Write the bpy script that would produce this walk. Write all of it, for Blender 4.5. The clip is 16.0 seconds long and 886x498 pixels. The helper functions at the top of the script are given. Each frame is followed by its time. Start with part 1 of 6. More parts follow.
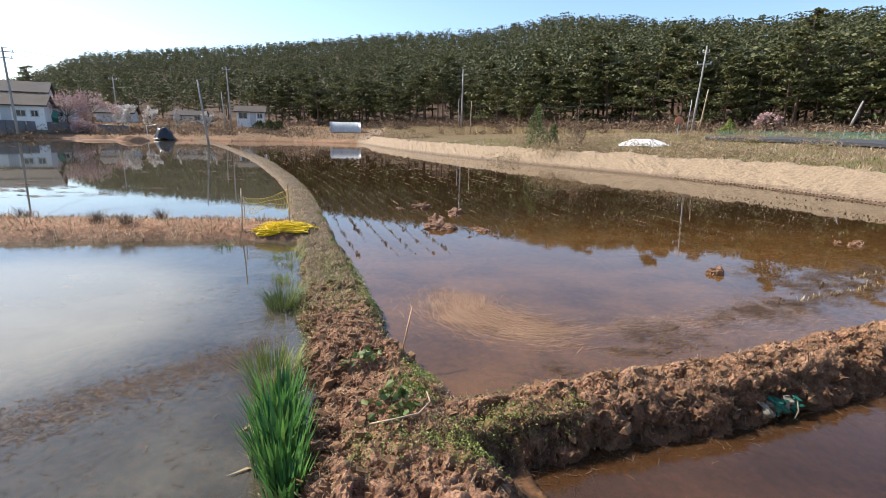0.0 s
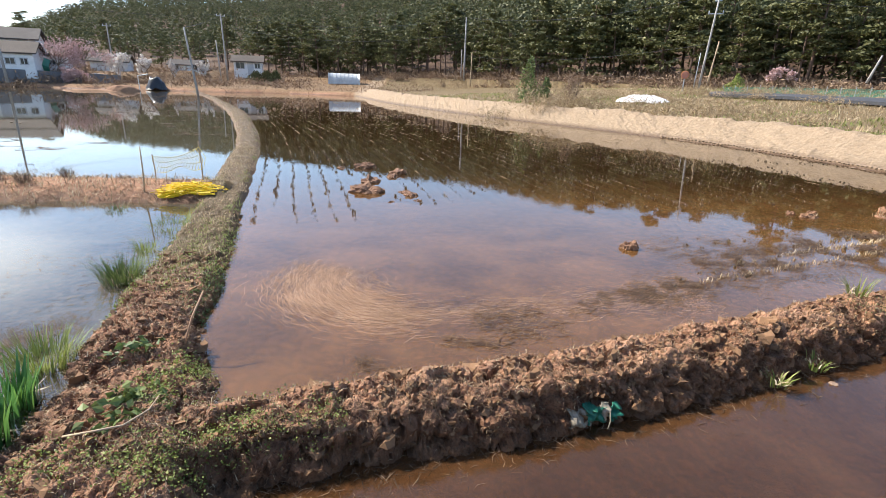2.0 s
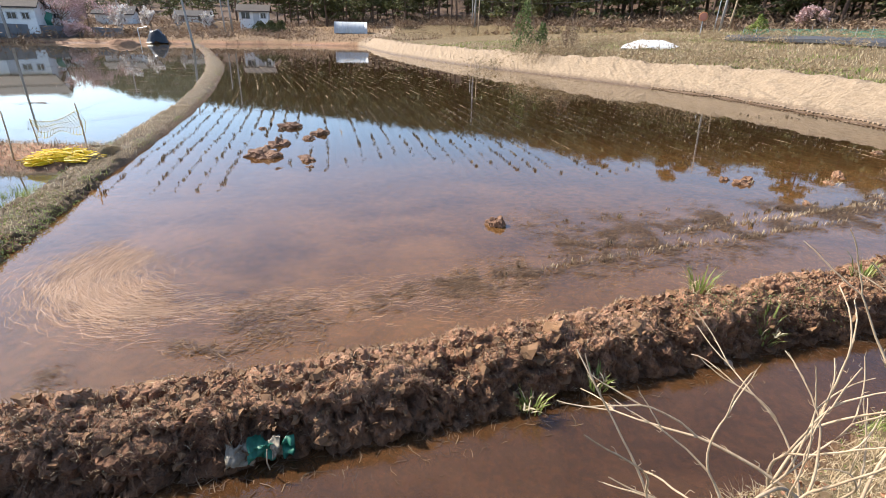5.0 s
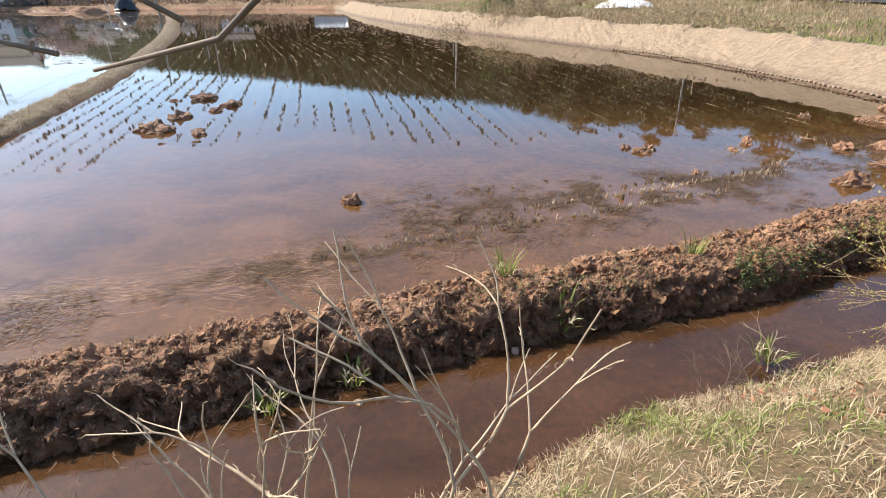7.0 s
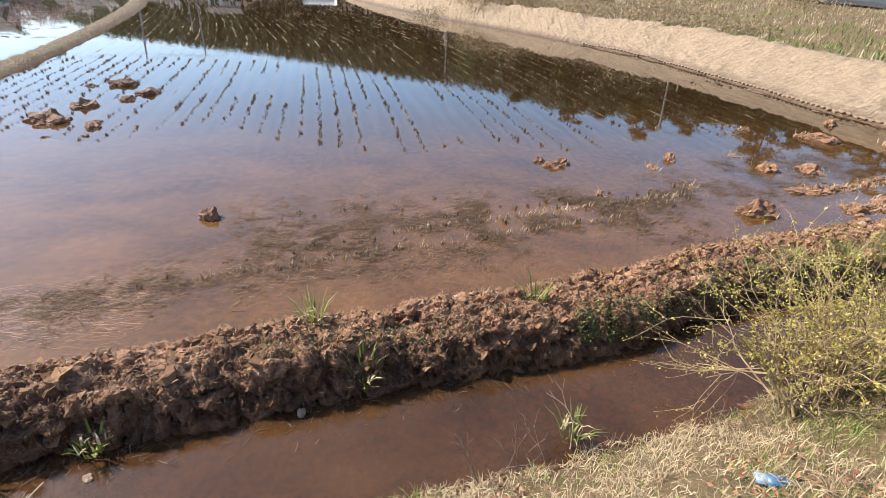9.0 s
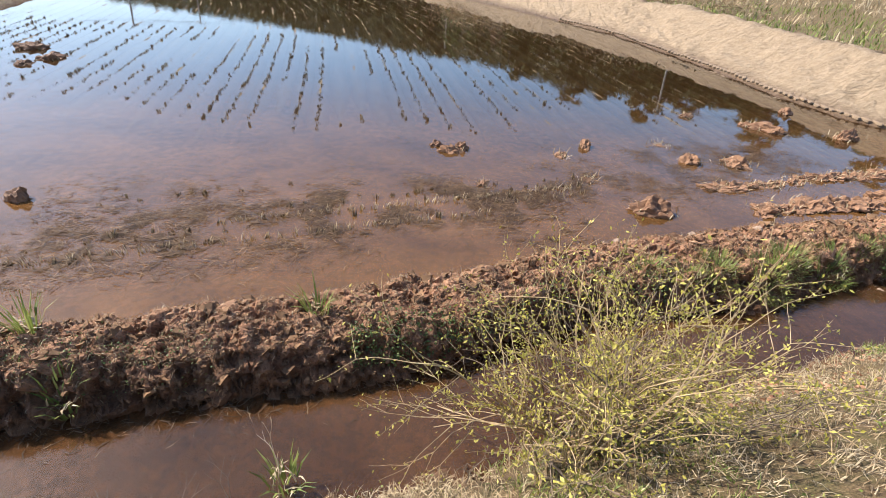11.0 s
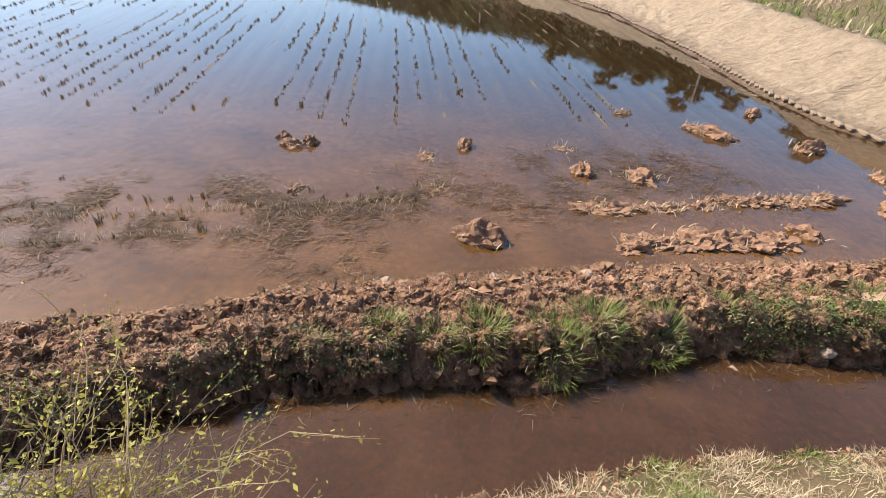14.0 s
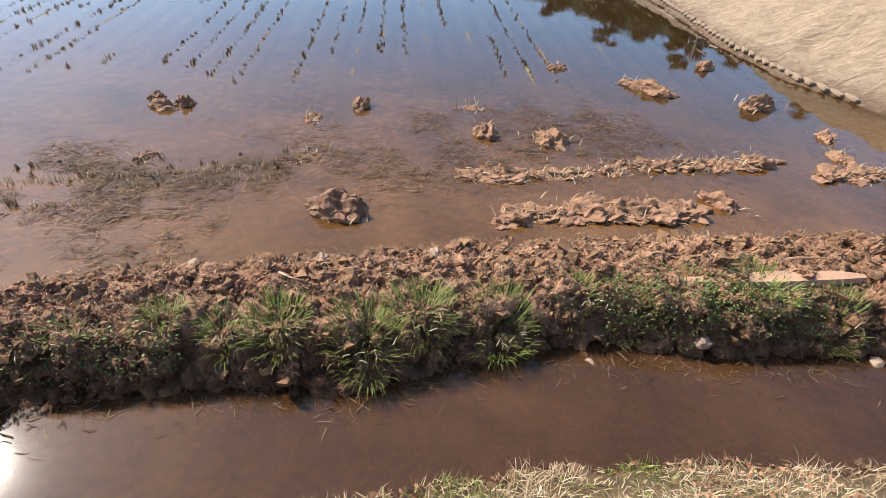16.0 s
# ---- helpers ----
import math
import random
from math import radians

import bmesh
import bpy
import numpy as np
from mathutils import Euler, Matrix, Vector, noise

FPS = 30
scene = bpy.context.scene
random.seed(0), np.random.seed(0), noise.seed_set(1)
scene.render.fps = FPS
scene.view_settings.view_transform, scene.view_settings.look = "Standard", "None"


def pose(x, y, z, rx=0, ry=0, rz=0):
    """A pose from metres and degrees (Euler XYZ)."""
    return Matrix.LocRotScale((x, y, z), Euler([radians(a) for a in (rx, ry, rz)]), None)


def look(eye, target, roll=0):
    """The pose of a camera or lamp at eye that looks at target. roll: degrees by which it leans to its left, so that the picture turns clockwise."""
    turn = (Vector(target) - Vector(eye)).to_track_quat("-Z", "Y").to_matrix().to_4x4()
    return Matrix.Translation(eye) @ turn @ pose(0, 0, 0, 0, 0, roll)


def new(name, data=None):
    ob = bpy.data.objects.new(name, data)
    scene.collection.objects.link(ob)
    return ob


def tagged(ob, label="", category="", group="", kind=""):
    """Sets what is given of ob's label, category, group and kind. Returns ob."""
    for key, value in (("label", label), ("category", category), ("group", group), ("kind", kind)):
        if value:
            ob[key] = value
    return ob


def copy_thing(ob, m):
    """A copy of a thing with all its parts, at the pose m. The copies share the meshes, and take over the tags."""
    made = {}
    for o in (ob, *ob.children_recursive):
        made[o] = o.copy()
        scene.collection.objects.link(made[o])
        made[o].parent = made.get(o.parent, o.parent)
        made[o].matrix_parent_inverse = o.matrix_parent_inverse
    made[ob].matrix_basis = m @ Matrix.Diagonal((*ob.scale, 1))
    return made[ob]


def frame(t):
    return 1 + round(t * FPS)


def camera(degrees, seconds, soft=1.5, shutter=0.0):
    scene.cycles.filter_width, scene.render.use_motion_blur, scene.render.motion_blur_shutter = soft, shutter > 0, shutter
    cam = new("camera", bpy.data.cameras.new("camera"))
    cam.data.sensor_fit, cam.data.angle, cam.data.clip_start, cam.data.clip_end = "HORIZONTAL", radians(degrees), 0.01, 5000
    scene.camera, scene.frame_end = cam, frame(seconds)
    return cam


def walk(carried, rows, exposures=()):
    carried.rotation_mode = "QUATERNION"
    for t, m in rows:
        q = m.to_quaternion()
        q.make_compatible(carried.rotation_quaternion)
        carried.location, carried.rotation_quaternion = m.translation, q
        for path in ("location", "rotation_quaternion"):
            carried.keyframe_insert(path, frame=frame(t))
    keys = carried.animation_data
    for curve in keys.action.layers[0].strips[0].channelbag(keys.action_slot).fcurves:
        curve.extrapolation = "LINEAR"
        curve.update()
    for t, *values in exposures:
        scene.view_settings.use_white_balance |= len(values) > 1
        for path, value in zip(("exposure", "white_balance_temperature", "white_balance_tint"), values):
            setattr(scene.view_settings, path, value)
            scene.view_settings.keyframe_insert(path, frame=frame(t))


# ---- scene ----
cam = camera(83.9, 16.0, 0.6)
PATH = [
    (0, (-0.33, -0.018, 2.083), (-0.22, 1.923, 1.612), 1.4),
    (0.5, (0.156, 0.095, 2.092), (0.273, 2.025, 1.58), 1.8),
    (1, (0.587, 0.231, 2.121), (0.694, 2.149, 1.564), 1.8),
    (1.5, (1.05, 0.44, 2.162), (1.142, 2.346, 1.564), 1.8),
    (2, (1.416, 0.517, 2.171), (1.487, 2.41, 1.528), 2.0),
    (2.5, (1.768, 0.701, 2.132), (1.809, 2.582, 1.454), 1.8),
    (3, (2.141, 0.828, 2.223), (2.153, 2.695, 1.507), 1.6),
    (3.5, (2.515, 0.917, 2.236), (2.504, 2.771, 1.484), 1.2),
    (3.7, (2.683, 0.958, 2.237), (2.669, 2.807, 1.476), 1.1),
    (5.8, (4.364, 1.371, 2.284), (4.329, 3.164, 1.398), 0.8),
    (6, (4.522, 1.364, 2.27), (4.492, 3.146, 1.362), 0.5),
    (6.5, (5.029, 1.415, 2.228), (5.009, 3.184, 1.296), 0.2),
    (7, (5.478, 1.612, 2.274), (5.463, 3.381, 1.341), 0.1),
    (7.5, (5.841, 1.708, 2.37), (5.838, 3.473, 1.43), 0.7),
    (8, (6.108, 1.942, 2.419), (6.112, 3.697, 1.461), 1.1),
    (8.5, (6.504, 2.168, 2.456), (6.513, 3.92, 1.491), 1.7),
    (9, (6.883, 2.217, 2.504), (6.9, 3.955, 1.515), 2.6),
    (9.5, (7.287, 2.41, 2.434), (7.306, 4.134, 1.42), 3.2),
    (10, (7.82, 2.529, 2.421), (7.837, 4.242, 1.389), 3.6),
    (10.2, (7.981, 2.558, 2.444), (7.993, 4.264, 1.401), 3.6),
    (12.3, (9.552, 3.573, 2.41), (9.521, 5.254, 1.326), 5.5),
    (12.5, (9.729, 3.623, 2.419), (9.684, 5.298, 1.327), 5.5),
    (13, (10.073, 3.748, 2.434), (9.999, 5.407, 1.32), 5.4),
    (13.5, (10.416, 4.007, 2.381), (10.31, 5.656, 1.253), 5.1),
    (14, (10.819, 4.141, 2.417), (10.682, 5.774, 1.271), 5.1),
    (14.5, (10.971, 4.248, 2.425), (10.811, 5.852, 1.242), 4.8),
    (15, (11.223, 4.553, 2.279), (11.054, 6.125, 1.054), 4.5),
    (15.5, (11.616, 4.688, 2.286), (11.459, 6.231, 1.023), 4.5),
    (16, (11.96, 4.763, 2.263), (11.825, 6.31, 1.002), 4.5),
]
walk(cam, [(t, look(eye, target, roll)) for t, eye, target, roll in PATH], [(0.0, 0.70), (1.0, 0.90), (2.0, 1.04), (3.5, 1.10), (6.0, 0.97), (16.0, 0.96)])

# ---- light ----
SUN_AZ, SUN_EL = -69.0, 44.0          # degrees from +Y towards +X, degrees above the horizon
world = bpy.data.worlds.new("sky")
scene.world = world
world.use_nodes = True
wn = world.node_tree
wn.nodes.clear()
sky = wn.nodes.new("ShaderNodeTexSky")
sky.sky_type = 'NISHITA'
sky.sun_disc = False
sky.sun_elevation = radians(SUN_EL)
sky.sun_rotation = radians(SUN_AZ)
sky.air_density, sky.dust_density, sky.ozone_density = 1.0, 1.0, 3.8
bg = wn.nodes.new("ShaderNodeBackground")
bg.inputs["Strength"].default_value = 0.15
wout = wn.nodes.new("ShaderNodeOutputWorld")
wn.links.new(sky.outputs[0], bg.inputs["Color"])
wn.links.new(bg.outputs[0], wout.inputs["Surface"])
sun_data = bpy.data.lights.new("sun", 'SUN')
sun_data.energy, sun_data.angle, sun_data.color = 5.0, radians(0.5), (1.0, 0.93, 0.83)
sun = new("sun", sun_data)
sun_dir = Vector((math.sin(radians(SUN_AZ)) * math.cos(radians(SUN_EL)), math.cos(radians(SUN_AZ)) * math.cos(radians(SUN_EL)), math.sin(radians(SUN_EL))))
sun.matrix_world = look(sun_dir * 60, (0, 0, 0))


# ---- materials ----
class Mat:
    """A small builder for node materials."""

    def __init__(self, name, rough=0.8, metal=0.0, spec=0.4):
        self.m = bpy.data.materials.new(name)
        self.m.use_nodes = True
        self.t = self.m.node_tree
        self.b = self.t.nodes["Principled BSDF"]
        self.out = self.t.nodes["Material Output"]
        self.b.inputs["Roughness"].default_value = rough
        self.b.inputs["Metallic"].default_value = metal
        self.b.inputs["Specular IOR Level"].default_value = spec
        self.co = self.t.nodes.new("ShaderNodeTexCoord").outputs["Object"]

    def node(self, kind, **sets):
        n = self.t.nodes.new(kind)
        for k, v in sets.items():
            n.inputs[k].default_value = v
        return n

    def link(self, a, b):
        self.t.links.new(a, b)

    def noise(self, scale, detail=4.0, rough=0.6, stretch=None, distort=0.0):
        n = self.node("ShaderNodeTexNoise", Scale=scale, Detail=detail, Roughness=rough, Distortion=distort)
        if stretch:
            mp = self.node("ShaderNodeMapping", Scale=stretch)
            self.link(self.co, mp.inputs["Vector"])
            self.link(mp.outputs[0], n.inputs["Vector"])
        else:
            self.link(self.co, n.inputs["Vector"])
        return n.outputs["Fac"]

    def ramp(self, fac, stops):
        r = self.t.nodes.new("ShaderNodeValToRGB")
        e = r.color_ramp.elements
        while len(e) < len(stops):
            e.new(0.5)
        for el, (p, c) in zip(e, stops):
            el.position = p
            el.color = (*c, 1.0) if len(c) == 3 else c
        self.link(fac, r.inputs["Fac"])
        return r.outputs["Color"]

    def mix(self, fac, a, b, mode='MIX'):
        n = self.t.nodes.new("ShaderNodeMix")
        n.data_type, n.blend_type = 'RGBA', mode
        for sock, v in ((n.inputs[0], fac), (n.inputs[6], a), (n.inputs[7], b)):
            if isinstance(v, (int, float)):
                sock.default_value = v
            elif isinstance(v, tuple):
                sock.default_value = (*v, 1.0)
            else:
                self.link(v, sock)
        return n.outputs[2]

    def attr(self, name):
        n = self.t.nodes.new("ShaderNodeAttribute")
        n.attribute_name = name
        return n

    def random(self, island=False):
        if island:
            return self.t.nodes.new("ShaderNodeNewGeometry").outputs["Random Per Island"]
        return self.t.nodes.new("ShaderNodeObjectInfo").outputs["Random"]

    def color(self, c):
        if isinstance(c, tuple):
            self.b.inputs["Base Color"].default_value = (*c, 1.0)
        else:
            self.link(c, self.b.inputs["Base Color"])
        return self

    def bump(self, height, strength=0.4, dist=0.02):
        n = self.node("ShaderNodeBump", Strength=strength, Distance=dist)
        self.link(height, n.inputs["Height"])
        self.link(n.outputs[0], self.b.inputs["Normal"])
        return self


def simple(name, c1, c2, scale, rough=0.8, metal=0.0, bump=0.3, dist=0.01, stretch=None, island=False, vary=0.0):
    """Two colours broken up by noise at two scales, with a fine bump."""
    k = Mat(name, rough, metal)
    n1, n2 = k.noise(scale, 5, 0.65, stretch), k.noise(scale * 0.13, 2)
    col = k.mix(k.ramp(n1, [(0.3, (0, 0, 0)), (0.7, (1, 1, 1))]), c1, c2)
    col = k.mix(0.35, col, k.ramp(n2, [(0.3, tuple(v * 0.6 for v in c1)), (0.7, c2)]))
    if vary:
        col = k.mix(vary, col, k.ramp(k.random(island), [(0.0, tuple(v * 0.45 for v in c1)), (0.5, c2), (1.0, tuple(min(1, v * 1.5) for v in c2))]))
    k.color(col).bump(n1, bump, dist)
    return k.m


# ---- numeric noise for the ground ----
def vnoise(x, y, seed=0):
    xi, yi = np.floor(x).astype(np.int64), np.floor(y).astype(np.int64)
    fx, fy = x - xi, y - yi
    fx, fy = fx * fx * (3 - 2 * fx), fy * fy * (3 - 2 * fy)

    def h(a, b):
        n = (a * 374761393 + b * 668265263 + seed * 1442695041) & 0x7fffffff
        n = ((n ^ (n >> 13)) * 1274126177) & 0x7fffffff
        n = ((n ^ (n >> 16)) * 2246822519) & 0x7fffffff
        return (n & 0xffff) / 65535.0
    a, b, c, d = h(xi, yi), h(xi + 1, yi), h(xi, yi + 1), h(xi + 1, yi + 1)
    return (a * (1 - fx) + b * fx) * (1 - fy) + (c * (1 - fx) + d * fx) * fy


def fbm(x, y, scale, octaves=4, seed=0, gain=0.5):
    """About -1 to 1."""
    total, amp, norm = 0.0, 1.0, 0.0
    for o in range(octaves):
        total = total + amp * (vnoise(x * scale + 17.3 * o, y * scale - 9.1 * o, seed + o) * 2 - 1)
        norm += amp
        amp, scale = amp * gain, scale * 2.03
    return total / norm


def lumps(x, y, scale, seed=0):
    """Rounded clods: distance to jittered cell centres, 0 in the gaps to 1 on top."""
    xs, ys = x * scale, y * scale
    xi, yi = np.floor(xs), np.floor(ys)
    best = np.full(np.shape(xs), 9.0)
    for dx in (-1, 0, 1):
        for dy in (-1, 0, 1):
            cx, cy = xi + dx, yi + dy
            jx, jy = vnoise(cx, cy, seed), vnoise(cx, cy, seed + 7)
            best = np.minimum(best, (cx + jx - xs) ** 2 + (cy + jy - ys) ** 2)
    return np.clip(1 - best * 1.3, 0, 1) ** 0.6


def vnoise3(p, seed=0):
    """Value noise in space, 0 to 1, at the rows of p."""
    i = np.floor(p).astype(np.int64)
    f = p - i
    f = f * f * (3 - 2 * f)
    total = 0.0
    for dx in (0, 1):
        for dy in (0, 1):
            for dz in (0, 1):
                n = ((i[:, 0] + dx) * 374761393 + (i[:, 1] + dy) * 668265263 + (i[:, 2] + dz) * 2147483647 + seed * 1442695041) & 0x7fffffff
                n = ((n ^ (n >> 13)) * 1274126177) & 0x7fffffff
                n = ((n ^ (n >> 16)) * 2246822519) & 0x7fffffff
                w = (f[:, 0] if dx else 1 - f[:, 0]) * (f[:, 1] if dy else 1 - f[:, 1]) * (f[:, 2] if dz else 1 - f[:, 2])
                total = total + w * ((n & 0xffff) / 65535.0)
    return total


def smooth(a, b, v):
    t = np.clip((v - a) / (b - a), 0, 1)
    return t * t * (3 - 2 * t)


# ---- the plan ----
DITCH_Z = -0.15
FB_X = (-9.0, -0.6, -0.34, 1.2, 2.2, 3.8, 5.4, 7.1, 8.6, 9.6, 10.4, 11.3, 12.0, 12.6, 14.0, 16.0, 20.0, 40.0)
FB_D = (1.3, 2.5, 2.62, 3.02, 3.25, 3.74, 4.38, 4.90, 5.35, 5.90, 6.16, 6.30, 6.62, 6.86, 7.02, 7.35, 8.2, 12.0)
FP_X = (-9.0, -0.6, -0.2, 0.45, 2.14, 4.14, 6.2, 7.3, 8.7, 10.1, 11.75, 12.6, 15.5, 20.0, 40.0)
FP_Y = (2.2, 3.4, 3.5, 3.66, 4.22, 4.89, 5.68, 6.0, 6.62, 7.22, 7.82, 8.04, 8.78, 9.7, 13.5)
NE_X = (-30.0, -6.0, -1.0, 1.0, 3.0, 4.73, 5.5, 6.2, 7.3, 8.9, 9.8, 11.0, 12.0, 13.1, 14.35, 20.0, 40.0)
NE_Y = (-9.0, -0.6, 1.0, 1.55, 2.3, 3.05, 3.4, 3.77, 4.22, 4.72, 5.15, 5.65, 6.02, 6.30, 6.52, 7.6, 11.3)
LB_Y = (0.5, 2.5, 3.6, 4.66, 6.2, 8.0, 9.0, 10.5, 12.7, 16.0, 20.0, 28.0, 33.0, 43.0, 55.5, 66.0)
LB_L = (-1.05, -1.1, -1.30, -1.56, -1.93, -2.35, -2.65, -3.05, -3.72, -4.6, -6.0, -9.25, -11.5, -16.2, -22.6, -28.5)
LB_R = (0.6, 0.35, -0.05, -0.53, -0.88, -1.40, -1.70, -2.10, -2.68, -3.65, -4.95, -8.0, -10.1, -15.2, -21.6, -27.5)
DN_Y = (9.5, 11.2, 12.3, 13.7, 16.5, 21.4, 27.0, 33.0, 40.0, 50.0, 58.0, 68.0)
DN_X = (20.5, 16.9, 16.0, 15.5, 15.05, 13.8, 10.7, 6.7, 2.6, -2.2, -5.0, -8.2)
FAR_X = (-80.0, -45.0, -30.0, -24.0, -20.0, -8.0, 0.0)
FAR_Y = (60.0, 61.0, 65.0, 66.0, 69.0, 68.0, 66.0)
RIDGE_AZ = (-60.0, -45.0, -36.9, -31.5, -14.2, -2.4, 2.7, 7.9, 14.9, 20.0, 26.5, 32.8, 42.3, 60.0)
RIDGE_EL = (0.6, 1.4, 3.6, 6.3, 8.7, 10.1, 10.3, 10.6, 11.9, 11.6, 11.1, 10.7, 10.8, 9.0)
EDGE_AZ = (-60.0, -38.0, -25.0, -12.0, -3.0, 5.0, 12.0, 28.0, 42.0, 60.0)
EDGE_R = (150.0, 140.0, 125.0, 104.0, 92.0, 84.0, 72.0, 62.0, 62.0, 60.0)
DEPTH = 150.0


def base_ground(x, y):
    """The broad lie of the land outside the paddies: rising fields and the wooded hill."""
    r, az = np.hypot(x, y), np.degrees(np.arctan2(x, y))
    front = np.interp(az, EDGE_AZ, EDGE_R)
    z0 = np.interp(az, (-50, -20, 0, 12, 30, 60), (1.6, 1.8, 2.6, 2.7, 2.55, 2.2))
    near = 0.35 + (z0 - 0.35) * smooth(14.0, 1.0, (front - r) / 5.0 + 1.0)
    depth = np.interp(az, (-20, 10), (230.0, DEPTH))
    ridge_r = front + depth
    top = 2.1 + ridge_r * np.tan(np.radians(np.interp(az, RIDGE_AZ, RIDGE_EL))) - 7.5
    s = np.clip((r - front) / depth, 0, 2.5)
    hill = z0 + (top - z0) * np.clip(s, 0, 1) ** 1.15 - np.clip(s - 1, 0, 2) * 6.0
    ahead = smooth(10.0, 30.0, y)
    return np.where(r < front, near, hill) * ahead + 0.55 * (1 - ahead)


def ground_parts(x, y):
    """Height and the share of sand, of earth and of grass at each place."""
    lbl, lbr = np.interp(y, LB_Y, LB_L), np.interp(y, LB_Y, LB_R)
    fbd, fbp = np.interp(x, FB_X, FB_D), np.interp(x, FP_X, FP_Y)
    ne, dn, far = np.interp(x, NE_X, NE_Y), np.interp(y, DN_Y, DN_X), np.interp(x, FAR_X, FAR_Y)
    wob = 0.07 * fbm(x, y, 1.7, 3, 3) + 0.03 * fbm(x, y, 7.0, 2, 31)
    # beds under the water
    z = -0.085 + 0.030 * fbm(x, y, 0.55, 4, 5) + 0.012 * fbm(x, y, 6.0, 3, 8)
    z = np.where((x < lbl) & (y > 2), -0.10 + 0.035 * fbm(x, y, 0.5, 3, 12) + 0.01 * fbm(x, y, 7.0, 3, 8), z)
    mid = (x > lbl) & (y < fbd + 0.2)
    shelf = 0.075 * smooth(-0.55, -0.02, y - fbd + wob) + 0.05 * smooth(0.35, 0.0, y - ne)
    z = np.where(mid, -0.245 + shelf + 0.035 * fbm(x, y, 1.5, 4, 22), z)
    earth, grass, sand = np.zeros_like(z), np.zeros_like(z), np.zeros_like(z)

    def raise_to(h, mask):
        nonlocal z
        z = np.where(mask, np.maximum(z, h), z)
    wx, wy = x + 0.09 * fbm(x, y, 4.0, 2, 41), y + 0.09 * fbm(x, y, 4.0, 2, 42)
    rough = 0.05 * fbm(x, y, 2.2, 3, 40) + 0.075 * (0.5 - np.abs(fbm(wx, wy * 1.5, 3.4, 3, 51))) - 0.05
    rough = rough + 0.040 * (0.45 - np.abs(fbm(wx * 1.1, wy * 1.6, 9.0, 3, 61))) + 0.022 * fbm(x, y, 19.0, 3, 70, 0.65)
    # front bund
    w = np.maximum(fbp - fbd, 0.3)
    v = (y + wob - fbd) / w
    prof = smooth(-0.06, 0.20, v) * smooth(1.04, 0.55, v)
    fade = smooth(-1.0, -0.5, x)
    h = -0.24 + (0.44 + rough * 1.25) * prof
    h = np.where(v > 0.5, -0.10 + (0.30 + rough * 1.1) * prof, h)
    inside = (v > -0.1) & (v < 1.08) & (fade > 0)
    raise_to(h * fade + (1 - fade) * -0.2, inside)
    earth = np.where(inside, np.maximum(earth, prof), earth)
    # long bund
    w = lbr - lbl
    u = (x + wob * (0.5 + smooth(8, 2, y)) - lbl) / w
    prof = smooth(-0.08, 0.26, u) * smooth(1.08, 0.76, u) * smooth(0.9, 2.4, y)
    h = -0.12 + (0.235 + 0.075 * smooth(6.5, 4.5, y) + rough * (0.85 + 0.25 * smooth(7.0, 4.0, y))) * prof
    inside = (u > -0.15) & (u < 1.15) & (y > 0.9) & (y < 66)
    raise_to(h, inside)
    earth = np.where(inside, np.maximum(earth, prof), earth)
    grass = np.where(inside, np.maximum(grass, prof * smooth(4.6, 6.5, y + wob * 8)), grass)
    # cross bund on the other side
    c0, c1 = np.interp(x, (-30, -9.6, -5.5, -3.5), (5.4, 8.15, 8.55, 8.75)), np.interp(x, (-30, -9.6, -3.5), (8.2, 11.4, 11.3))
    v = (y + wob * 2 - c0) / (c1 - c0)
    prof = smooth(-0.05, 0.35, v) * smooth(1.0, 0.5, v)
    inside = (v > -0.1) & (v < 1.1) & (x < lbl + 0.5)
    raise_to(-0.12 + (0.34 + rough * 0.7) * prof, inside)
    earth = np.where(inside, np.maximum(earth, prof), earth)
    # near bank and the path walked
    d = (ne - y + wob * 1.2) * 0.93
    top = 0.62 + 0.35 * smooth(2.0, 8.0, x)
    h = -0.26 + (top + 0.26) * smooth(-0.10, 1.75, d) ** 0.65 + (0.03 * fbm(x, y, 3.0, 4, 90) + 0.02 * (lumps(x, y, 9.0, 95) - 0.5)) * smooth(-0.05, 0.3, d)
    raise_to(h, d > -0.12)
    grass = np.where(d > 0.0, np.maximum(grass, smooth(0.02, 0.22, d)), grass)
    earth = np.where(d > -0.05, np.maximum(earth, 0.4), earth)
    # sand ridge and the land beyond
    land = base_ground(x, y)
    e = (x - dn + wob * 1.5) * 0.9
    crest = 0.90 + 0.12 * fbm(x, y, 0.6, 3, 110)
    slope = np.clip(e / 1.8, 0, 1)
    h = -0.12 + 0.14 * smooth(-0.3, 0.1, e) + crest * slope ** 1.3 + (0.08 * fbm(x, y, 2.6, 4, 120) + 0.06 * (0.5 - np.abs(fbm(x + y * 0.5, (y - x) * 0.35, 5.0, 3, 130))) + 0.11 * (0.4 - np.abs(fbm(x * 0.6 + y, y * 0.5 - x, 2.2, 3, 131)))) * smooth(0.0, 0.5, e)
    h = np.where(e > 1.9, np.maximum(h - 0.22 * smooth(1.9, 3.0, e), np.minimum(land, 0.45 + 0.075 * (e - 1.9)) + 0.06 * fbm(x, y, 0.8, 4, 140)), h)
    inside = (e > -0.35) & (y > 8.2) & (y > fbp - 0.3)
    raise_to(h, inside)
    sand = np.where(inside, np.maximum(sand, smooth(-0.3, 0.0, e) * smooth(2.3, 1.9, e + wob * 3)), sand)
    grass = np.where(inside, np.maximum(grass, smooth(1.9, 2.4, e + wob * 3)), grass)
    # the far end
    f = y - far
    inside = f > -0.3
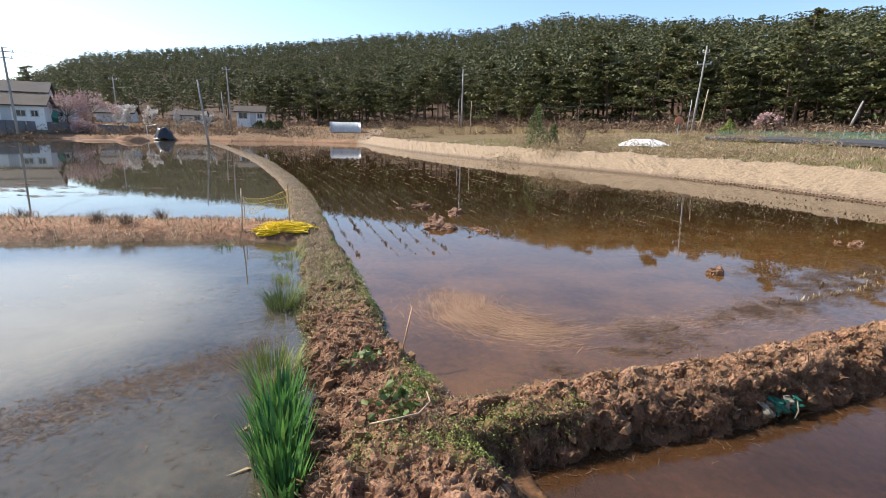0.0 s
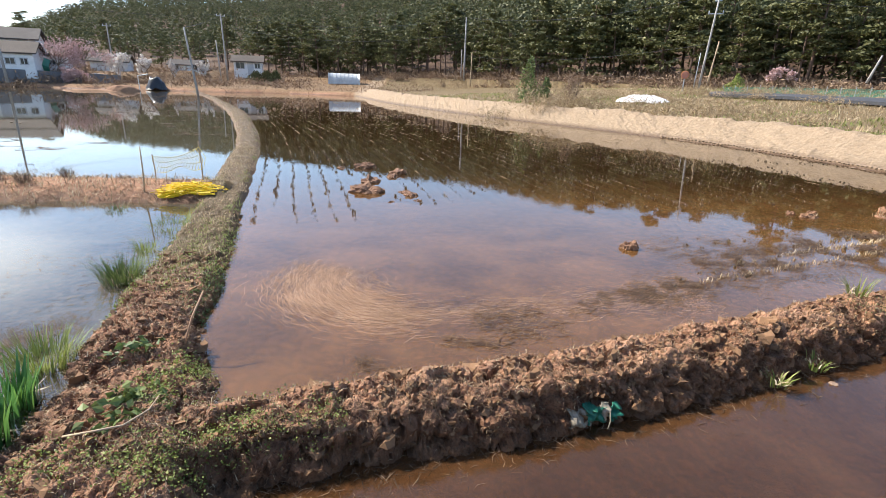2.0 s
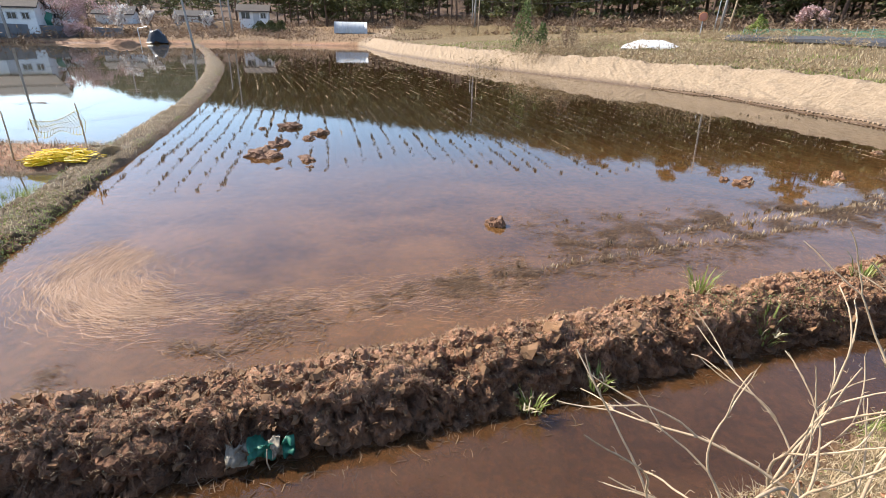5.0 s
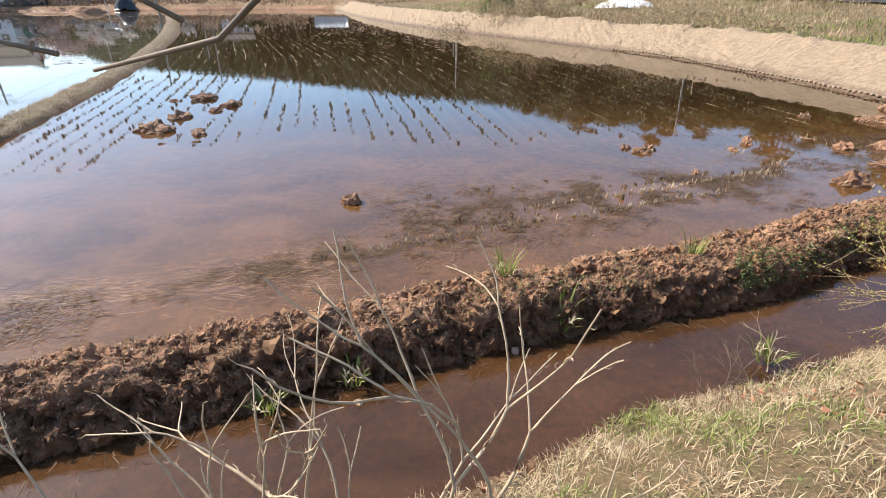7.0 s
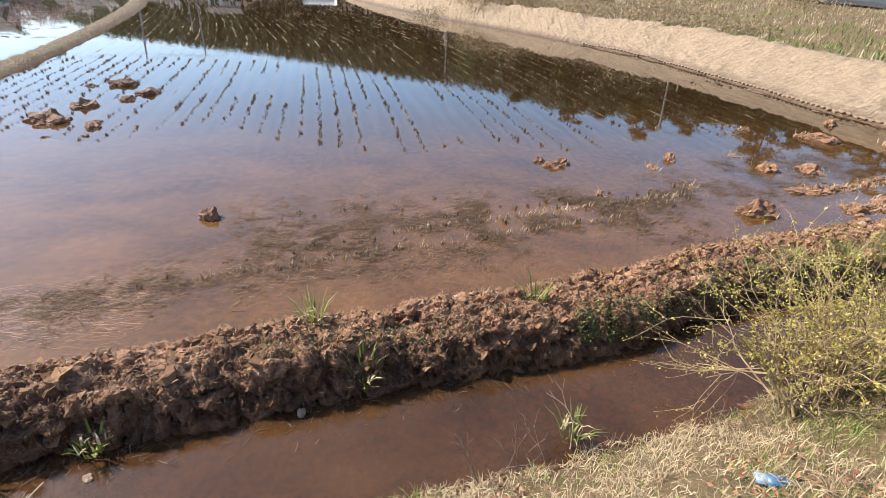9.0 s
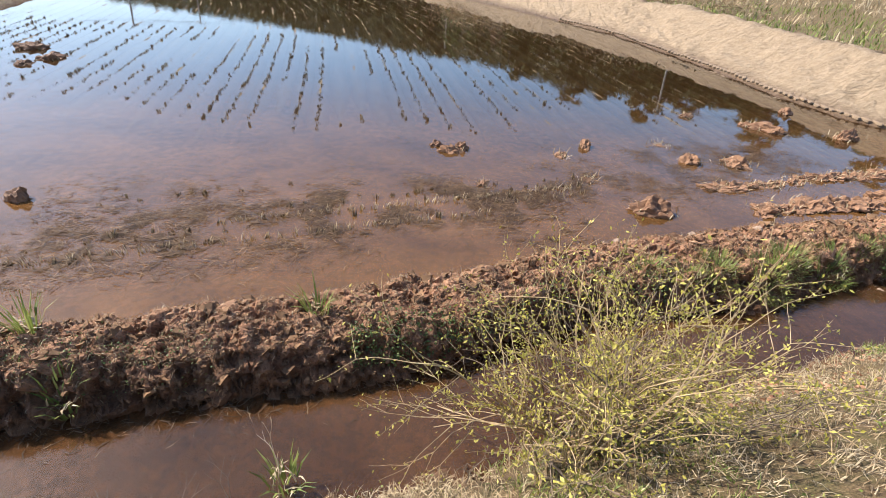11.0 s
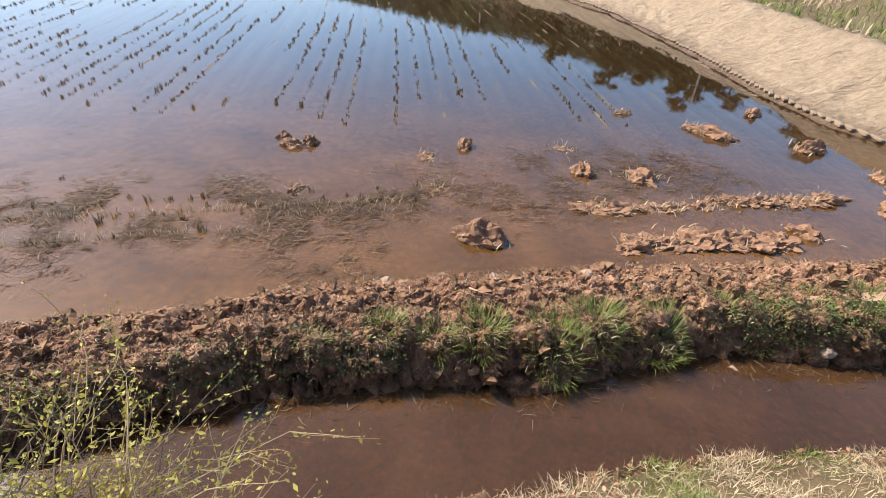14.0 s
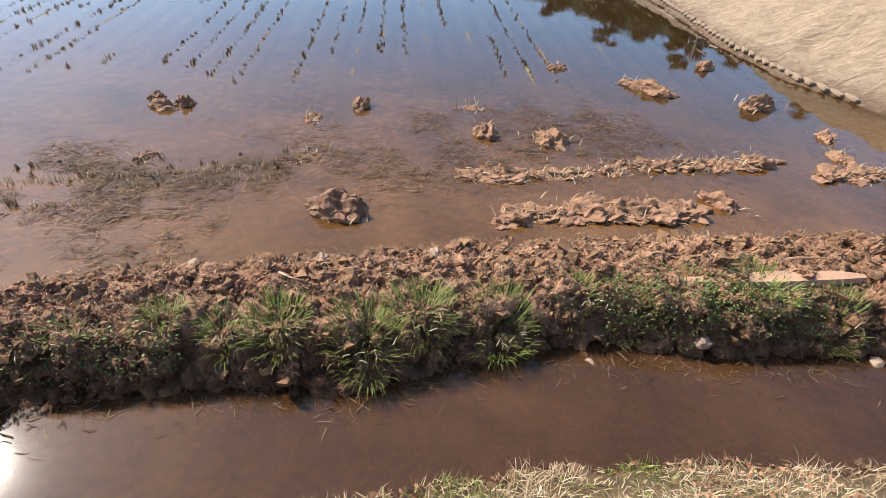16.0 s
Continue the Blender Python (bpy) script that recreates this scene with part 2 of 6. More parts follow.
    raise_to(-0.12 + 0.55 * smooth(-0.3, 0.5, f) + np.minimum(land - 0.4, np.maximum(f, 0) * 0.06) + 0.05 * fbm(x, y, 0.7, 3, 150), inside)
    wall_y = np.interp(x, (-57.0, -39.0), (53.2, 69.8))
    z = z + 1.0 * smooth(2.5, 6.5, y - wall_y) * smooth(-38.0, -40.0, x) * (y < 130)
    grass = np.where(inside, np.maximum(grass, 0.75 * smooth(0.0, 0.6, f)), grass)
    earth = np.where(inside, 1.0, earth)
    rr, az = np.hypot(x, y), np.degrees(np.arctan2(x, y))
    beyond = rr > np.interp(az, EDGE_AZ, EDGE_R) - 4.0
    raise_to(land, beyond & (y > 20))
    return z, sand, np.clip(earth, 0, 1), np.clip(grass, 0, 1)


def ground_z(x, y):
    return float(ground_parts(np.array([float(x)]), np.array([float(y)]))[0][0])


def ground_zs(x, y):
    return ground_parts(np.asarray(x, float), np.asarray(y, float))[0]

# ---- ground and water materials ----
def ground_material():
    k = Mat("ground", 0.9, 0, 0.25)
    att = k.attr("zones")
    sep = k.t.nodes.new("ShaderNodeSeparateColor")
    k.link(att.outputs["Color"], sep.inputs[0])
    fine, mid, big = k.noise(60, 6, 0.7), k.noise(9, 5, 0.65), k.noise(1.1, 3)
    straw = k.noise(26, 4, 0.7, (1.0, 5.0, 1.0), 1.5)
    bed = k.mix(k.ramp(big, [(0.35, (0, 0, 0)), (0.65, (1, 1, 1))]), (0.17, 0.080, 0.034), (0.25, 0.125, 0.056))
    bed = k.mix(k.ramp(mid, [(0.42, (1, 1, 1)), (0.62, (0, 0, 0))]), bed, (0.075, 0.042, 0.022))
    soil = k.mix(k.ramp(mid, [(0.32, (0, 0, 0)), (0.68, (1, 1, 1))]), (0.23, 0.108, 0.058), (0.52, 0.285, 0.165))
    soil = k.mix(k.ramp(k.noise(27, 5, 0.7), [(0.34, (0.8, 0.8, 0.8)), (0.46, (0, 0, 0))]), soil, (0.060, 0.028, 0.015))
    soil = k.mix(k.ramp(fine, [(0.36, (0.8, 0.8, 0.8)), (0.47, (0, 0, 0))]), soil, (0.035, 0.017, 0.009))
    soil = k.mix(k.ramp(big, [(0.45, (0, 0, 0)), (0.75, (0.6, 0.6, 0.6))]), soil, (0.52, 0.31, 0.19))
    sandc = k.mix(k.ramp(mid, [(0.3, (0, 0, 0)), (0.7, (1, 1, 1))]), (0.24, 0.172, 0.108), (0.375, 0.28, 0.185))
    sandc = k.mix(k.ramp(straw, [(0.52, (0, 0, 0)), (0.75, (0.7, 0.7, 0.7))]), sandc, (0.14, 0.09, 0.055))
    turf = k.mix(k.ramp(mid, [(0.40, (0, 0, 0)), (0.60, (1, 1, 1))]), (0.15, 0.095, 0.05), (0.10, 0.085, 0.035))
    turf = k.mix(k.ramp(straw, [(0.45, (0, 0, 0)), (0.7, (0.9, 0.9, 0.9))]), turf, (0.26, 0.18, 0.095))
    turf = k.mix(k.ramp(fine, [(0.35, (0.8, 0.8, 0.8)), (0.5, (0, 0, 0))]), turf, (0.10, 0.07, 0.035))
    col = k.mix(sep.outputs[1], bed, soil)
    col = k.mix(sep.outputs[2], col, turf)
    col = k.mix(sep.outputs[0], col, sandc)
    col = k.mix(att.outputs["Alpha"], col, k.mix(k.ramp(mid, [(0.35, (0, 0, 0)), (0.65, (1, 1, 1))]), (0.05, 0.032, 0.02), (0.12, 0.07, 0.042)))
    # earth just above the water is darker and glossier: soaked, with painted shade
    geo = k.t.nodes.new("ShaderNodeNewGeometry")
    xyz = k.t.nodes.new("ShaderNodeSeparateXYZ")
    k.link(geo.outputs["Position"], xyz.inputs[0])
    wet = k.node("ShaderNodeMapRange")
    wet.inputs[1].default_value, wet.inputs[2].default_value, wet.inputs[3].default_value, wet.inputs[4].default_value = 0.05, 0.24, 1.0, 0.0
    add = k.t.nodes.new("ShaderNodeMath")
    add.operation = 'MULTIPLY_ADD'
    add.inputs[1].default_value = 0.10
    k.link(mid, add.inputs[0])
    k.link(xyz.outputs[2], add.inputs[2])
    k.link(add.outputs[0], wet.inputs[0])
    # tint of soaked mud, deepened to stand in for shade on the bund sides
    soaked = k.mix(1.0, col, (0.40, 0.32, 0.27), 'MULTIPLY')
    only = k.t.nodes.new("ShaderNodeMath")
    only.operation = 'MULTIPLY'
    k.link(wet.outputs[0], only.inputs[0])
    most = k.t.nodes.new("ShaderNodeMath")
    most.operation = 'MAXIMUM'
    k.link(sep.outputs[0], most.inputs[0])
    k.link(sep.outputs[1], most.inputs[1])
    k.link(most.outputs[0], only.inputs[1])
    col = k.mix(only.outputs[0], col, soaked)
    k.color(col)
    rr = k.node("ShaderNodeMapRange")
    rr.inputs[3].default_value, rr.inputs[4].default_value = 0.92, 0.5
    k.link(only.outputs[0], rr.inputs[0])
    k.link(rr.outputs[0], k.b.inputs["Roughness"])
    h = k.t.nodes.new("ShaderNodeMath")
    h.operation = 'ADD'
    k.link(mid, h.inputs[0])
    k.link(fine, h.inputs[1])
    # the sand bank is scored by rain and wheels
    score = k.node("ShaderNodeMath", )
    score.operation = 'MULTIPLY'
    k.link(k.noise(3.2, 6, 0.62, (0.6, 1.5, 1.0), 1.2), score.inputs[0])
    k.link(sep.outputs[0], score.inputs[1])
    tall = k.node("ShaderNodeMath")
    tall.operation = 'MULTIPLY_ADD'
    tall.inputs[1].default_value = 5.0
    k.link(score.outputs[0], tall.inputs[0])
    k.link(h.outputs[0], tall.inputs[2])
    k.bump(tall.outputs[0], 0.9, 0.03)
    return k.m


def water_material(name, mud, cloudy, tint, ripple=0.00022, rough=0.004, patch=None, clearing=None):
    """Shallow silty water: a clear share through which the bed shows, a cloudy share, and a mirror by Fresnel."""
    k = Mat(name)
    k.t.nodes.remove(k.b)
    wave = k.noise(5.0, 3, 0.55, (1.0, 2.2, 1.0))
    small = k.noise(38.0, 2, 0.5)
    add = k.t.nodes.new("ShaderNodeMath")
    add.operation = 'MULTIPLY_ADD'
    add.inputs[1].default_value = 0.16
    k.link(small, add.inputs[0])
    k.link(wave, add.inputs[2])
    bump = k.node("ShaderNodeBump", Strength=1.0, Distance=ripple)
    k.link(add.outputs[0], bump.inputs["Height"])
    fres = k.node("ShaderNodeFresnel", IOR=1.43)
    k.link(bump.outputs[0], fres.inputs["Normal"])
    gloss = k.node("ShaderNodeBsdfGlossy", Roughness=rough)
    gloss.inputs["Color"].default_value = (1, 1, 1, 1)
    k.link(bump.outputs[0], gloss.inputs["Normal"])
    clear = k.t.nodes.new("ShaderNodeBsdfTransparent")
    clear.inputs["Color"].default_value = (*tint, 1)
    silt = k.node("ShaderNodeBsdfDiffuse")
    big = k.noise(0.9, 7, 0.62, (1.0, 1.4, 1.0), 0.6)
    k.link(k.mix(k.ramp(big, [(0.3, (0, 0, 0)), (0.7, (1, 1, 1))]), tuple(v * 0.9 for v in mud), mud), silt.inputs["Color"])
    body = k.t.nodes.new("ShaderNodeMixShader")
    lo, hi = cloudy
    share = k.ramp(big, [(0.32, (lo,) * 3), (0.68, (hi,) * 3)])
    if clearing:
        # silt has settled towards the far end
        axes = k.t.nodes.new("ShaderNodeSeparateXYZ")
        k.link(k.co, axes.inputs[0])
        away = k.node("ShaderNodeMapRange")
        away.interpolation_type = 'SMOOTHSTEP'
        for slot, val in ((1, clearing[0]), (2, clearing[1]), (3, 0.0), (4, 1.0)):
            away.inputs[slot].default_value = val
        k.link(axes.outputs[1], away.inputs[0])
        share = k.mix(away.outputs[0], share, (clearing[2],) * 3)
    if patch:
        # a round patch with a larger cloudy share, fading outwards
        dist = k.t.nodes.new("ShaderNodeVectorMath")
        dist.operation = 'DISTANCE'
        dist.inputs[1].default_value = patch[0]
        k.link(k.co, dist.inputs[0])
        rng_node = k.node("ShaderNodeMapRange")
        rng_node.interpolation_type = 'SMOOTHSTEP'
        for slot, val in ((1, patch[1]), (2, patch[2]), (3, 0.6), (4, 0.0)):
            rng_node.inputs[slot].default_value = val
        k.link(dist.outputs["Value"], rng_node.inputs[0])
        share = k.mix(rng_node.outputs[0], share, (1.0, 1.0, 1.0))
    k.link(share, body.inputs[0])
    k.link(clear.outputs[0], body.inputs[1])
    k.link(silt.outputs[0], body.inputs[2])
    mixs = k.t.nodes.new("ShaderNodeMixShader")
    k.link(fres.outputs[0], mixs.inputs[0])
    k.link(body.outputs[0], mixs.inputs[1])
    k.link(gloss.outputs[0], mixs.inputs[2])
    k.link(mixs.outputs[0], k.out.inputs["Surface"])
    return k.m


M_GROUND = ground_material()
M_WATER = water_material("paddy_water", (0.30, 0.142, 0.046), (0.24, 0.46), (0.90, 0.76, 0.58), clearing=(7.0, 14.0, 0.06))
M_WATER_LEFT = water_material("cloudy_water", (0.33, 0.285, 0.19), (0.08, 0.24), (0.80, 0.70, 0.55), patch=((-5.2, 5.4, 0.0), 1.6, 3.0))
M_DITCH = water_material("ditch_water", (0.155, 0.073, 0.030), (0.24, 0.44), (0.76, 0.58, 0.40), 0.00025, 0.075)


# ---- mesh helpers ----
def mesh_from(name, verts, faces, mat=None, smooth_faces=False):
    me = bpy.data.meshes.new(name)
    verts = np.asarray(verts, float)
    faces = np.asarray(faces, np.int32)
    me.vertices.add(len(verts))
    me.vertices.foreach_set("co", verts.astype(np.float32).ravel())
    k = faces.shape[1]
    me.loops.add(faces.size)
    me.loops.foreach_set("vertex_index", faces.ravel())
    me.polygons.add(len(faces))
    me.polygons.foreach_set("loop_start", np.arange(len(faces), dtype=np.int32) * k)
    me.polygons.foreach_set("use_smooth", np.full(len(faces), smooth_faces))
    me.update(calc_edges=True)
    if mat:
        me.materials.append(mat)
    return me


def grow(a, b, fine, coarse_step, out_a, out_b, rate=0.014):
    """Grid lines: even between a and b, growing outwards to out_a and out_b."""
    mid = list(np.arange(a, b + fine / 2, fine))
    lo, step, x = [], fine, a
    while x > out_a:
        step = min(step * 1.16, max(coarse_step, (a - x) * (rate if a - x < 60 else 0.07)))
        x -= step
        lo.append(x)
    hi, step, x = [], fine, mid[-1]
    while x < out_b:
        step = min(step * 1.16, max(coarse_step, (x - b) * (rate if x - b < 60 else 0.07)))
        x += step
        hi.append(x)
    return np.array(lo[::-1] + mid + hi)


def earth_push(q, earth, grass):
    """How far torn earth stands out along its slope at the rows of q."""
    warp = np.stack([vnoise3(q * 6, s) for s in (1, 2, 3)], 1) * 0.11 + np.stack([vnoise3(q * 17, s) for s in (11, 12, 13)], 1) * 0.035
    a = np.abs(vnoise3((q + warp) * np.array([4.6, 6.0, 9.0]), 4) - 0.5) * 2
    b = np.abs(vnoise3((q + warp) * np.array([10.0, 13.0, 19.0]), 5) - 0.5) * 2
    c = np.abs(vnoise3((q + warp) * np.array([23.0, 27.0, 36.0]), 6) - 0.5) * 2
    e = vnoise3(q * 41, 9) - 0.5
    side = smooth(0.17, 0.06, q[:, 2])
    push = 0.055 * (a - 0.35) - 0.046 * np.exp(-(a / 0.11) ** 2) + 0.034 * (b - 0.35) - 0.036 * np.exp(-(b / 0.14) ** 2)
    push = push + (0.014 + 0.012 * side) * (c - 0.4) + (0.007 + 0.010 * side) * e
    return push * (0.72 + 0.3 * side) * smooth(0.03, 0.35, earth) * (1 - 0.7 * grass)


def earth_surface(x, y):
    """Points on the torn earth at x, y."""
    z, sand, earth, grass = ground_parts(x, y)
    d = 0.012
    nrm = np.stack([-(ground_zs(x + d, y) - z) / d, -(ground_zs(x, y + d) - z) / d, np.ones_like(z)], 1)
    nrm /= np.linalg.norm(nrm, axis=1)[:, None]
    p = np.stack([x, y, z], 1)
    return p + nrm * earth_push(p, earth, grass)[:, None]


def build_ground():
    gx = grow(-2.3, 14.8, 0.0185, 0.12, -1500, 1500, 0.02)
    gy = grow(2.35, 8.4, 0.013, 0.12, -1200, 2500)
    X, Y = np.meshgrid(gx, gy)
    # uneven cells, so that the torn earth breaks into irregular facets
    shake = np.random.default_rng(2)
    inner = (X > -2.3) & (X < 14.8) & (Y > 2.35) & (Y < 8.4)
    X = X + inner * shake.uniform(-0.0075, 0.0075, X.shape)
    Y = Y + inner * shake.uniform(-0.005, 0.005, Y.shape)
    z, sand, earth, grass = ground_parts(X.ravel(), Y.ravel())
    az = np.degrees(np.arctan2(X.ravel(), Y.ravel()))
    wood = smooth(-5.0, 6.0, np.hypot(X.ravel(), Y.ravel()) - np.interp(az, EDGE_AZ, EDGE_R)) * (Y.ravel() > 20)
    n, m = len(gx), len(gy)
    i = np.arange(n * m).reshape(m, n)
    faces = np.stack([i[:-1, :-1].ravel(), i[:-1, 1:].ravel(), i[1:, 1:].ravel(), i[1:, :-1].ravel()], 1)
    pts = np.stack([X.ravel(), Y.ravel(), z], 1)
    # torn, clumpy earth: push the bunds in and out along their own slope
    zz = z.reshape(m, n)
    dzy, dzx = np.gradient(zz, gy, gx)
    for _ in range(2):
        for g in (dzy, dzx):
            g[1:-1, 1:-1] = (g[1:-1, 1:-1] + g[:-2, 1:-1] + g[2:, 1:-1] + g[1:-1, :-2] + g[1:-1, 2:]) / 5
    nrm = np.stack([-dzx.ravel(), -dzy.ravel(), np.ones(n * m)], 1)
    nrm /= np.linalg.norm(nrm, axis=1)[:, None]
    near = (X.ravel() > -2.6) & (X.ravel() < 15.5) & (Y.ravel() > 2.2) & (Y.ravel() < 9.2) & (earth > 0.03) & (grass < 0.9)
    q = pts[near]
    push = earth_push(q, earth[near], grass[near])
    pts[near] += nrm[near] * push[:, None]
    me = mesh_from("ground", pts, faces, M_GROUND, True)
    torn = (near & (earth > 0.2) & (grass < 0.6))[faces].all(axis=1)
    me.polygons.foreach_set("use_smooth", ~torn)
    col = me.color_attributes.new("zones", 'FLOAT_COLOR', 'POINT')
    col.data.foreach_set("color", np.stack([sand, earth, grass, wood], 1).astype(np.float32).ravel())
    return tagged(new("ground", me), "muddy paddy land with earth bunds, sandy bank and grass", "ground", kind="structure")


def strip_water(name, xs, lo, hi, z, mat, label):
    """A flat sheet between two lines, its edges hidden under the banks."""
    v, f = [], []
    for x, a, b in zip(xs, lo, hi):
        v += [(x, a, z), (x, b, z)]
    for i in range(len(xs) - 1):
        f.append((2 * i, 2 * i + 2, 2 * i + 3, 2 * i + 1))
    return tagged(new(name, mesh_from(name, v, f, mat)), label, "water", kind="structure")


build_ground()
# main paddy: between the long bund, the front bund, the sand ridge and the far end
ys = np.concatenate([np.linspace(3.0, 12, 37), np.linspace(12.5, 71, 60)])


def main_paddy():
    v, f = [], []
    for y in ys:
        left = (np.interp(y, LB_Y, LB_L) + np.interp(y, LB_Y, LB_R)) / 2
        right = min(np.interp(y, DN_Y, DN_X) + 0.5, np.interp(y, (3.0, 3.3, 8.0, 9.0, 9.5), (0.1, 0.4, 14.1, 17.3, 18.9)))
        v += [(left, y, 0.0), (max(right, left + 0.05), y, 0.0)]
    for i in range(len(ys) - 1):
        f.append((2 * i, 2 * i + 1, 2 * i + 3, 2 * i + 2))
    tagged(new("water_paddy", mesh_from("water_paddy", v, f, M_WATER)), "shallow muddy water flooding the harvested paddy", "water", kind="structure")


main_paddy()


def left_paddy():
    v, f = [], []
    for y in ys[ys > 2.2] if len(ys) else ys:
        mid = (np.interp(y, LB_Y, LB_L) + np.interp(y, LB_Y, LB_R)) / 2
        v += [(-110.0, y, 0.0), (mid, y, 0.0)]
    v = [(-110.0, 0.2, 0.0), (-0.9, 0.2, 0.0), (-110.0, 2.2, 0.0), (-0.9, 2.2, 0.0)] + v
    for i in range(len(v) // 2 - 1):
        f.append((2 * i, 2 * i + 1, 2 * i + 3, 2 * i + 2))
    tagged(new("water_left", mesh_from("water_left", v, f, M_WATER_LEFT)), "cloudy standing water in the neighbouring paddies", "water", kind="structure")


left_paddy()
dx = np.linspace(-0.75, 24, 100)
strip_water("water_ditch", dx, np.interp(dx, NE_X, NE_Y) - 0.35, np.interp(dx, FB_X, FB_D) + 0.22, DITCH_Z, M_DITCH, "still brown water in the ditch")

# ---- builders shared by the things ----
def part(name, me, parent, label=""):
    ob = new(name, me)
    ob.parent = parent
    if label:
        ob["label"] = label
    return ob


def thing(name, x, y, z, label, category, group="", kind="", turn=0.0):
    ob = new(name)
    ob.empty_display_size = 0.1
    ob.matrix_basis = pose(x, y, z, 0, 0, turn)
    return tagged(ob, label, category, group, kind)


class Build:
    """Collects vertices and faces (quads and triangles) for one mesh."""

    def __init__(self):
        self.v, self.f = [], []

    def add(self, verts, faces):
        o = len(self.v)
        self.v.extend(tuple(p) for p in verts)
        self.f.extend(tuple(o + i for i in q) for q in faces)

    def box(self, cx, cy, cz, sx, sy, sz, m=None):
        pts = [(cx + a * sx / 2, cy + b * sy / 2, cz + c * sz / 2) for c in (-1, 1) for a, b in ((-1, -1), (1, -1), (1, 1), (-1, 1))]
        if m is not None:
            pts = [m @ Vector(p) for p in pts]
        self.add(pts, [(3, 2, 1, 0), (4, 5, 6, 7), (0, 1, 5, 4), (1, 2, 6, 5), (2, 3, 7, 6), (3, 0, 4, 7)])

    def tube(self, path, radii, sides=5, cap=True):
        path = [Vector(p) for p in path]
        rings = []
        for i, p in enumerate(path):
            d = (path[min(i + 1, len(path) - 1)] - path[max(i - 1, 0)]).normalized()
            s = d.cross(Vector((0.13, 0.31, 0.94)) if abs(d.z) < 0.9 else Vector((1, 0, 0))).normalized()
            t = d.cross(s)
            r = radii[i] if not isinstance(radii, float) else radii
            rings.append([p + (s * math.cos(a) + t * math.sin(a)) * r for a in (math.tau * j / sides for j in range(sides))])
        o = len(self.v)
        for ring in rings:
            self.v.extend(tuple(q) for q in ring)
        for i in range(len(path) - 1):
            for j in range(sides):
                a, b = o + i * sides + j, o + i * sides + (j + 1) % sides
                self.f.append((a, b, b + sides, a + sides))
        if cap:
            self.f.append(tuple(o + j for j in range(sides))[::-1])
            self.f.append(tuple(o + (len(path) - 1) * sides + j for j in range(sides)))

    def mesh(self, name, mat, smooth_faces=False):
        me = bpy.data.meshes.new(name)
        me.from_pydata(self.v, [], self.f)
        me.polygons.foreach_set("use_smooth", np.full(len(self.f), smooth_faces))
        me.materials.append(mat)
        me.update()
        return me


def blades(name, pts, length, width, lean, mat, seed=1, up=1.0, bend=0.5):
    """Many tapering, bending grass blades: pts is an array of roots."""
    r = np.random.default_rng(seed)
    n = len(pts)
    a = r.uniform(0, math.tau, n)
    ln = length * r.uniform(0.55, 1.15, n) if np.isscalar(length) else length
    le = lean * r.uniform(0.2, 1.3, n)
    d = np.stack([np.cos(a), np.sin(a), np.zeros(n)], 1)
    s = np.stack([-np.sin(a), np.cos(a), np.zeros(n)], 1) * (width * r.uniform(0.6, 1.3, n))[:, None] / 2
    zz = np.array([0, 0, 1.0])
    mid = pts + (d * np.sin(le)[:, None] * 0.5 + zz * (np.cos(le) * up)[:, None] * 0.55) * ln[:, None]
    le2 = le * (1 + bend) + 0.15
    tip = mid + (d * np.sin(le2)[:, None] * 0.5 + zz * (np.cos(le2) * up)[:, None] * 0.45) * ln[:, None]
    v = np.stack([pts - s, pts + s, mid + s * 0.8, mid - s * 0.8, tip], 1).reshape(-1, 3)
    o = np.arange(n) * 5
    f = np.concatenate([np.stack([o, o + 1, o + 2], 1), np.stack([o, o + 2, o + 3], 1), np.stack([o + 3, o + 2, o + 4], 1)])
    return mesh_from(name, v, f, mat)


def leaves_mesh(name, centers, size, mat, seed=1, flat=0.0, long=1.6):
    """Small pointed leaves (a bent pair of triangles each) turned at random."""
    r = np.random.default_rng(seed)
    n = len(centers)
    u = r.normal(size=(n, 3))
    u[:, 2] *= (1 - flat)
    u /= np.linalg.norm(u, axis=1)[:, None] + 1e-9
    w = np.cross(u, r.normal(size=(n, 3)))
    w /= np.linalg.norm(w, axis=1)[:, None] + 1e-9
    nn = np.cross(u, w)
    s = (size * r.uniform(0.6, 1.4, n))[:, None]
    v = np.stack([centers - u * s * long / 2, centers + w * s / 2 + nn * s * 0.12, centers + u * s * long / 2, centers - w * s / 2 + nn * s * 0.12], 1).reshape(-1, 3)
    o = np.arange(n) * 4
    f = np.concatenate([np.stack([o, o + 1, o + 2], 1), np.stack([o, o + 2, o + 3], 1)])
    return mesh_from(name, v, f, mat)


def leaf_mat(name, dark, light, rough=0.55, tip=None, clear=0.15):
    k = Mat(name, rough, 0, 0.3)
    col = k.ramp(k.random(True), [(0.0, dark), (0.6, light), (1.0, tip or light)])
    col = k.mix(0.3, col, k.ramp(k.noise(3.0, 3), [(0.3, dark), (0.7, light)]))
    k.color(col)
    tr = k.t.nodes.new("ShaderNodeBsdfTranslucent")
    k.link(col, tr.inputs["Color"])
    mixs = k.node("ShaderNodeMixShader")
    mixs.inputs[0].default_value = clear
    k.link(k.b.outputs[0], mixs.inputs[1])
    k.link(tr.outputs[0], mixs.inputs[2])
    k.link(mixs.outputs[0], k.out.inputs["Surface"])
    return k.m


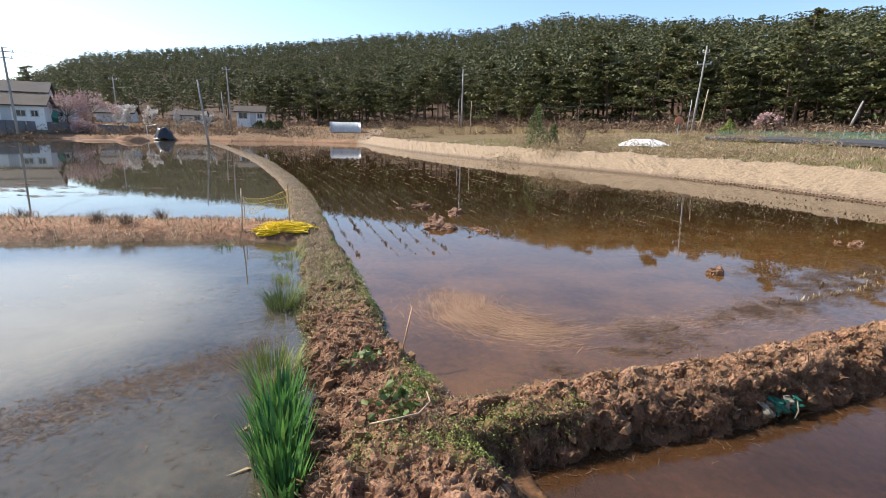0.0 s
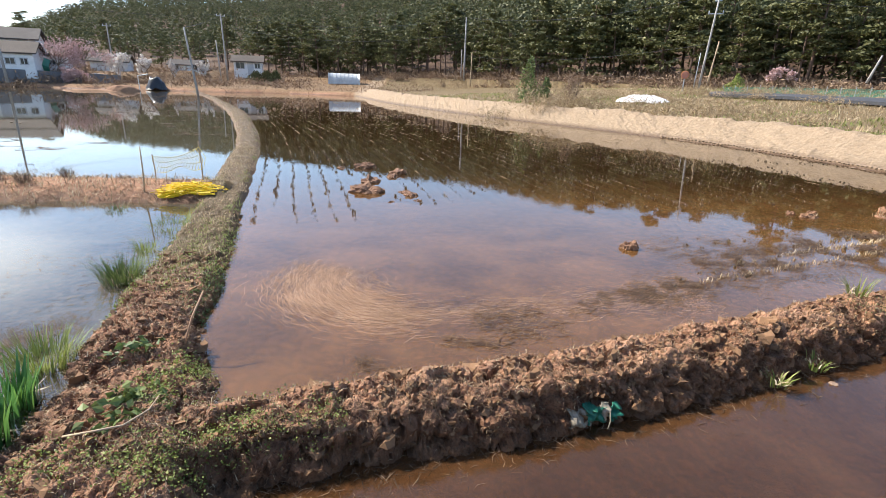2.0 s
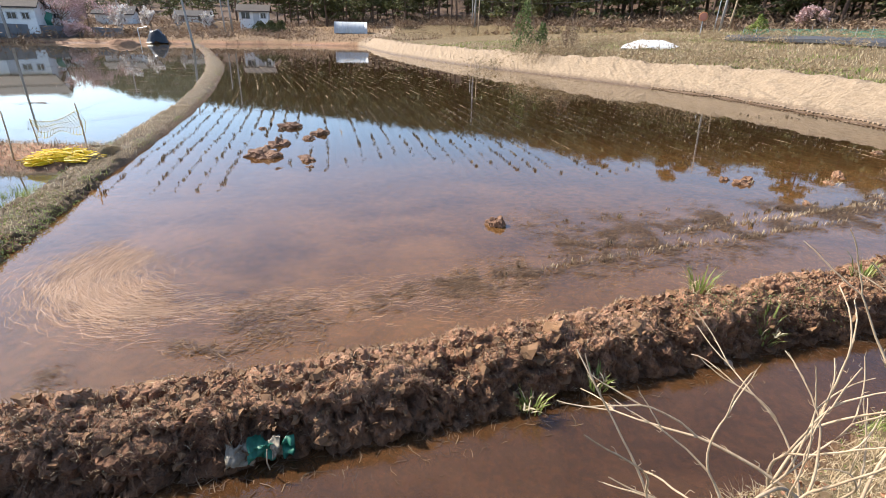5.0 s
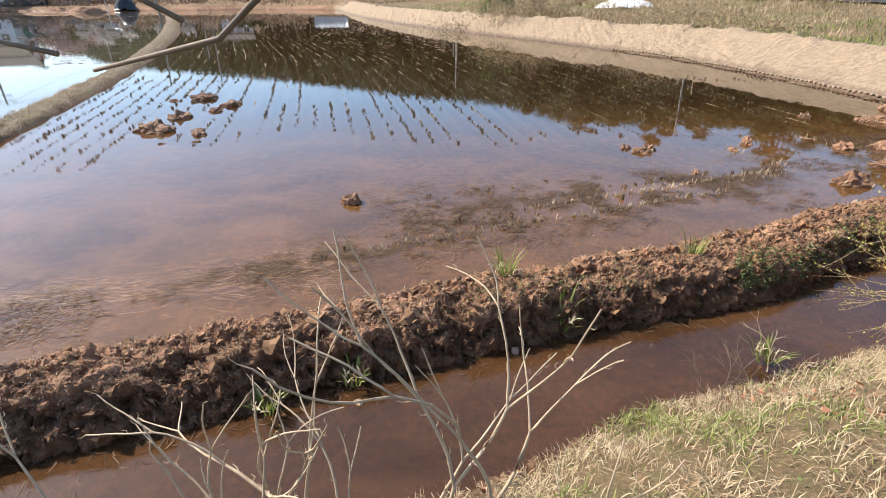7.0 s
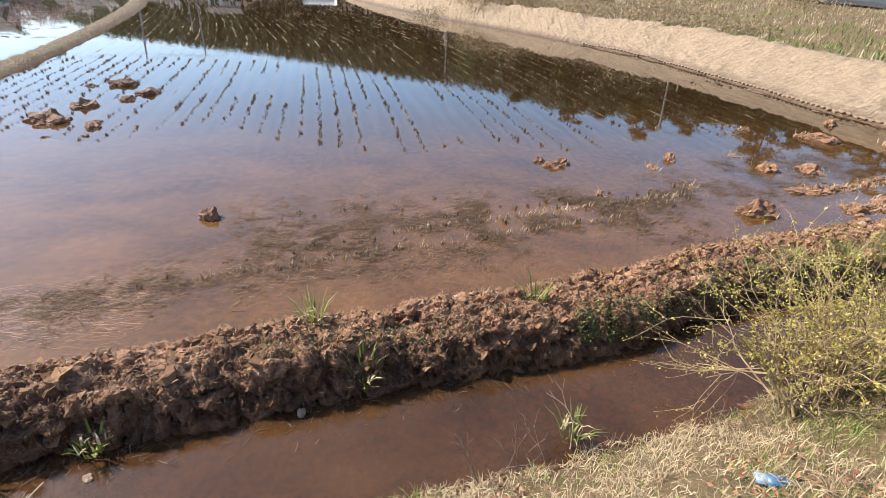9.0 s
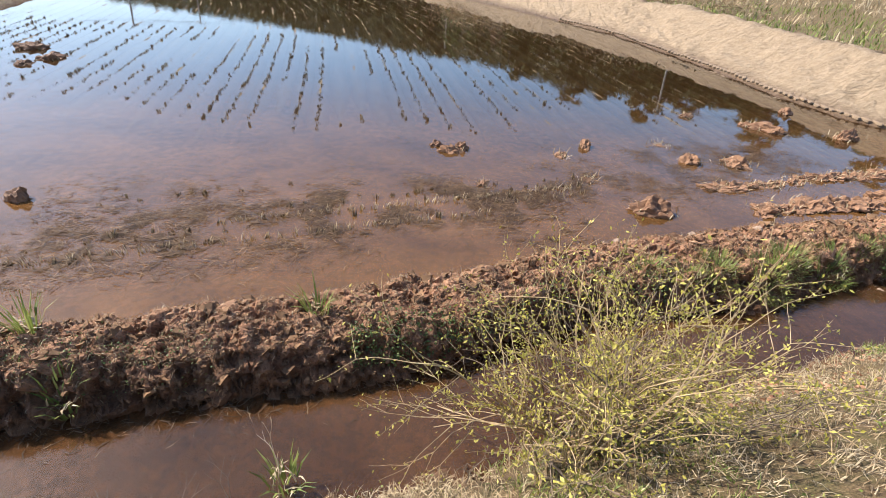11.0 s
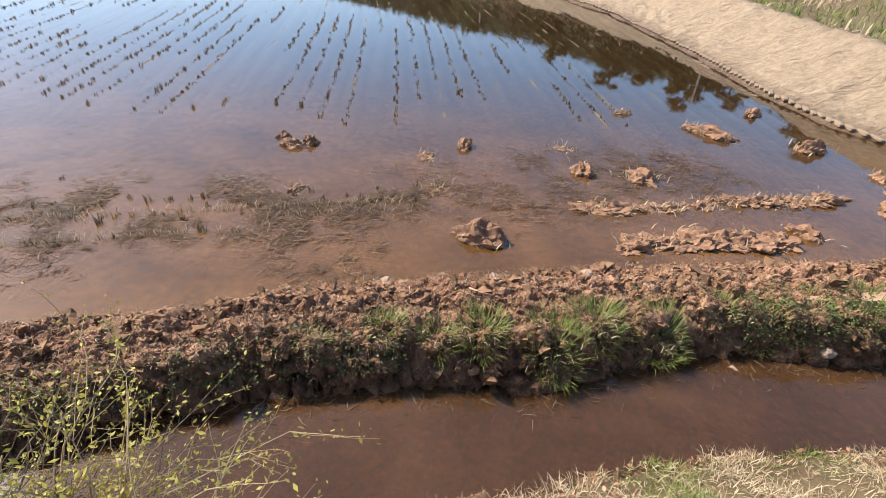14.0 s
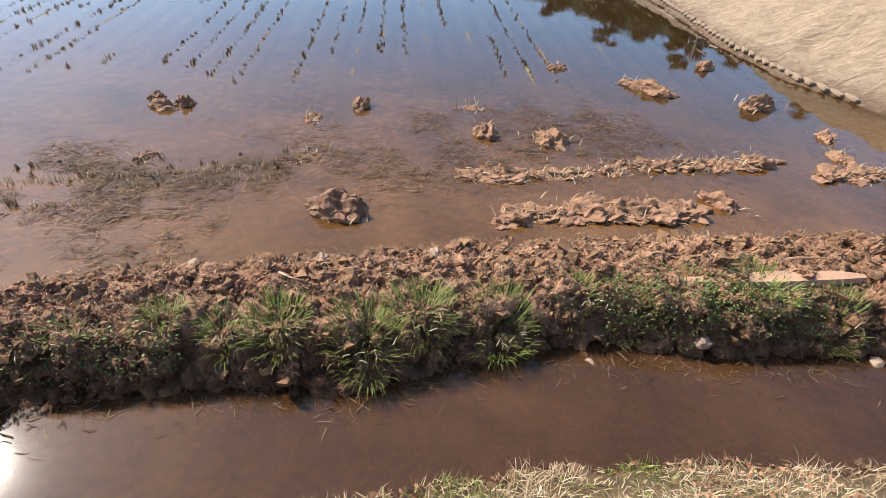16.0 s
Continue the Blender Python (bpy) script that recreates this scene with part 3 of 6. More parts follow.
M_SOIL = simple("soil", (0.15, 0.072, 0.034), (0.36, 0.20, 0.105), 14, 0.9, 0, 0.9, 0.02)
M_CLOD = simple("wet_clod", (0.075, 0.034, 0.017), (0.27, 0.135, 0.068), 16, 0.75, 0, 0.9, 0.02)
M_SANDCLOD = simple("dry_clod", (0.125, 0.060, 0.031), (0.35, 0.19, 0.105), 18, 0.92, 0, 0.9, 0.02)
M_STRAW = leaf_mat("straw", (0.17, 0.10, 0.05), (0.48, 0.37, 0.22), 0.7, (0.64, 0.54, 0.36))
M_SOAKED = leaf_mat("soaked_straw", (0.032, 0.018, 0.010), (0.105, 0.060, 0.032), 0.8, (0.26, 0.17, 0.095))
M_STUBBLE = leaf_mat("stubble", (0.03, 0.02, 0.012), (0.13, 0.085, 0.042), 0.6, (0.44, 0.34, 0.20))
M_GRASS = leaf_mat("green_grass", (0.085, 0.115, 0.022), (0.22, 0.265, 0.060), 0.5, (0.42, 0.41, 0.14), 0.3)
M_WEED = leaf_mat("weed_leaf", (0.045, 0.070, 0.02), (0.13, 0.175, 0.05), 0.5, (0.24, 0.27, 0.09), 0.2)
M_IRIS = leaf_mat("iris_leaf", (0.035, 0.105, 0.028), (0.10, 0.235, 0.055), 0.42, (0.22, 0.36, 0.08), 0.3)
M_YELLEAF = leaf_mat("spring_leaf", (0.24, 0.21, 0.035), (0.46, 0.39, 0.08), 0.5, (0.62, 0.54, 0.16), 0.35)
M_PINE = leaf_mat("pine_needles", (0.036, 0.042, 0.014), (0.105, 0.108, 0.036), 0.6, (0.195, 0.18, 0.068), 0.2)
M_PINE_FAR = leaf_mat("pine_woods", (0.034, 0.042, 0.018), (0.096, 0.102, 0.040), 0.65, (0.175, 0.168, 0.070), 0.15)
M_BARK = simple("pine_bark", (0.06, 0.04, 0.03), (0.17, 0.105, 0.07), 9, 0.9, 0, 0.8, 0.03, (1, 1, 0.25))
M_TWIG = simple("bare_twig", (0.27, 0.185, 0.11), (0.53, 0.40, 0.26), 30, 0.75, 0, 0.3, 0.004, (1, 1, 0.3))
M_BUSHTWIG = simple("tan_twig", (0.20, 0.13, 0.065), (0.46, 0.33, 0.17), 30, 0.75, 0, 0.3, 0.004, (1, 1, 0.3))
M_DARKTWIG = simple("dark_twig", (0.085, 0.06, 0.04), (0.24, 0.17, 0.115), 25, 0.8, 0, 0.3, 0.004)
M_BRUSH = leaf_mat("brushwood", (0.09, 0.055, 0.035), (0.25, 0.165, 0.105), 0.8, (0.36, 0.26, 0.17))
M_YELLOW = leaf_mat("yellow_cord", (0.62, 0.42, 0.01), (0.85, 0.62, 0.02), 0.5, (0.92, 0.74, 0.06))
M_WOOD = simple("raw_wood", (0.30, 0.16, 0.09), (0.50, 0.30, 0.18), 12, 0.75, 0, 0.4, 0.004, (0.6, 9, 9))
M_ROCK = simple("pale_stone", (0.20, 0.125, 0.085), (0.41, 0.29, 0.20), 25, 0.85, 0, 0.5, 0.01)
M_CONCRETE = simple("pole_concrete", (0.24, 0.225, 0.205), (0.40, 0.375, 0.345), 6, 0.85, 0, 0.2, 0.005)


def clod_mesh(name, sx, sy, sz, mat, seed, sub=4, rough=0.27):
    """A lump of earth: an irregular, clumpy ball with a flat foot."""
    bm = bmesh.new()
    bmesh.ops.create_icosphere(bm, subdivisions=sub, radius=1.0)
    off = Vector((seed * 3.7, seed * 1.3, seed * 0.7))
    for v in bm.verts:
        p = v.co.normalized()
        k = 1 + rough * 1.5 * noise.fractal(p * 1.5 + off, 1.0, 2.0, 3) - 0.5 * rough * abs(noise.noise(p * 3.5 + off)) + 0.38 * rough * noise.noise(p * 8.0 + off) + 0.30 * rough * noise.noise(p * 17.0 + off)
        lump = 1 + 0.5 * noise.noise(Vector((p.x * 2.3, p.y * 2.3, seed * 1.7)))
        v.co = Vector((p.x * sx * k, p.y * sy * k, max(p.z, -0.35) * sz * k * 1.35 * lump))
    me = bpy.data.meshes.new(name)
    bm.to_mesh(me)
    bm.free()
    me.materials.append(mat)
    return me


def scatter(n, x0, x1, y0, y1, seed, keep=None):
    r = np.random.default_rng(seed)
    x, y = r.uniform(x0, x1, n), r.uniform(y0, y1, n)
    z, sand, earth, grass = ground_parts(x, y)
    if keep is not None:
        m = keep(x, y, z, sand, earth, grass)
        x, y, z = x[m], y[m], z[m]
    return np.stack([x, y, z], 1)


def branching(b, p, d, length, radius, depth, r, tips, spread=0.55, droop=0.0, segs=3, forks=(2, 3)):
    """Twigs that fork again and again; tips collects the ends and points along the last twigs."""
    path, rad = [p], [radius]
    q, dd = Vector(p), Vector(d)
    for i in range(segs):
        dd = (dd + Vector(r.normal(0, 0.13, 3)) + Vector((0, 0, -droop))).normalized()
        q = q + dd * length / segs
        path.append(q.copy())
        rad.append(radius * (1 - 0.45 * (i + 1) / segs))
        if depth <= 1:
            tips.append((q.copy(), dd.copy()))
    b.tube(path, rad, 5 if radius > 0.006 else 4, False)
    if depth > 0:
        for _ in range(int(r.integers(forks[0], forks[1] + 1))):
            nd = (dd + Vector(r.normal(0, spread, 3))).normalized()
            branching(b, path[int(r.integers(1, segs + 1))] if depth > 1 else q, nd, length * r.uniform(0.55, 0.85), radius * 0.58, depth - 1, r, tips, spread, droop, segs, forks)

# ---- the paddy: stubble, straw, clods ----
def row_x(k, y, n=54.0):
    b, d = np.interp(y, LB_Y, LB_R), np.interp(y, (9.0, 16.5) + DN_Y[5:], (16.4, 15.05) + DN_X[5:])
    return b + 0.12 + (d - b) * k / n


def stubble_rows():
    r = np.random.default_rng(11)
    pts, size, over = [], [], []
    for k in range(53):
        start = 8.9 + 2.0 * vnoise(np.array([k * 0.21]), np.array([1.5]), 4)[0] - (2.3 if k < 6 else 0) + (1.3 if k > 34 else 0) + (4.5 if k > 44 else 0)
        y = start
        while y < 62:
            y += 0.145 * r.uniform(0.8, 1.2)
            x = row_x(k + r.normal(0, 0.05 if y < 17 else 0.03), y)
            patch = vnoise(np.array([k * 3.1]), np.array([y * 0.35]), 9)[0]
            if patch < (0.22 if k < 8 else 0.38) if y < 17 else -1 or r.random() < 0.12:
                continue
            pts.append((x, y))
            size.append(r.uniform(0.6, 1.15))
    # short rows that run beside the front bund
    ux, uy = math.cos(radians(21)), math.sin(radians(21))
    for line, (x0, y0, ln) in enumerate(((4.0, 5.62, 5.2), (4.7, 6.15, 5.0), (6.1, 6.85, 4.4), (6.8, 7.35, 3.4), (5.0, 7.15, 2.2))):
        s = 0.0
        while s < ln:
            s += r.uniform(0.14, 0.19)
            if r.random() < 0.3:
                continue
            pts.append((x0 + ux * s + r.normal(0, 0.02), y0 + uy * s + r.normal(0, 0.035)))
            size.append(r.uniform(0.7, 1.25))
    p = np.array(pts)
    size = np.array(size)
    near = (p[:, 1] < 17)
    roots, ln = [], []
    for (x, y), s, n in zip(p, size, near):
        m = 13 if n else 6
        a = r.uniform(0, math.tau, m)
        rad = np.sqrt(r.uniform(0, 1, m)) * (0.028 if n else 0.05) * s
        roots.append(np.stack([x + np.cos(a) * rad, y + np.sin(a) * rad, np.full(m, -0.035 if n else -0.015)], 1))
        ln.append(np.full(m, 1.0) * s * r.uniform(0.07, 0.15) * r.uniform(0.6, 1.1, m) * (0.72 if n else 1.25))
    # bleached stumps along the short rows
    stump, stump_ln = [], []
    for x0, y0, run in ((4.6, 5.84, 4.7), (6.3, 6.9, 3.9), (7.2, 7.22, 3.0), (9.0, 7.75, 1.1)):
        s = 0.0
        while s < run:
            s += r.uniform(0.09, 0.15)
            for _ in range(7):
                stump.append((x0 + ux * s + r.normal(0, 0.014), y0 + uy * s + r.normal(0, 0.022), -0.03))
                stump_ln.append(r.uniform(0.06, 0.115))
    tagged(new("stubble_stumps", blades("stubble_stumps", np.array(stump), np.array(stump_ln), 0.010, 0.35, M_STRAW, 6)), "short bleached stubble stumps in the flooded mud", "stubble", kind="stuff")
    me = blades("rice_stubble", np.concatenate(roots), np.concatenate(ln), 0.014, 0.28, M_STUBBLE, 5)
    tagged(new("rice_stubble", me), "rows of cut brown rice stubble standing in water", "stubble", kind="stuff")


def floating_straw():
    r = np.random.default_rng(21)
    v, f = [], []

    def bit(x, y, ang, ln, wd, z):
        c, s = math.cos(ang), math.sin(ang)
        o = len(v)
        bend = r.normal(0, 0.12) * ln
        v.extend([(x - c * ln / 2 - s * -wd / 2, y - s * ln / 2 - c * wd / 2, z), (x - c * ln / 2 - s * wd / 2, y - s * ln / 2 + c * wd / 2, z),
                  (x - s * (bend + wd / 2), y + c * (bend + wd / 2), z + 0.003), (x - s * (bend - wd / 2), y + c * (bend - wd / 2), z + 0.003),
                  (x + c * ln / 2, y + s * ln / 2, z + 0.001)])
        f.extend([(o, o + 3, o + 2), (o, o + 2, o + 1), (o + 3, o + 4, o + 2)])
    # a swirl of drifted straw in the corner of the paddy, turning with the two bunds
    for _ in range(3800):
        q = r.beta(1.6, 1.6)
        th = radians(150 + 135 * q)
        rad = 0.95 + r.normal(0.0, 0.24)
        cx, cy = 1.15 + 1.05 * math.cos(th) * rad, 5.75 + 0.9 * math.sin(th) * rad
        bit(cx + r.normal(0, 0.05), cy + r.normal(0, 0.05), th + math.pi / 2 + r.normal(0, 0.16), r.uniform(0.12, 0.4), r.uniform(0.002, 0.004), r.uniform(-0.004, 0.004))
    for _ in range(2600):
        s = r.uniform(0, 3.6)
        bit(1.0 + s, 4.86 + 0.18 * s + r.normal(0, 0.10 + 0.04 * s), 0.2 + r.normal(0, 0.35), r.uniform(0.08, 0.3), r.uniform(0.0016, 0.0032), r.uniform(-0.008, 0.002))
    me = mesh_from("drifted_straw", np.array(v), np.array(f), leaf_mat("drifted_straw", (0.13, 0.07, 0.038), (0.42, 0.25, 0.15), 0.6, (0.60, 0.42, 0.28)))
    tagged(new("drifted_straw", me), "pale straw drifted in a swirl on the shallow water", "straw", kind="stuff")
    v.clear(), f.clear()
    # dark soaked litter in bands along the bund and under the rows
    ux, uy = math.cos(radians(21)), math.sin(radians(21))
    bands = ((3.6, 5.45, 6.6, 0.24, 4200), (5.0, 6.5, 5.2, 0.30, 4800), (7.2, 7.4, 3.2, 0.25, 2600), (1.9, 4.75, 3.0, 0.16, 900), (4.6, 7.0, 1.6, 0.3, 500), (10.6, 8.55, 3.6, 0.35, 2200), (11.2, 9.4, 2.2, 0.3, 1300), (10.0, 8.3, 0.8, 0.5, 700), (0.9, 3.95, 2.0, 0.12, 500), (9.2, 7.05, 1.0, 0.15, 300))
    for x0, y0, ln, wd, n in bands:
        for _ in range(n):
            s, w = r.uniform(0, ln), r.normal(0, wd)
            x, y = x0 + ux * s - uy * w, y0 + uy * s + ux * w
            if vnoise(np.array([x * 2.2]), np.array([y * 2.2]), 77)[0] < 0.38 or vnoise(np.array([x * 8.0]), np.array([y * 11.0]), 76)[0] < 0.42:
                continue
            for _ in range(3):
                bit(x + r.normal(0, 0.08), y + r.normal(0, 0.06), r.normal(0.37, 0.8), r.uniform(0.08, 0.22), r.uniform(0.010, 0.020), r.uniform(-0.035, -0.008))
            for _ in range(2):
                bit(x + r.normal(0, 0.04), y + r.normal(0, 0.04), r.normal(0.37, 0.9), r.uniform(0.03, 0.13), r.uniform(0.004, 0.009), r.uniform(-0.003, 0.022))
    for _ in range(4800):
        x = r.uniform(0, 14.5)
        bit(x, np.interp(x, FB_X, FB_D) - abs(r.normal(0, 0.14)) + 0.05, r.uniform(0, 6.28), r.uniform(0.03, 0.12), r.uniform(0.003, 0.007), DITCH_Z + r.uniform(-0.02, 0.006))
    for _ in range(5200):
        x, y = r.uniform(-1, 15), r.uniform(4.2, 14)
        if vnoise(np.array([x * 1.1]), np.array([y * 1.6]), 78)[0] < 0.60:
            continue
        if y < np.interp(x, FP_X, FP_Y) or x < np.interp(y, LB_Y, LB_R) or x > np.interp(y, DN_Y, DN_X):
            continue
        bit(x, y, r.normal(0.37, 0.9), r.uniform(0.03, 0.11), r.uniform(0.002, 0.005), r.uniform(-0.012, 0.006))
    # dead water weed in the paddy on the other side of the long bund
    for _ in range(9000):
        s = r.uniform(0, 1)
        if r.random() < 0.6:
            x, y = -3.6 + 1.9 * s + r.normal(0, 0.12), 2.95 + 1.75 * s + r.normal(0, 0.16) - abs(r.normal(0, 0.25))
        else:
            x, y = r.uniform(-4.6, -1.6), r.uniform(2.4, 8.4)
            if x < np.interp(y, (2.4, 4.5, 8.4), (-3.2, -2.6, -4.6)) or vnoise(np.array([x * 2]), np.array([y * 2]), 79)[0] < 0.40:
                continue
        bit(x, y, r.uniform(0, 6.28), r.uniform(0.025, 0.10), r.uniform(0.003, 0.007), r.uniform(-0.008, 0.006))
    me = mesh_from("soaked_litter", np.array(v), np.array(f), M_SOAKED)
    tagged(new("soaked_litter", me), "dark soaked straw and dead weed lying in shallow water", "litter", kind="stuff")
    # debris far across on the next paddy
    v.clear(), f.clear()
    for _ in range(900):
        y = r.uniform(12, 58)
        x = np.interp(y, LB_Y, LB_L) - r.gamma(1.6, 7)
        if vnoise(np.array([x * 0.3]), np.array([y * 0.5]), 80)[0] < 0.55:
            continue
        for _ in range(3):
            bit(x + r.normal(0, 0.2), y + r.normal(0, 0.12), r.normal(0, 0.5), r.uniform(0.2, 0.7), r.uniform(0.03, 0.09), r.uniform(0.002, 0.02))
    me = mesh_from("floating_debris", np.array(v), np.array(f), M_SOAKED)
    tagged(new("floating_debris", me), "flecks of dark floating debris on the far paddy", "debris", kind="stuff")


def row_ridges():
    """The ploughed bed: low ridges matted with old straw along the planting rows, dark wet furrows between, all awash."""
    ys = np.arange(9.2, 64.0, 0.2)
    v, f, lit = [], [], []
    for k in range(1, 53):
        mid = row_x(k, ys) + 0.035 * fbm(ys, ys * 0 + k * 3.3, 0.9, 2, 300)
        half = (row_x(k + 0.5, ys) - row_x(k - 0.5, ys)) / 2
        lift = 0.020 * fbm(ys, ys * 0 + k * 7.7, 2.4, 3, 310) + 0.006 * smooth(14.0, 26.0, ys)
        fade = smooth(9.2, 12.0 + 1.5 * math.sin(k * 1.7), ys)
        o, n = len(v) * len(ys), len(ys)
        for s, hz, c in ((-1.0, -0.055, 0.0), (-0.45, -0.026, 0.5), (0.0, -0.006, 1.0), (0.45, -0.026, 0.5), (1.0, -0.055, 0.0)):
            z = hz + lift * (1 - abs(s)) - 0.09 * (1 - fade)
            v.append(np.stack([mid + half * s, ys, np.minimum(z, 0.012)], 1))
            lit.append(c * np.clip(0.75 + 0.9 * fbm(ys, ys * 0 + k * 5.1, 2.6, 3, 320), 0, 1))
        i = np.arange(n - 1)
        for j in range(4):
            a0 = o + j * n + i
            f.append(np.stack([a0, a0 + n, a0 + n + 1, a0 + 1], 1))
    m = Mat("row_mud", 0.9)
    n1 = m.noise(13, 5, 0.7)
    wet = m.ramp(n1, [(0.3, (0.050, 0.030, 0.014)), (0.7, (0.13, 0.076, 0.033))])
    strawy = m.ramp(n1, [(0.3, (0.10, 0.060, 0.025)), (0.7, (0.27, 0.175, 0.075))])
    sep = m.t.nodes.new("ShaderNodeSeparateColor")
    m.link(m.attr("matted").outputs["Color"], sep.inputs[0])
    m.color(m.mix(sep.outputs[0], wet, strawy)).bump(n1, 0.6, 0.02)
    me = mesh_from("row_ridges", np.concatenate(v), np.concatenate(f), m.m, True)
    lit = np.concatenate(lit)
    col = me.color_attributes.new("matted", 'FLOAT_COLOR', 'POINT')
    col.data.foreach_set("color", np.stack([lit, lit, lit, lit * 0 + 1], 1).astype(np.float32).ravel())
    tagged(new("row_ridges", me), "ploughed brown bed with straw-matted ridges under shallow water", "mud", kind="stuff")


stubble_rows()
row_ridges()
floating_straw()


def mud_clod(x, y, sx, sy, sz, mat, seed, z=-0.03, label="wet brown clod of mud rising from the paddy water", turn=0.0, group="clods in the paddy", straws=0):
    ob = thing("mud_clod", x, y, z, label, "clod", group, turn=turn)
    part("lump", clod_mesh("clod", sx, sy, sz, mat, seed), ob)
    if straws:
        r = np.random.default_rng(int(seed))
        pts = np.stack([r.normal(0, sx * 0.55, straws), r.normal(0, sy * 0.6, straws), r.uniform(0.0, sz * 0.35, straws)], 1)
        tagged(part("straw", blades("straw", pts, 0.13, 0.012, 1.0, M_STRAW, int(seed) + 3), ob, "pale broken straw stubs"), kind="stuff")
    return ob


mud_clod(4.33, 7.12, 0.13, 0.10, 0.10, M_CLOD, 1)
for i, (x, y, s) in enumerate(((0.17, 10.5, 0.30), (0.32, 10.35, 0.2), (0.14, 11.5, 0.24), (1.1, 10.2, 0.17), (0.95, 10.45, 0.13), (-0.2, 13.4, 0.27), (0.72, 12.7, 0.24), (0.61, 12.1, 0.18), (-0.78, 13.1, 0.12), (1.25, 9.75, 0.09), (0.75, 9.6, 0.08))):
    mud_clod(x, y, s * 1.1, s * 0.8, s * 0.38, M_CLOD, 10 + i, turn=40 * i)
mud_clod(10.84, 7.84, 0.25, 0.17, 0.115, M_CLOD, 37, label="large dry-topped clod of earth beside the bund", straws=30)
for i, (x, y, sx, sy, sz, st) in enumerate(((8.55, 9.25, 0.17, 0.10, 0.07, 5), (8.35, 9.45, 0.09, 0.08, 0.06, 0), (8.71, 9.38, 0.10, 0.12, 0.09, 0), (10.5, 9.8, 0.13, 0.10, 0.08, 6), (11.9, 9.5, 0.17, 0.12, 0.10, 12), (12.56, 9.5, 0.2, 0.16, 0.09, 60), (13.9, 11.3, 0.30, 0.17, 0.10, 60), (13.65, 11.45, 0.16, 0.10, 0.06, 30), (15.17, 11.12, 0.24, 0.13, 0.13, 70), (14.9, 12.5, 0.2, 0.12, 0.09, 10), (10.08, 9.4, 0.12, 0.09, 0.05, 25), (15.67, 10.4, 0.15, 0.1, 0.07, 20), (15.6, 9.9, 0.17, 0.12, 0.06, 20), (14.0, 8.67, 0.2, 0.11, 0.08, 15), (11.7, 10.1, 0.2, 0.09, 0.03, 40), (12.72, 11.8, 0.15, 0.09, 0.05, 30), (10.3, 8.62, 0.16, 0.08, 0.03, 40), (8.97, 8.26, 0.12, 0.06, 0.04, 20), (14.2, 9.35, 0.16, 0.1, 0.05, 10))):
    mud_clod(x, y, sx, sy, sz, M_SANDCLOD if st else M_CLOD, 50 + i, turn=25 * i, straws=st, label="crumbling clod of mud and straw in shallow water" if st else "wet brown clod of mud rising from the paddy water")


def mud_ridge(x0, y0, x1, y1, wd, ht, seed):
    """A long low heap thrown up by a wheel: lumps in a row, with straw."""
    ob = thing("mud_ridge", x0, y0, 0.0, "long low ridge of churned mud and straw", "mud heap", "mud ridges in the paddy", turn=math.degrees(math.atan2(y1 - y0, x1 - x0)))
    ln = math.hypot(x1 - x0, y1 - y0)
    r = np.random.default_rng(seed)
    n = max(3, int(ln / 0.14))
    for i in range(n):
        s = r.uniform(0.6, 1.2)
        me = clod_mesh("lump", 0.19 * s, wd * s * 1.1, ht * s * 0.62, M_SANDCLOD, seed * 10 + i, 4, 0.42)
        lump = part("lump", me, ob)
        lump.matrix_basis = pose(ln * (i + 0.5) / n, r.normal(0, wd * 0.35), -0.02, 0, 0, r.uniform(-30, 30))
    m = int(90 * ln)
    pts = np.stack([r.uniform(0, ln, m), r.normal(0, wd * 0.8, m), r.uniform(0, ht * 0.5, m)], 1)
    tagged(part("straw", blades("straw", pts, 0.10, 0.010, 1.2, M_STRAW, seed), ob, "pale trodden straw"), kind="stuff")


mud_ridge(11.8, 8.57, 12.95, 8.93, 0.10, 0.07, 1)
mud_ridge(13.03, 9.02, 14.75, 9.6, 0.10, 0.08, 2)
mud_ridge(12.05, 8.07, 13.75, 8.45, 0.13, 0.09, 3)
mud_ridge(15.2, 9.45, 16.4, 9.75, 0.12, 0.07, 4)


def tyre_tracks():
    """Lug prints of a tractor tyre pressed along the foot of the sand bank."""
    r = np.random.default_rng(5)
    lug = bmesh.new()
    bmesh.ops.create_cube(lug, size=1.0)
    bmesh.ops.bevel(lug, geom=lug.edges[:], offset=0.2, segments=1, affect='EDGES')
    base = bpy.data.meshes.new("lug_print")
    lug.to_mesh(base)
    lug.free()
    base.materials.append(simple("wet_sand", (0.16, 0.105, 0.062), (0.31, 0.22, 0.14), 14, 0.85, 0, 0.6, 0.01))
    ob = thing("tyre_track", 15.2, 14.0, 0.0, "tractor tyre lug prints in wet sand", "tyre track")
    n = 0
    for lane, off in enumerate((-0.13, 0.13)):
        y = 11.6
        while y < 24 and n < 300:
            y += 0.15
            n += 1
            x = np.interp(y, DN_Y, DN_X) + off
            o = part("lug_print", base, ob)
            dx = np.interp(y + 0.5, DN_Y, DN_X) - np.interp(y - 0.5, DN_Y, DN_X)
            ang = math.degrees(math.atan2(1.0, dx))
            o.matrix_basis = pose(x - 15.2, y - 14.0, ground_z(x, y) + 0.008, 0, 0, ang + (58 if lane % 2 else -58)) @ Matrix.Diagonal((0.085, 0.25 * r.uniform(0.8, 1.1), 0.055 * r.uniform(0.7, 1.2), 1))


tyre_tracks()


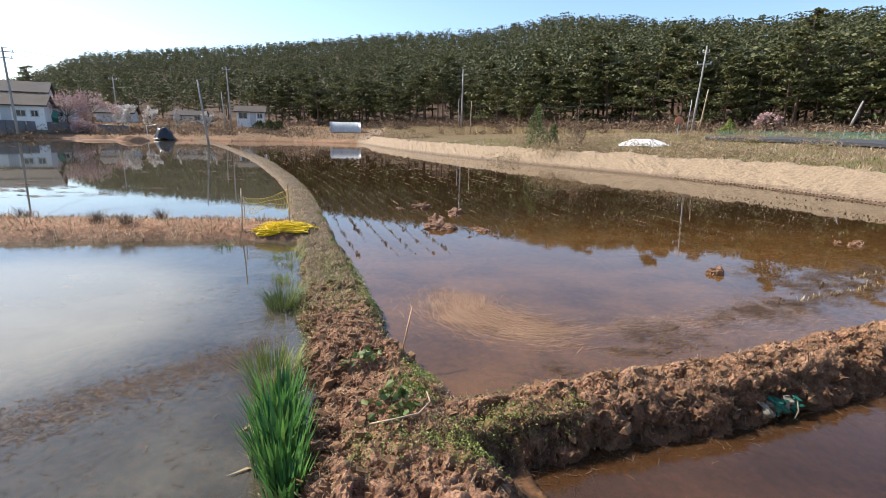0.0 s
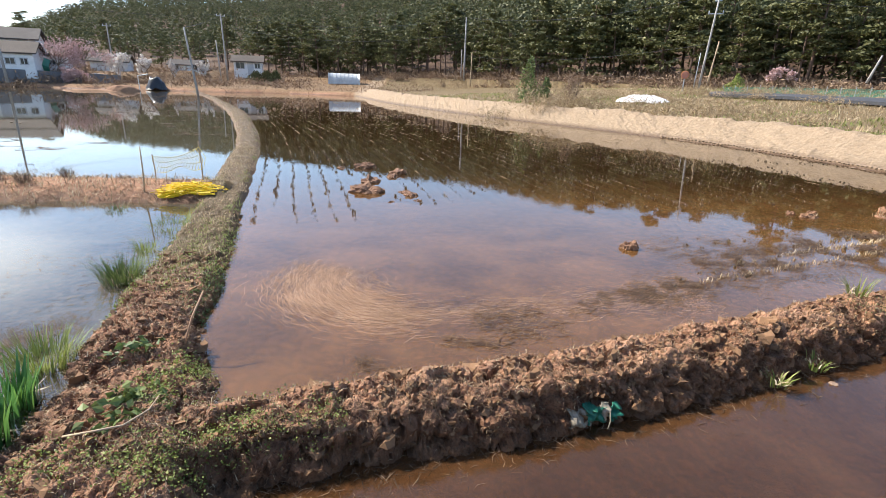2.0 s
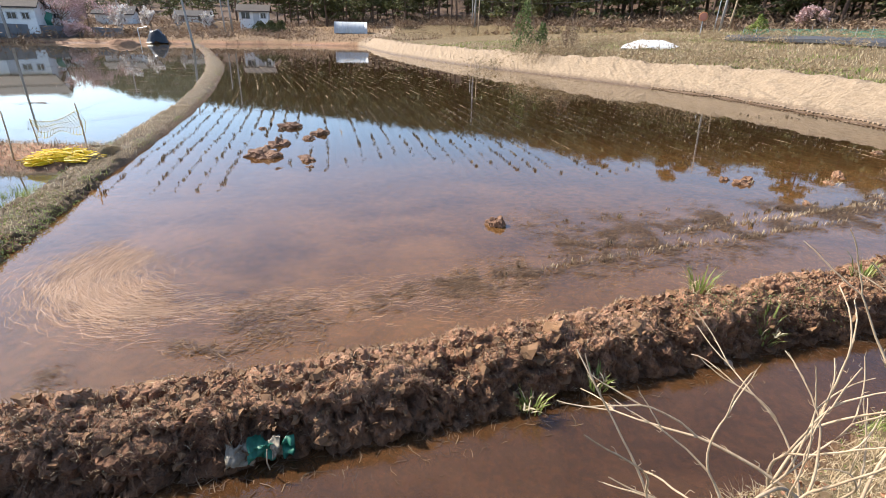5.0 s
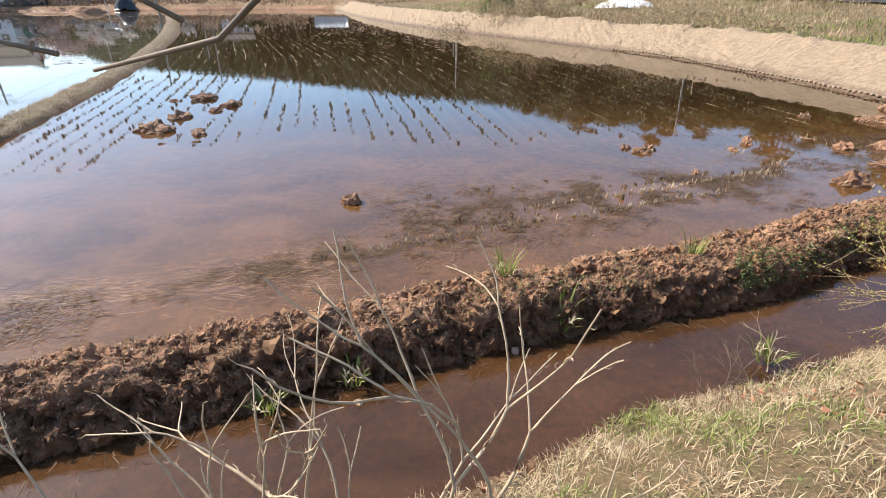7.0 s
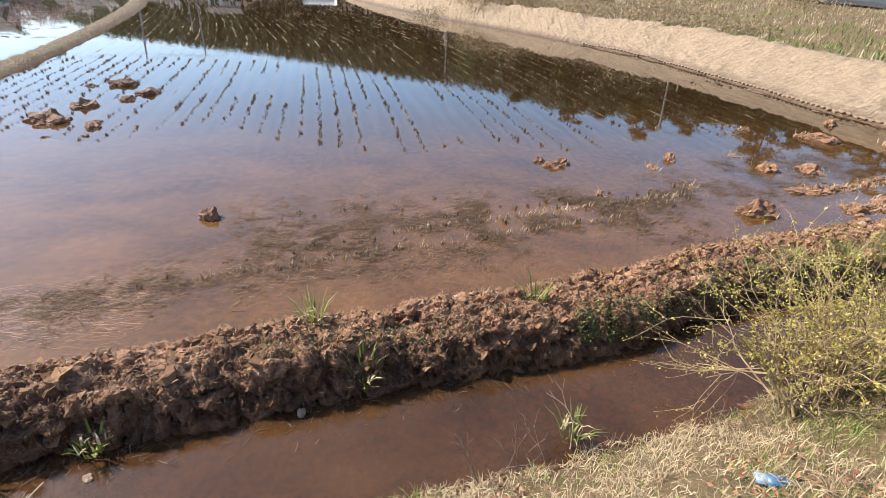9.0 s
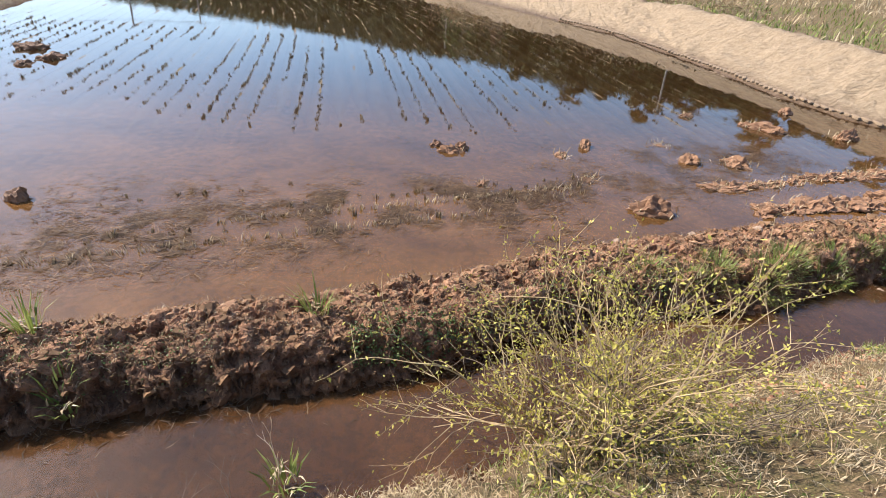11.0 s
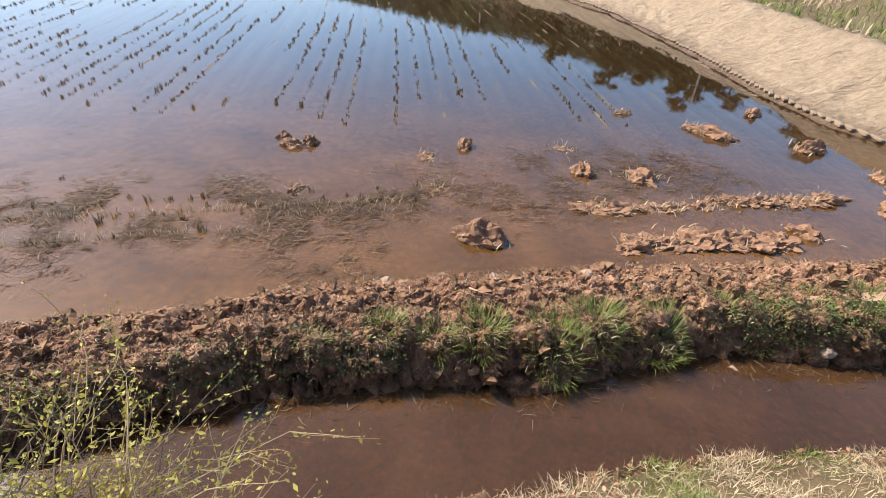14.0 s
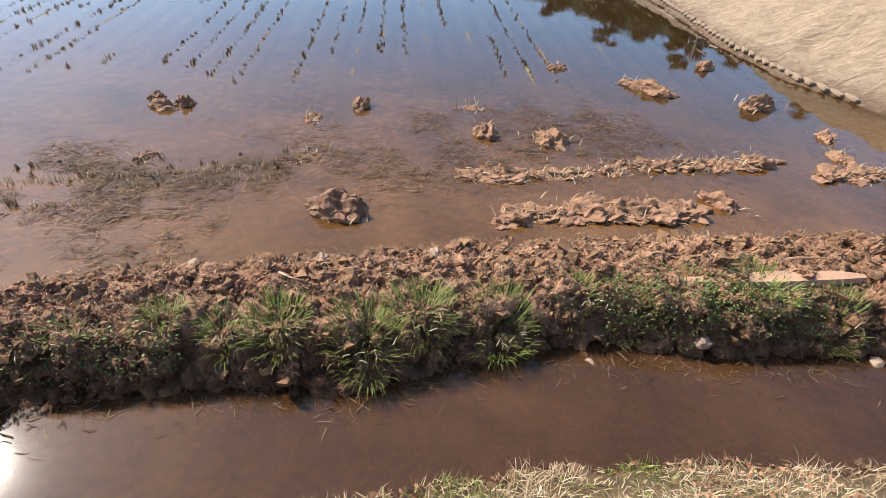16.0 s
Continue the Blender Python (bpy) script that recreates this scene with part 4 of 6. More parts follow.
# ---- plants on the bunds and the near bank ----
def sedge_clump(x, y, rad, ht, n, mat, seed, label, width=0.012, lean=0.35, name="sedge_clump", category="grass clump", group="", z=None, dry=0):
    r = np.random.default_rng(seed)
    a, q = r.uniform(0, math.tau, n), rad * np.sqrt(r.uniform(0, 1, n))
    zb = (max(ground_z(x, y), -0.05) if z is None else z) - 0.01
    ob = thing(name, x, y, zb, label, category, group)
    px, py = np.cos(a) * q, np.sin(a) * q
    pz = np.maximum(ground_zs(px + x, py + y), -0.09) - zb - 0.01 if z is None else np.zeros(n)
    pts = np.stack([px, py, pz], 1)
    tagged(part("tuft", blades("tuft", pts, ht, width, lean, mat, seed), ob), kind="stuff")
    if dry:
        a, q = r.uniform(0, math.tau, dry), rad * 1.05 * np.sqrt(r.uniform(0.3, 1, dry))
        pts = np.stack([np.cos(a) * q, np.sin(a) * q, np.full(dry, 0.0)], 1)
        tagged(part("dead_tuft", blades("dead_tuft", pts, ht * 0.6, width, 1.0, M_STRAW, seed + 1), ob, "bleached dead blades"), kind="stuff")
    return ob


# tall sword-leaved clump that stands in the water beside the long bund
for i, (x, y, rad, n, ht) in enumerate(((-1.16, 2.72, 0.16, 100, 0.43), (-1.24, 3.02, 0.17, 100, 0.42), (-1.34, 3.38, 0.16, 90, 0.40), (-1.08, 2.48, 0.12, 55, 0.34))):
    sedge_clump(x, y, rad, ht, n, M_IRIS, 100 + i, "tall clump of green sword-shaped leaves rising from the water", 0.032, 0.18, "iris_clump", "iris", "irises by the bund", z=-0.06, dry=22)
sedge_clump(-1.55, 3.95, 0.22, 0.30, 480, M_GRASS, 110, "bright green grass tuft at the bund's foot", 0.008, 0.4, dry=30)
sedge_clump(-1.90, 5.62, 0.18, 0.36, 460, M_WEED, 111, "dense green sedge tuft standing in the water", 0.008, 0.38, dry=80)
sedge_clump(-2.16, 6.6, 0.12, 0.26, 110, M_GRASS, 112, "small green sedge tuft beside the bund", 0.009, 0.3)
sedge_clump(-2.35, 7.65, 0.26, 0.22, 260, M_GRASS, 113, "green grass tuft on the bund", 0.008, 0.5, dry=40)
sedge_clump(-2.5, 8.1, 0.2, 0.2, 160, M_GRASS, 114, "green grass tuft on the bund", 0.008, 0.5)
sedge_clump(-3.66, 8.5, 0.14, 0.2, 140, M_WEED, 115, "dark green grass tuft on the cross bund", 0.008, 0.4, dry=30)
for i, (x, y) in enumerate(((-6.45, 9.65), (-5.84, 9.5), (-5.51, 10.15), (-8.33, 10.35), (-9.5, 9.6))):
    sedge_clump(x, y, 0.12, 0.30, 150, M_DARKTWIG, 120 + i, "dark dead rush tuft on the cross bund", 0.006, 0.55, "rush_tuft", "rush", "rush tufts on the cross bund")
for i, (x, y, rad, ht, n) in enumerate(((10.34, 6.27, 0.13, 0.16, 160), (10.96, 6.36, 0.17, 0.22, 260), (11.45, 6.40, 0.20, 0.24, 300), (11.72, 6.62, 0.20, 0.22, 300), (12.2, 6.70, 0.2, 0.22, 300), (13.85, 7.22, 0.22, 0.22, 280), (14.35, 7.15, 0.2, 0.18, 220), (10.68, 6.27, 0.12, 0.18, 140), (13.3, 7.1, 0.3, 0.12, 260), (12.95, 6.98, 0.2, 0.12, 160), (9.9, 6.1, 0.1, 0.14, 80), (12.65, 6.95, 0.15, 0.14, 120))):
    sedge_clump(x - 0.03, y + 0.13, rad * 0.9, ht * 0.55, int(n * 1.2), M_GRASS, 130 + i, "bright green grass tuft hanging over the bund's side", 0.0045, 0.75, "grass_tuft", "grass clump", "grass tufts on the front bund", dry=25)
for i, (x, y, ht) in enumerate(((5.97, 5.15, 0.26), (7.71, 5.57, 0.22), (6.39, 4.78, 0.15), (4.33, 3.92, 0.16), (4.85, 4.18, 0.12), (7.8, 4.42, 0.18))):
    sedge_clump(x, y, 0.08, ht, 30, M_GRASS, 150 + i, "small green leaf clump growing from the muddy bund", 0.013, 0.5, "leaf_clump", "plant", "leaf clumps on the front bund", dry=14)


def weed_patch(x0, y0, x1, y1, n, seed, label, size=0.022, mat=M_WEED, ht=0.06):
    r = np.random.default_rng(seed)
    if size < 0.03:
        n, size = int(n * 2.2), size * 0.6
    s, w = r.uniform(0, 1, n), r.normal(0, 0.5, n)
    ln = math.hypot(x1 - x0, y1 - y0)
    px = x0 + (x1 - x0) * s - (y1 - y0) / ln * w * 0.22
    py = y0 + (y1 - y0) * s + (x1 - x0) / ln * w * 0.22
    gz = ground_zs(px, py)
    ok = gz > -0.06
    px, py, gz = px[ok], py[ok], gz[ok]
    pz = gz + r.uniform(0.0, ht, len(gz))
    me = leaves_mesh("weed_leaves", np.stack([px - x0, py - y0, pz], 1), size, mat, seed, 0.5, 1.4)
    ob = thing("weed_patch", x0, y0, 0.0, label, "weeds", "weed patches")
    part("weed_leaves", me, ob)


weed_patch(8.0, 5.22, 9.3, 5.62, 1500, 1, "low leafy green weeds spreading down the bund's side")
weed_patch(9.2, 5.75, 10.5, 6.2, 900, 2, "low leafy green weeds spreading down the bund's side")
weed_patch(12.8, 7.05, 14.2, 7.25, 900, 3, "low leafy green weeds spreading down the bund's side")
weed_patch(-0.85, 5.9, -0.55, 4.55, 700, 4, "low leafy green weeds along the paddy's edge")
weed_patch(-0.55, 3.3, -0.3, 3.05, 90, 5, "broad grey-green weed rosettes on bare earth", 0.05)
weed_patch(-0.80, 3.9, -0.7, 3.8, 40, 6, "broad grey-green weed rosettes on bare earth", 0.05)
weed_patch(-0.15, 2.55, 0.45, 3.1, 500, 7, "yellowish green weeds where two bunds meet", 0.018, M_GRASS)
weed_patch(-1.62, 4.3, -2.2, 7.2, 850, 21, "fresh green weeds along the bund's foot", 0.022, M_GRASS)
weed_patch(-0.78, 5.2, -1.38, 7.8, 600, 22, "fresh green weeds along the bund's foot", 0.022, M_GRASS)
weed_patch(-1.1, 4.9, -1.75, 7.6, 500, 23, "short green weeds on top of the long bund", 0.02, M_GRASS)
weed_patch(-0.75, 2.62, 0.25, 2.8, 450, 18, "yellowish green weeds where two bunds meet", 0.018, M_GRASS)
weed_patch(0.15, 2.85, 0.95, 3.15, 350, 19, "yellowish green weeds where two bunds meet", 0.018, M_GRASS)
weed_patch(-0.4, 3.2, -0.2, 3.9, 500, 20, "green weeds at the water's edge", 0.02, M_GRASS)
weed_patch(0.0, 3.5, 0.9, 3.75, 260, 8, "green weeds at the water's edge", 0.02)
weed_patch(-1.45, 4.3, -1.95, 6.4, 800, 9, "fresh green weeds along the bund's foot", 0.02, M_GRASS)
weed_patch(5.6, 4.75, 7.2, 5.1, 300, 10, "sparse dark weeds on the bund's side", 0.016)


def turf():
    """Short grass and dry straw over the near bank and the bunds."""
    def bank(x, y, z, s, e, g):
        d = (np.interp(x, NE_X, NE_Y) - y)
        return (d > 0.0) & (d < 1.9) & (g > 0.15)
    p = scatter(250000, 3.4, 15.2, 1.4, 6.8, 31, bank)
    r = np.random.default_rng(3)
    clump = 0.5 + 0.5 * fbm(p[:, 0], p[:, 1], 5.5, 3, 205)
    stay = clump + r.uniform(-0.25, 0.25, len(p)) > 0.40
    p, clump = p[stay], clump[stay]
    green = fbm(p[:, 0], p[:, 1], 2.1, 3, 200) + 0.7 * (r.random(len(p)) - 0.5)
    size = (0.035 + 0.10 * clump ** 1.6) * r.uniform(0.6, 1.25, len(p))
    m = green < 0.27
    tagged(new("dry_turf", blades("dry_turf", p[m], size[m] * 1.1, 0.0040, 1.35, M_STRAW, 41)), "matted dry straw-coloured grass on the near bank", "grass", kind="stuff")
    tagged(new("green_turf", blades("green_turf", p[~m], size[~m], 0.0048, 0.85, M_GRASS, 42)), "short green grass growing through the dry bank", "grass", kind="stuff")
    q = scatter(26000, 3.4, 15.2, 1.4, 6.8, 36, bank)
    q = q[fbm(q[:, 0], q[:, 1], 3.2, 3, 206) > 0.22]
    q[:, 2] += r.uniform(0.01, 0.05, len(q))
    tagged(new("bank_clover", leaves_mesh("bank_clover", q, 0.013, M_GRASS, 47, 0.7, 1.1)), "small clover leaves in patches on the near bank", "weeds", kind="stuff")

    def dyke(x, y, z, s, e, g):
        lbl, lbr = np.interp(y, LB_Y, LB_L), np.interp(y, LB_Y, LB_R)
        return (x > lbl - 0.05) & (x < lbr + 0.05) & (z > 0.02) & (g > 0.1)
    p = np.concatenate([scatter(26000, -5.0, 0.2, 4.4, 16, 32, dyke), scatter(90000, -22, -3, 12, 56, 33, dyke)])
    u = (p[:, 0] - np.interp(p[:, 1], LB_Y, LB_L)) / (np.interp(p[:, 1], LB_Y, LB_R) - np.interp(p[:, 1], LB_Y, LB_L))
    green = fbm(p[:, 0], p[:, 1], 1.3, 3, 210) - 0.12 + 0.75 * (np.abs(u - 0.45) * 2 - 0.72)
    tagged(new("dry_dyke_grass", blades("dry_dyke_grass", p[green < 0.05], 0.08, 0.007, 1.2, M_STRAW, 43)), "dry grass along the long bund", "grass", kind="stuff")
    tagged(new("green_dyke_grass", blades("green_dyke_grass", p[green >= 0.05], 0.085, 0.007, 0.8, M_GRASS, 44)), "green grass along the long bund", "grass", kind="stuff")

    def cross(x, y, z, s, e, g):
        return (x < np.interp(y, LB_Y, LB_L) + 0.4) & (z > 0.0)
    p = scatter(16000, -12.5, -2.6, 7.8, 11.6, 34, cross)
    tagged(new("cross_bund_roots", blades("cross_bund_roots", p[::2], 0.13, 0.010, 1.3, M_BRUSH, 46)), "brown rotten stalks matted on the cross bund", "straw", kind="stuff")
    p = p[1::2]
    tagged(new("cross_bund_straw", blades("cross_bund_straw", p, 0.18, 0.010, 1.35, M_STRAW, 45)), "flattened pale straw covering the cross bund", "straw", kind="stuff")

    r = np.random.default_rng(35)

    def on_bund(n, lo, hi):
        x, v = r.uniform(-0.4, 15.4, n), r.uniform(lo, hi, n)
        d = np.interp(x, FB_X, FB_D)
        return earth_surface(x, d + v * (np.interp(x, FP_X, FP_Y) - d))
    for nm, n, lo, hi, ln, wd, mat, lab in (("root_fringe", 26000, -0.03, 0.45, 0.055, 0.0045, M_SOAKED, "dark roots sticking out of the bund's side"),
                                            ("root_mat", 14000, 0.0, 0.9, 0.055, 0.0036, M_BRUSH, "brown roots and rotten straw matted into the bund"),
                                            ("straw_bits", 9000, 0.05, 1.0, 0.055, 0.0036, M_STRAW, "pale straw bits strewn over the muddy bund")):
        tagged(new(nm, blades(nm, on_bund(n, lo, hi), ln, wd, 1.45, mat, n)), lab, "roots", kind="stuff")
    y = r.uniform(2.3, 6.0, 16000)
    lo, hi = np.interp(y, LB_Y, LB_L), np.interp(y, LB_Y, LB_R)
    p = earth_surface(lo + r.uniform(0.02, 0.98, len(y)) * (hi - lo), y)
    tagged(new("bund_roots", blades("bund_roots", p[:9000], 0.05, 0.004, 1.45, M_SOAKED, 48)), "short roots on the bare earth bund", "roots", kind="stuff")
    tagged(new("bund_straw_bits", blades("bund_straw_bits", p[11500:], 0.06, 0.0038, 1.5, M_STRAW, 49)), "straw bits on the bare earth bund", "straw", kind="stuff")

    # dry leaves lying on the near bank
    p = scatter(24000, 3.6, 15, 1.6, 6.6, 38, bank)
    p = p[fbm(p[:, 0], p[:, 1], 1.9, 3, 207) > 0.12]
    p[:, 2] += 0.035
    k = leaf_mat("dead_leaf", (0.13, 0.055, 0.03), (0.33, 0.16, 0.085), 0.7, (0.50, 0.30, 0.18))
    tagged(new("dead_leaves", leaves_mesh("dead_leaves", p, 0.019, k, 49, 0.7, 1.5)), "curled brown dead leaves lying in the grass", "leaves", kind="stuff")


turf()


def crumbs():
    """Crumbs and small clods of earth over the bunds."""
    r = np.random.default_rng(61)

    def ok(x, y, z, s, e, g):
        v = (y - np.interp(x, FB_X, FB_D)) / (np.interp(x, FP_X, FP_Y) - np.interp(x, FB_X, FB_D))
        a = (v > 0.02) & (v < 0.98) & (z > -0.08) & (x > -0.5)
        b = (x > np.interp(y, LB_Y, LB_L)) & (x < np.interp(y, LB_Y, LB_R)) & (y < 6.2) & (z > 0.03)
        return a | b
    p = scatter(60000, -1.7, 15.5, 2.4, 8.9, 39, ok)[:15000]
    p = earth_surface(p[:, 0], p[:, 1])
    base = clod_mesh("seed_crumb", 1, 1, 0.9, M_SOIL, 3, 1, 0.9)
    bv = np.array([v.co[:] for v in base.vertices])
    bf = np.array([f.vertices[:] for f in base.polygons])
    n = len(p)
    s = 0.005 + r.gamma(1.3, 0.0075, n)
    a = r.uniform(0, math.tau, n)
    rot = np.stack([np.stack([np.cos(a), -np.sin(a)], 1), np.stack([np.sin(a), np.cos(a)], 1)], 1)
    v = np.repeat(bv[None], n, 0) * s[:, None, None] * r.uniform(0.7, 1.3, (n, 1, 3))
    v[:, :, :2] = np.einsum('nij,nvj->nvi', rot, v[:, :, :2])
    v += p[:, None] - np.array([0, 0, 0.002])
    f = (bf[None] + (np.arange(n) * len(bv))[:, None, None]).reshape(-1, 3)
    k = simple("earth_crumb", (0.075, 0.038, 0.019), (0.24, 0.13, 0.062), 20, 0.9, 0, 0.6, 0.01, None, True, 0.3)
    tagged(new("earth_crumbs", mesh_from("earth_crumbs", v.reshape(-1, 3), f, k, False)), "loose crumbs of brown earth on the bunds", "earth", kind="stuff")
    bpy.data.meshes.remove(base)


crumbs()


# ---- shrubs ----
def forked(b, p, d, length, radius, depth, r):
    """A slender stem that curves a little, bears short spurs and forks in two."""
    q, dd, path, rad = Vector(p), Vector(d), [Vector(p)], [radius]
    turn = Vector(r.normal(0, 0.05, 3))
    for i in range(6):
        dd = (dd + turn + Vector(r.normal(0, 0.06, 3))).normalized()
        q = q + dd * length / 6
        path.append(q.copy())
        rad.append(radius * (1 - 0.35 * (i + 1) / 6))
        if r.random() < 0.35:
            sd = (dd + Vector(r.normal(0, 0.6, 3))).normalized()
            b.tube([q, q + sd * length * 0.07, q + sd * length * 0.07 + dd * length * 0.06], [radius * 0.4, radius * 0.3, radius * 0.15], 4, False)
    b.tube(path, rad, 6, False)
    if depth:
        side = dd.cross(Vector(r.normal(0, 1, 3))).normalized()
        for s in (-1, 1):
            forked(b, q, (dd + side * s * r.uniform(0.22, 0.55) + Vector((0, 0, 0.08))).normalized(), length * r.uniform(0.6, 0.95), radius * 0.66, depth - 1, r)


def bare_shrub(x, y, seed, stems, ht, label, mat=M_TWIG, radius=0.0115, aims=None):
    r = np.random.default_rng(seed)
    ob = thing("bare_shrub", x, y, ground_z(x, y) - 0.03, label, "shrub", "bare shrubs")
    for i in range(stems):
        b = Build()
        d = Vector(aims[i % len(aims)] if aims else (r.normal(0, 0.45), r.normal(0, 0.3), 1.0)).normalized()
        forked(b, Vector((r.normal(0, 0.04), r.normal(0, 0.04), 0)), d, ht * 0.36 * r.uniform(0.85, 1.15), radius * r.uniform(0.8, 1.1), 3, r)
        part("stem", b.mesh("stem", mat, True), ob)
    return ob


bare_shrub(4.74, 2.62, 3, 3, 1.25, "leafless pale-barked shrub with many forked twigs", aims=((-0.45, 0.1, 1), (0.05, 0.15, 1), (0.35, 0.2, 1)))
bare_shrub(5.34, 2.62, 8, 3, 1.45, "leafless pale-barked shrub with many forked twigs", aims=((-0.1, 0.1, 1), (0.4, 0.1, 1), (0.9, 0.15, 0.9)))
bare_shrub(5.05, 2.55, 31, 3, 1.2, "leafless pale-barked shrub with many forked twigs", aims=((-0.2, 0.2, 1), (0.15, 0.25, 1), (0.5, 0.2, 1)))
for i, (x, y, h) in enumerate(((7.55, 4.22, 0.42), (7.85, 4.28, 0.40), (7.25, 4.05, 0.34), (8.75, 4.62, 0.35))):
    bare_shrub(x, y, 20 + i, 2, h, "small dead branching weed at the ditch's edge", M_DARKTWIG if i != 1 else M_TWIG, 0.005)


def overhanging_tree():
    """A leafless tree beside the path, whose limb hangs over the walker's head."""
    r = np.random.default_rng(4)
    x, y = 6.9, -0.25
    ob = thing("bare_tree", x, y, ground_z(x, y) - 0.05, "leafless tree with a grey limb hanging over the path", "tree")
    b = Build()
    b.tube([(0, 0, 0), (0.03, 0.05, 0.9), (-0.02, 0.1, 1.7), (-0.1, 0.2, 2.3), (-0.3, 0.5, 2.62)], [0.09, 0.075, 0.06, 0.045, 0.03], 8)
    part("trunk", b.mesh("trunk", M_BARK, True), ob)
    b, zb = Build(), ob.matrix_basis.translation.z
    limb = [(6.6, 0.25, zb + 2.62), (6.2, 1.0, 3.25), (5.78, 1.75, 3.05), (5.50, 2.10, 2.62), (5.36, 2.22, 2.34), (5.20, 2.26, 2.22), (5.02, 2.28, 2.18)]
    b.tube([(p[0] - x, p[1] - y, p[2] - zb) for p in limb], [0.03, 0.018, 0.009, 0.0052, 0.0048, 0.0038, 0.0025], 6)
    for s, e, m in (((5.16, 2.26, 2.24), (4.99, 2.30, 2.42), (5.04, 2.27, 2.30)), ((4.98, 2.28, 2.20), (4.76, 2.35, 2.34), (4.86, 2.30, 2.22)), ((5.33, 2.22, 2.36), (5.19, 2.2, 2.44), (5.25, 2.2, 2.39)), ((5.50, 2.10, 2.62), (5.62, 2.35, 2.40), (5.55, 2.24, 2.50))):
        b.tube([(p[0] - x, p[1] - y, p[2] - zb) for p in (s, m, e)], [0.0038, 0.0026, 0.0016], 5)
    part("limb", b.mesh("limb", M_DARKTWIG, True), ob, "grey-brown crooked limb with short spurs")


overhanging_tree()


def leafing_bush(x, y, seed, ht, label):
    """A wide twiggy bush: many low stems that spread, fork and end in leafy shoots."""
    r = np.random.default_rng(seed)
    zb = max(ground_z(x, y), -0.12) - 0.03
    ob = thing("leafing_bush", x, y, zb, label, "bush")
    leaf_pts = []
    for i in range(60):
        b, tips = Build(), []
        a = r.uniform(0, math.tau)
        out = r.uniform(0.2, 1.35)
        d = Vector((math.cos(a) * out * 1.05 + 0.06, math.sin(a) * out * 0.8 + 0.2, 1.0)).normalized()
        branching(b, Vector((r.normal(0, 0.16), r.normal(0, 0.08), 0)), d, ht * 0.52 * r.uniform(0.7, 1.25), 0.0085, 3, r, tips, 0.46, 0.012, 4, (2, 3))
        part("stem", b.mesh("stem", M_BUSHTWIG if i % 4 else M_DARKTWIG), ob)
        for q, dd in tips:
            for _ in range(2 if q.z > ht * 0.4 else 1):
                leaf_pts.append(q + dd * r.uniform(-0.03, 0.03) + Vector(r.normal(0, 0.014, 3)))
    # long arching shoots set with leaves
    for dx, dy, dz in ((1.05, 0.0, 0.62), (0.85, -0.1, 0.40), (-0.85, -0.05, 0.5), (-0.55, 0.2, 0.35), (0.5, 0.25, 0.7), (0.1, 0.25, 0.85), (-0.35, 0.1, 0.75)):
        b = Build()
        path = [Vector((dx * u ** 0.9, dy * u, dz * (1.5 * u - 0.5 * u * u))) + Vector(r.normal(0, 0.012, 3)) for u in np.linspace(0, 1, 9)]
        b.tube(path, list(np.linspace(0.0065, 0.0018, 9)), 5, False)
        part("shoot", b.mesh("shoot", M_BUSHTWIG), ob)
        for u in r.uniform(0.4, 1.0, 110):
            k = int(u * 7.99)
            leaf_pts.append(path[k].lerp(path[k + 1], u * 8 - k) + Vector(r.normal(0, 0.011, 3)))
    part("leaves", leaves_mesh("leaves", np.array([q[:] for q in leaf_pts]), 0.0095, M_YELLEAF, seed, 0.0, 2.2), ob, "tiny yellow-green new leaves")


leafing_bush(9.40, 4.54, 5, 1.04, "twiggy bush with yellow-green new leaves over the ditch")


# ---- small things on the bunds ----
def stone(x, y, s, seed, label="pale rounded stone lying on the bund"):
    ob = new("stone", clod_mesh("stone", s, s * 0.75, s * 0.6, M_ROCK, seed, 2, 0.2))
    ob.matrix_basis = pose(x, y, ground_z(x, y) + s * 0.2, 0, 0, seed * 40)
    tagged(ob, label, "stone", "stones on the bund")


for i, (x, y, s) in enumerate(((10.18, 6.93, 0.05), (10.97, 7.12, 0.045), (11.69, 7.29, 0.055), (12.75, 6.82, 0.05), (13.45, 7.02, 0.06), (14.62, 7.16, 0.06), (6.0, 4.55, 0.04), (4.9, 4.02, 0.04), (10.1, 6.98, 0.03), (9.95, 7.25, 0.05))):
    stone(x, y, s, i + 1)


def stick(name, pts, r0, r1, label, mat=M_WOOD, category="stick"):
    b = Build()
    n = len(pts)
    o = Vector(pts[0])
    b.tube([Vector(p) - o for p in pts], [r0 + (r1 - r0) * i / (n - 1) for i in range(n)], 6)
    ob = new(name, b.mesh(name, mat, True))
    ob.location = o
    return tagged(ob, label, category)


zs = ground_z(10.88, 6.81)
stick("stick", [(10.80, 6.84, zs + 0.03), (10.88, 6.81, zs + 0.03), (10.97, 6.80, zs + 0.025)], 0.008, 0.006, "short pale stick lying on the bund")
zs = ground_z(-0.42, 3.95)
stick("stick", [(-0.45, 3.95, zs - 0.05), (-0.40, 4.05, zs + 0.18), (-0.355, 4.2, zs + 0.34)], 0.009, 0.007, "thin bare stick stuck in the bund")
zs = ground_z(-3.6, 9.3)
stick("stake", [(-3.62, 9.3, zs - 0.15), (-3.6, 9.33, zs + 0.35), (-3.6, 9.35, zs + 0.8)], 0.014, 0.011, "thin wooden stake standing in the bund", M_TWIG, "stake")
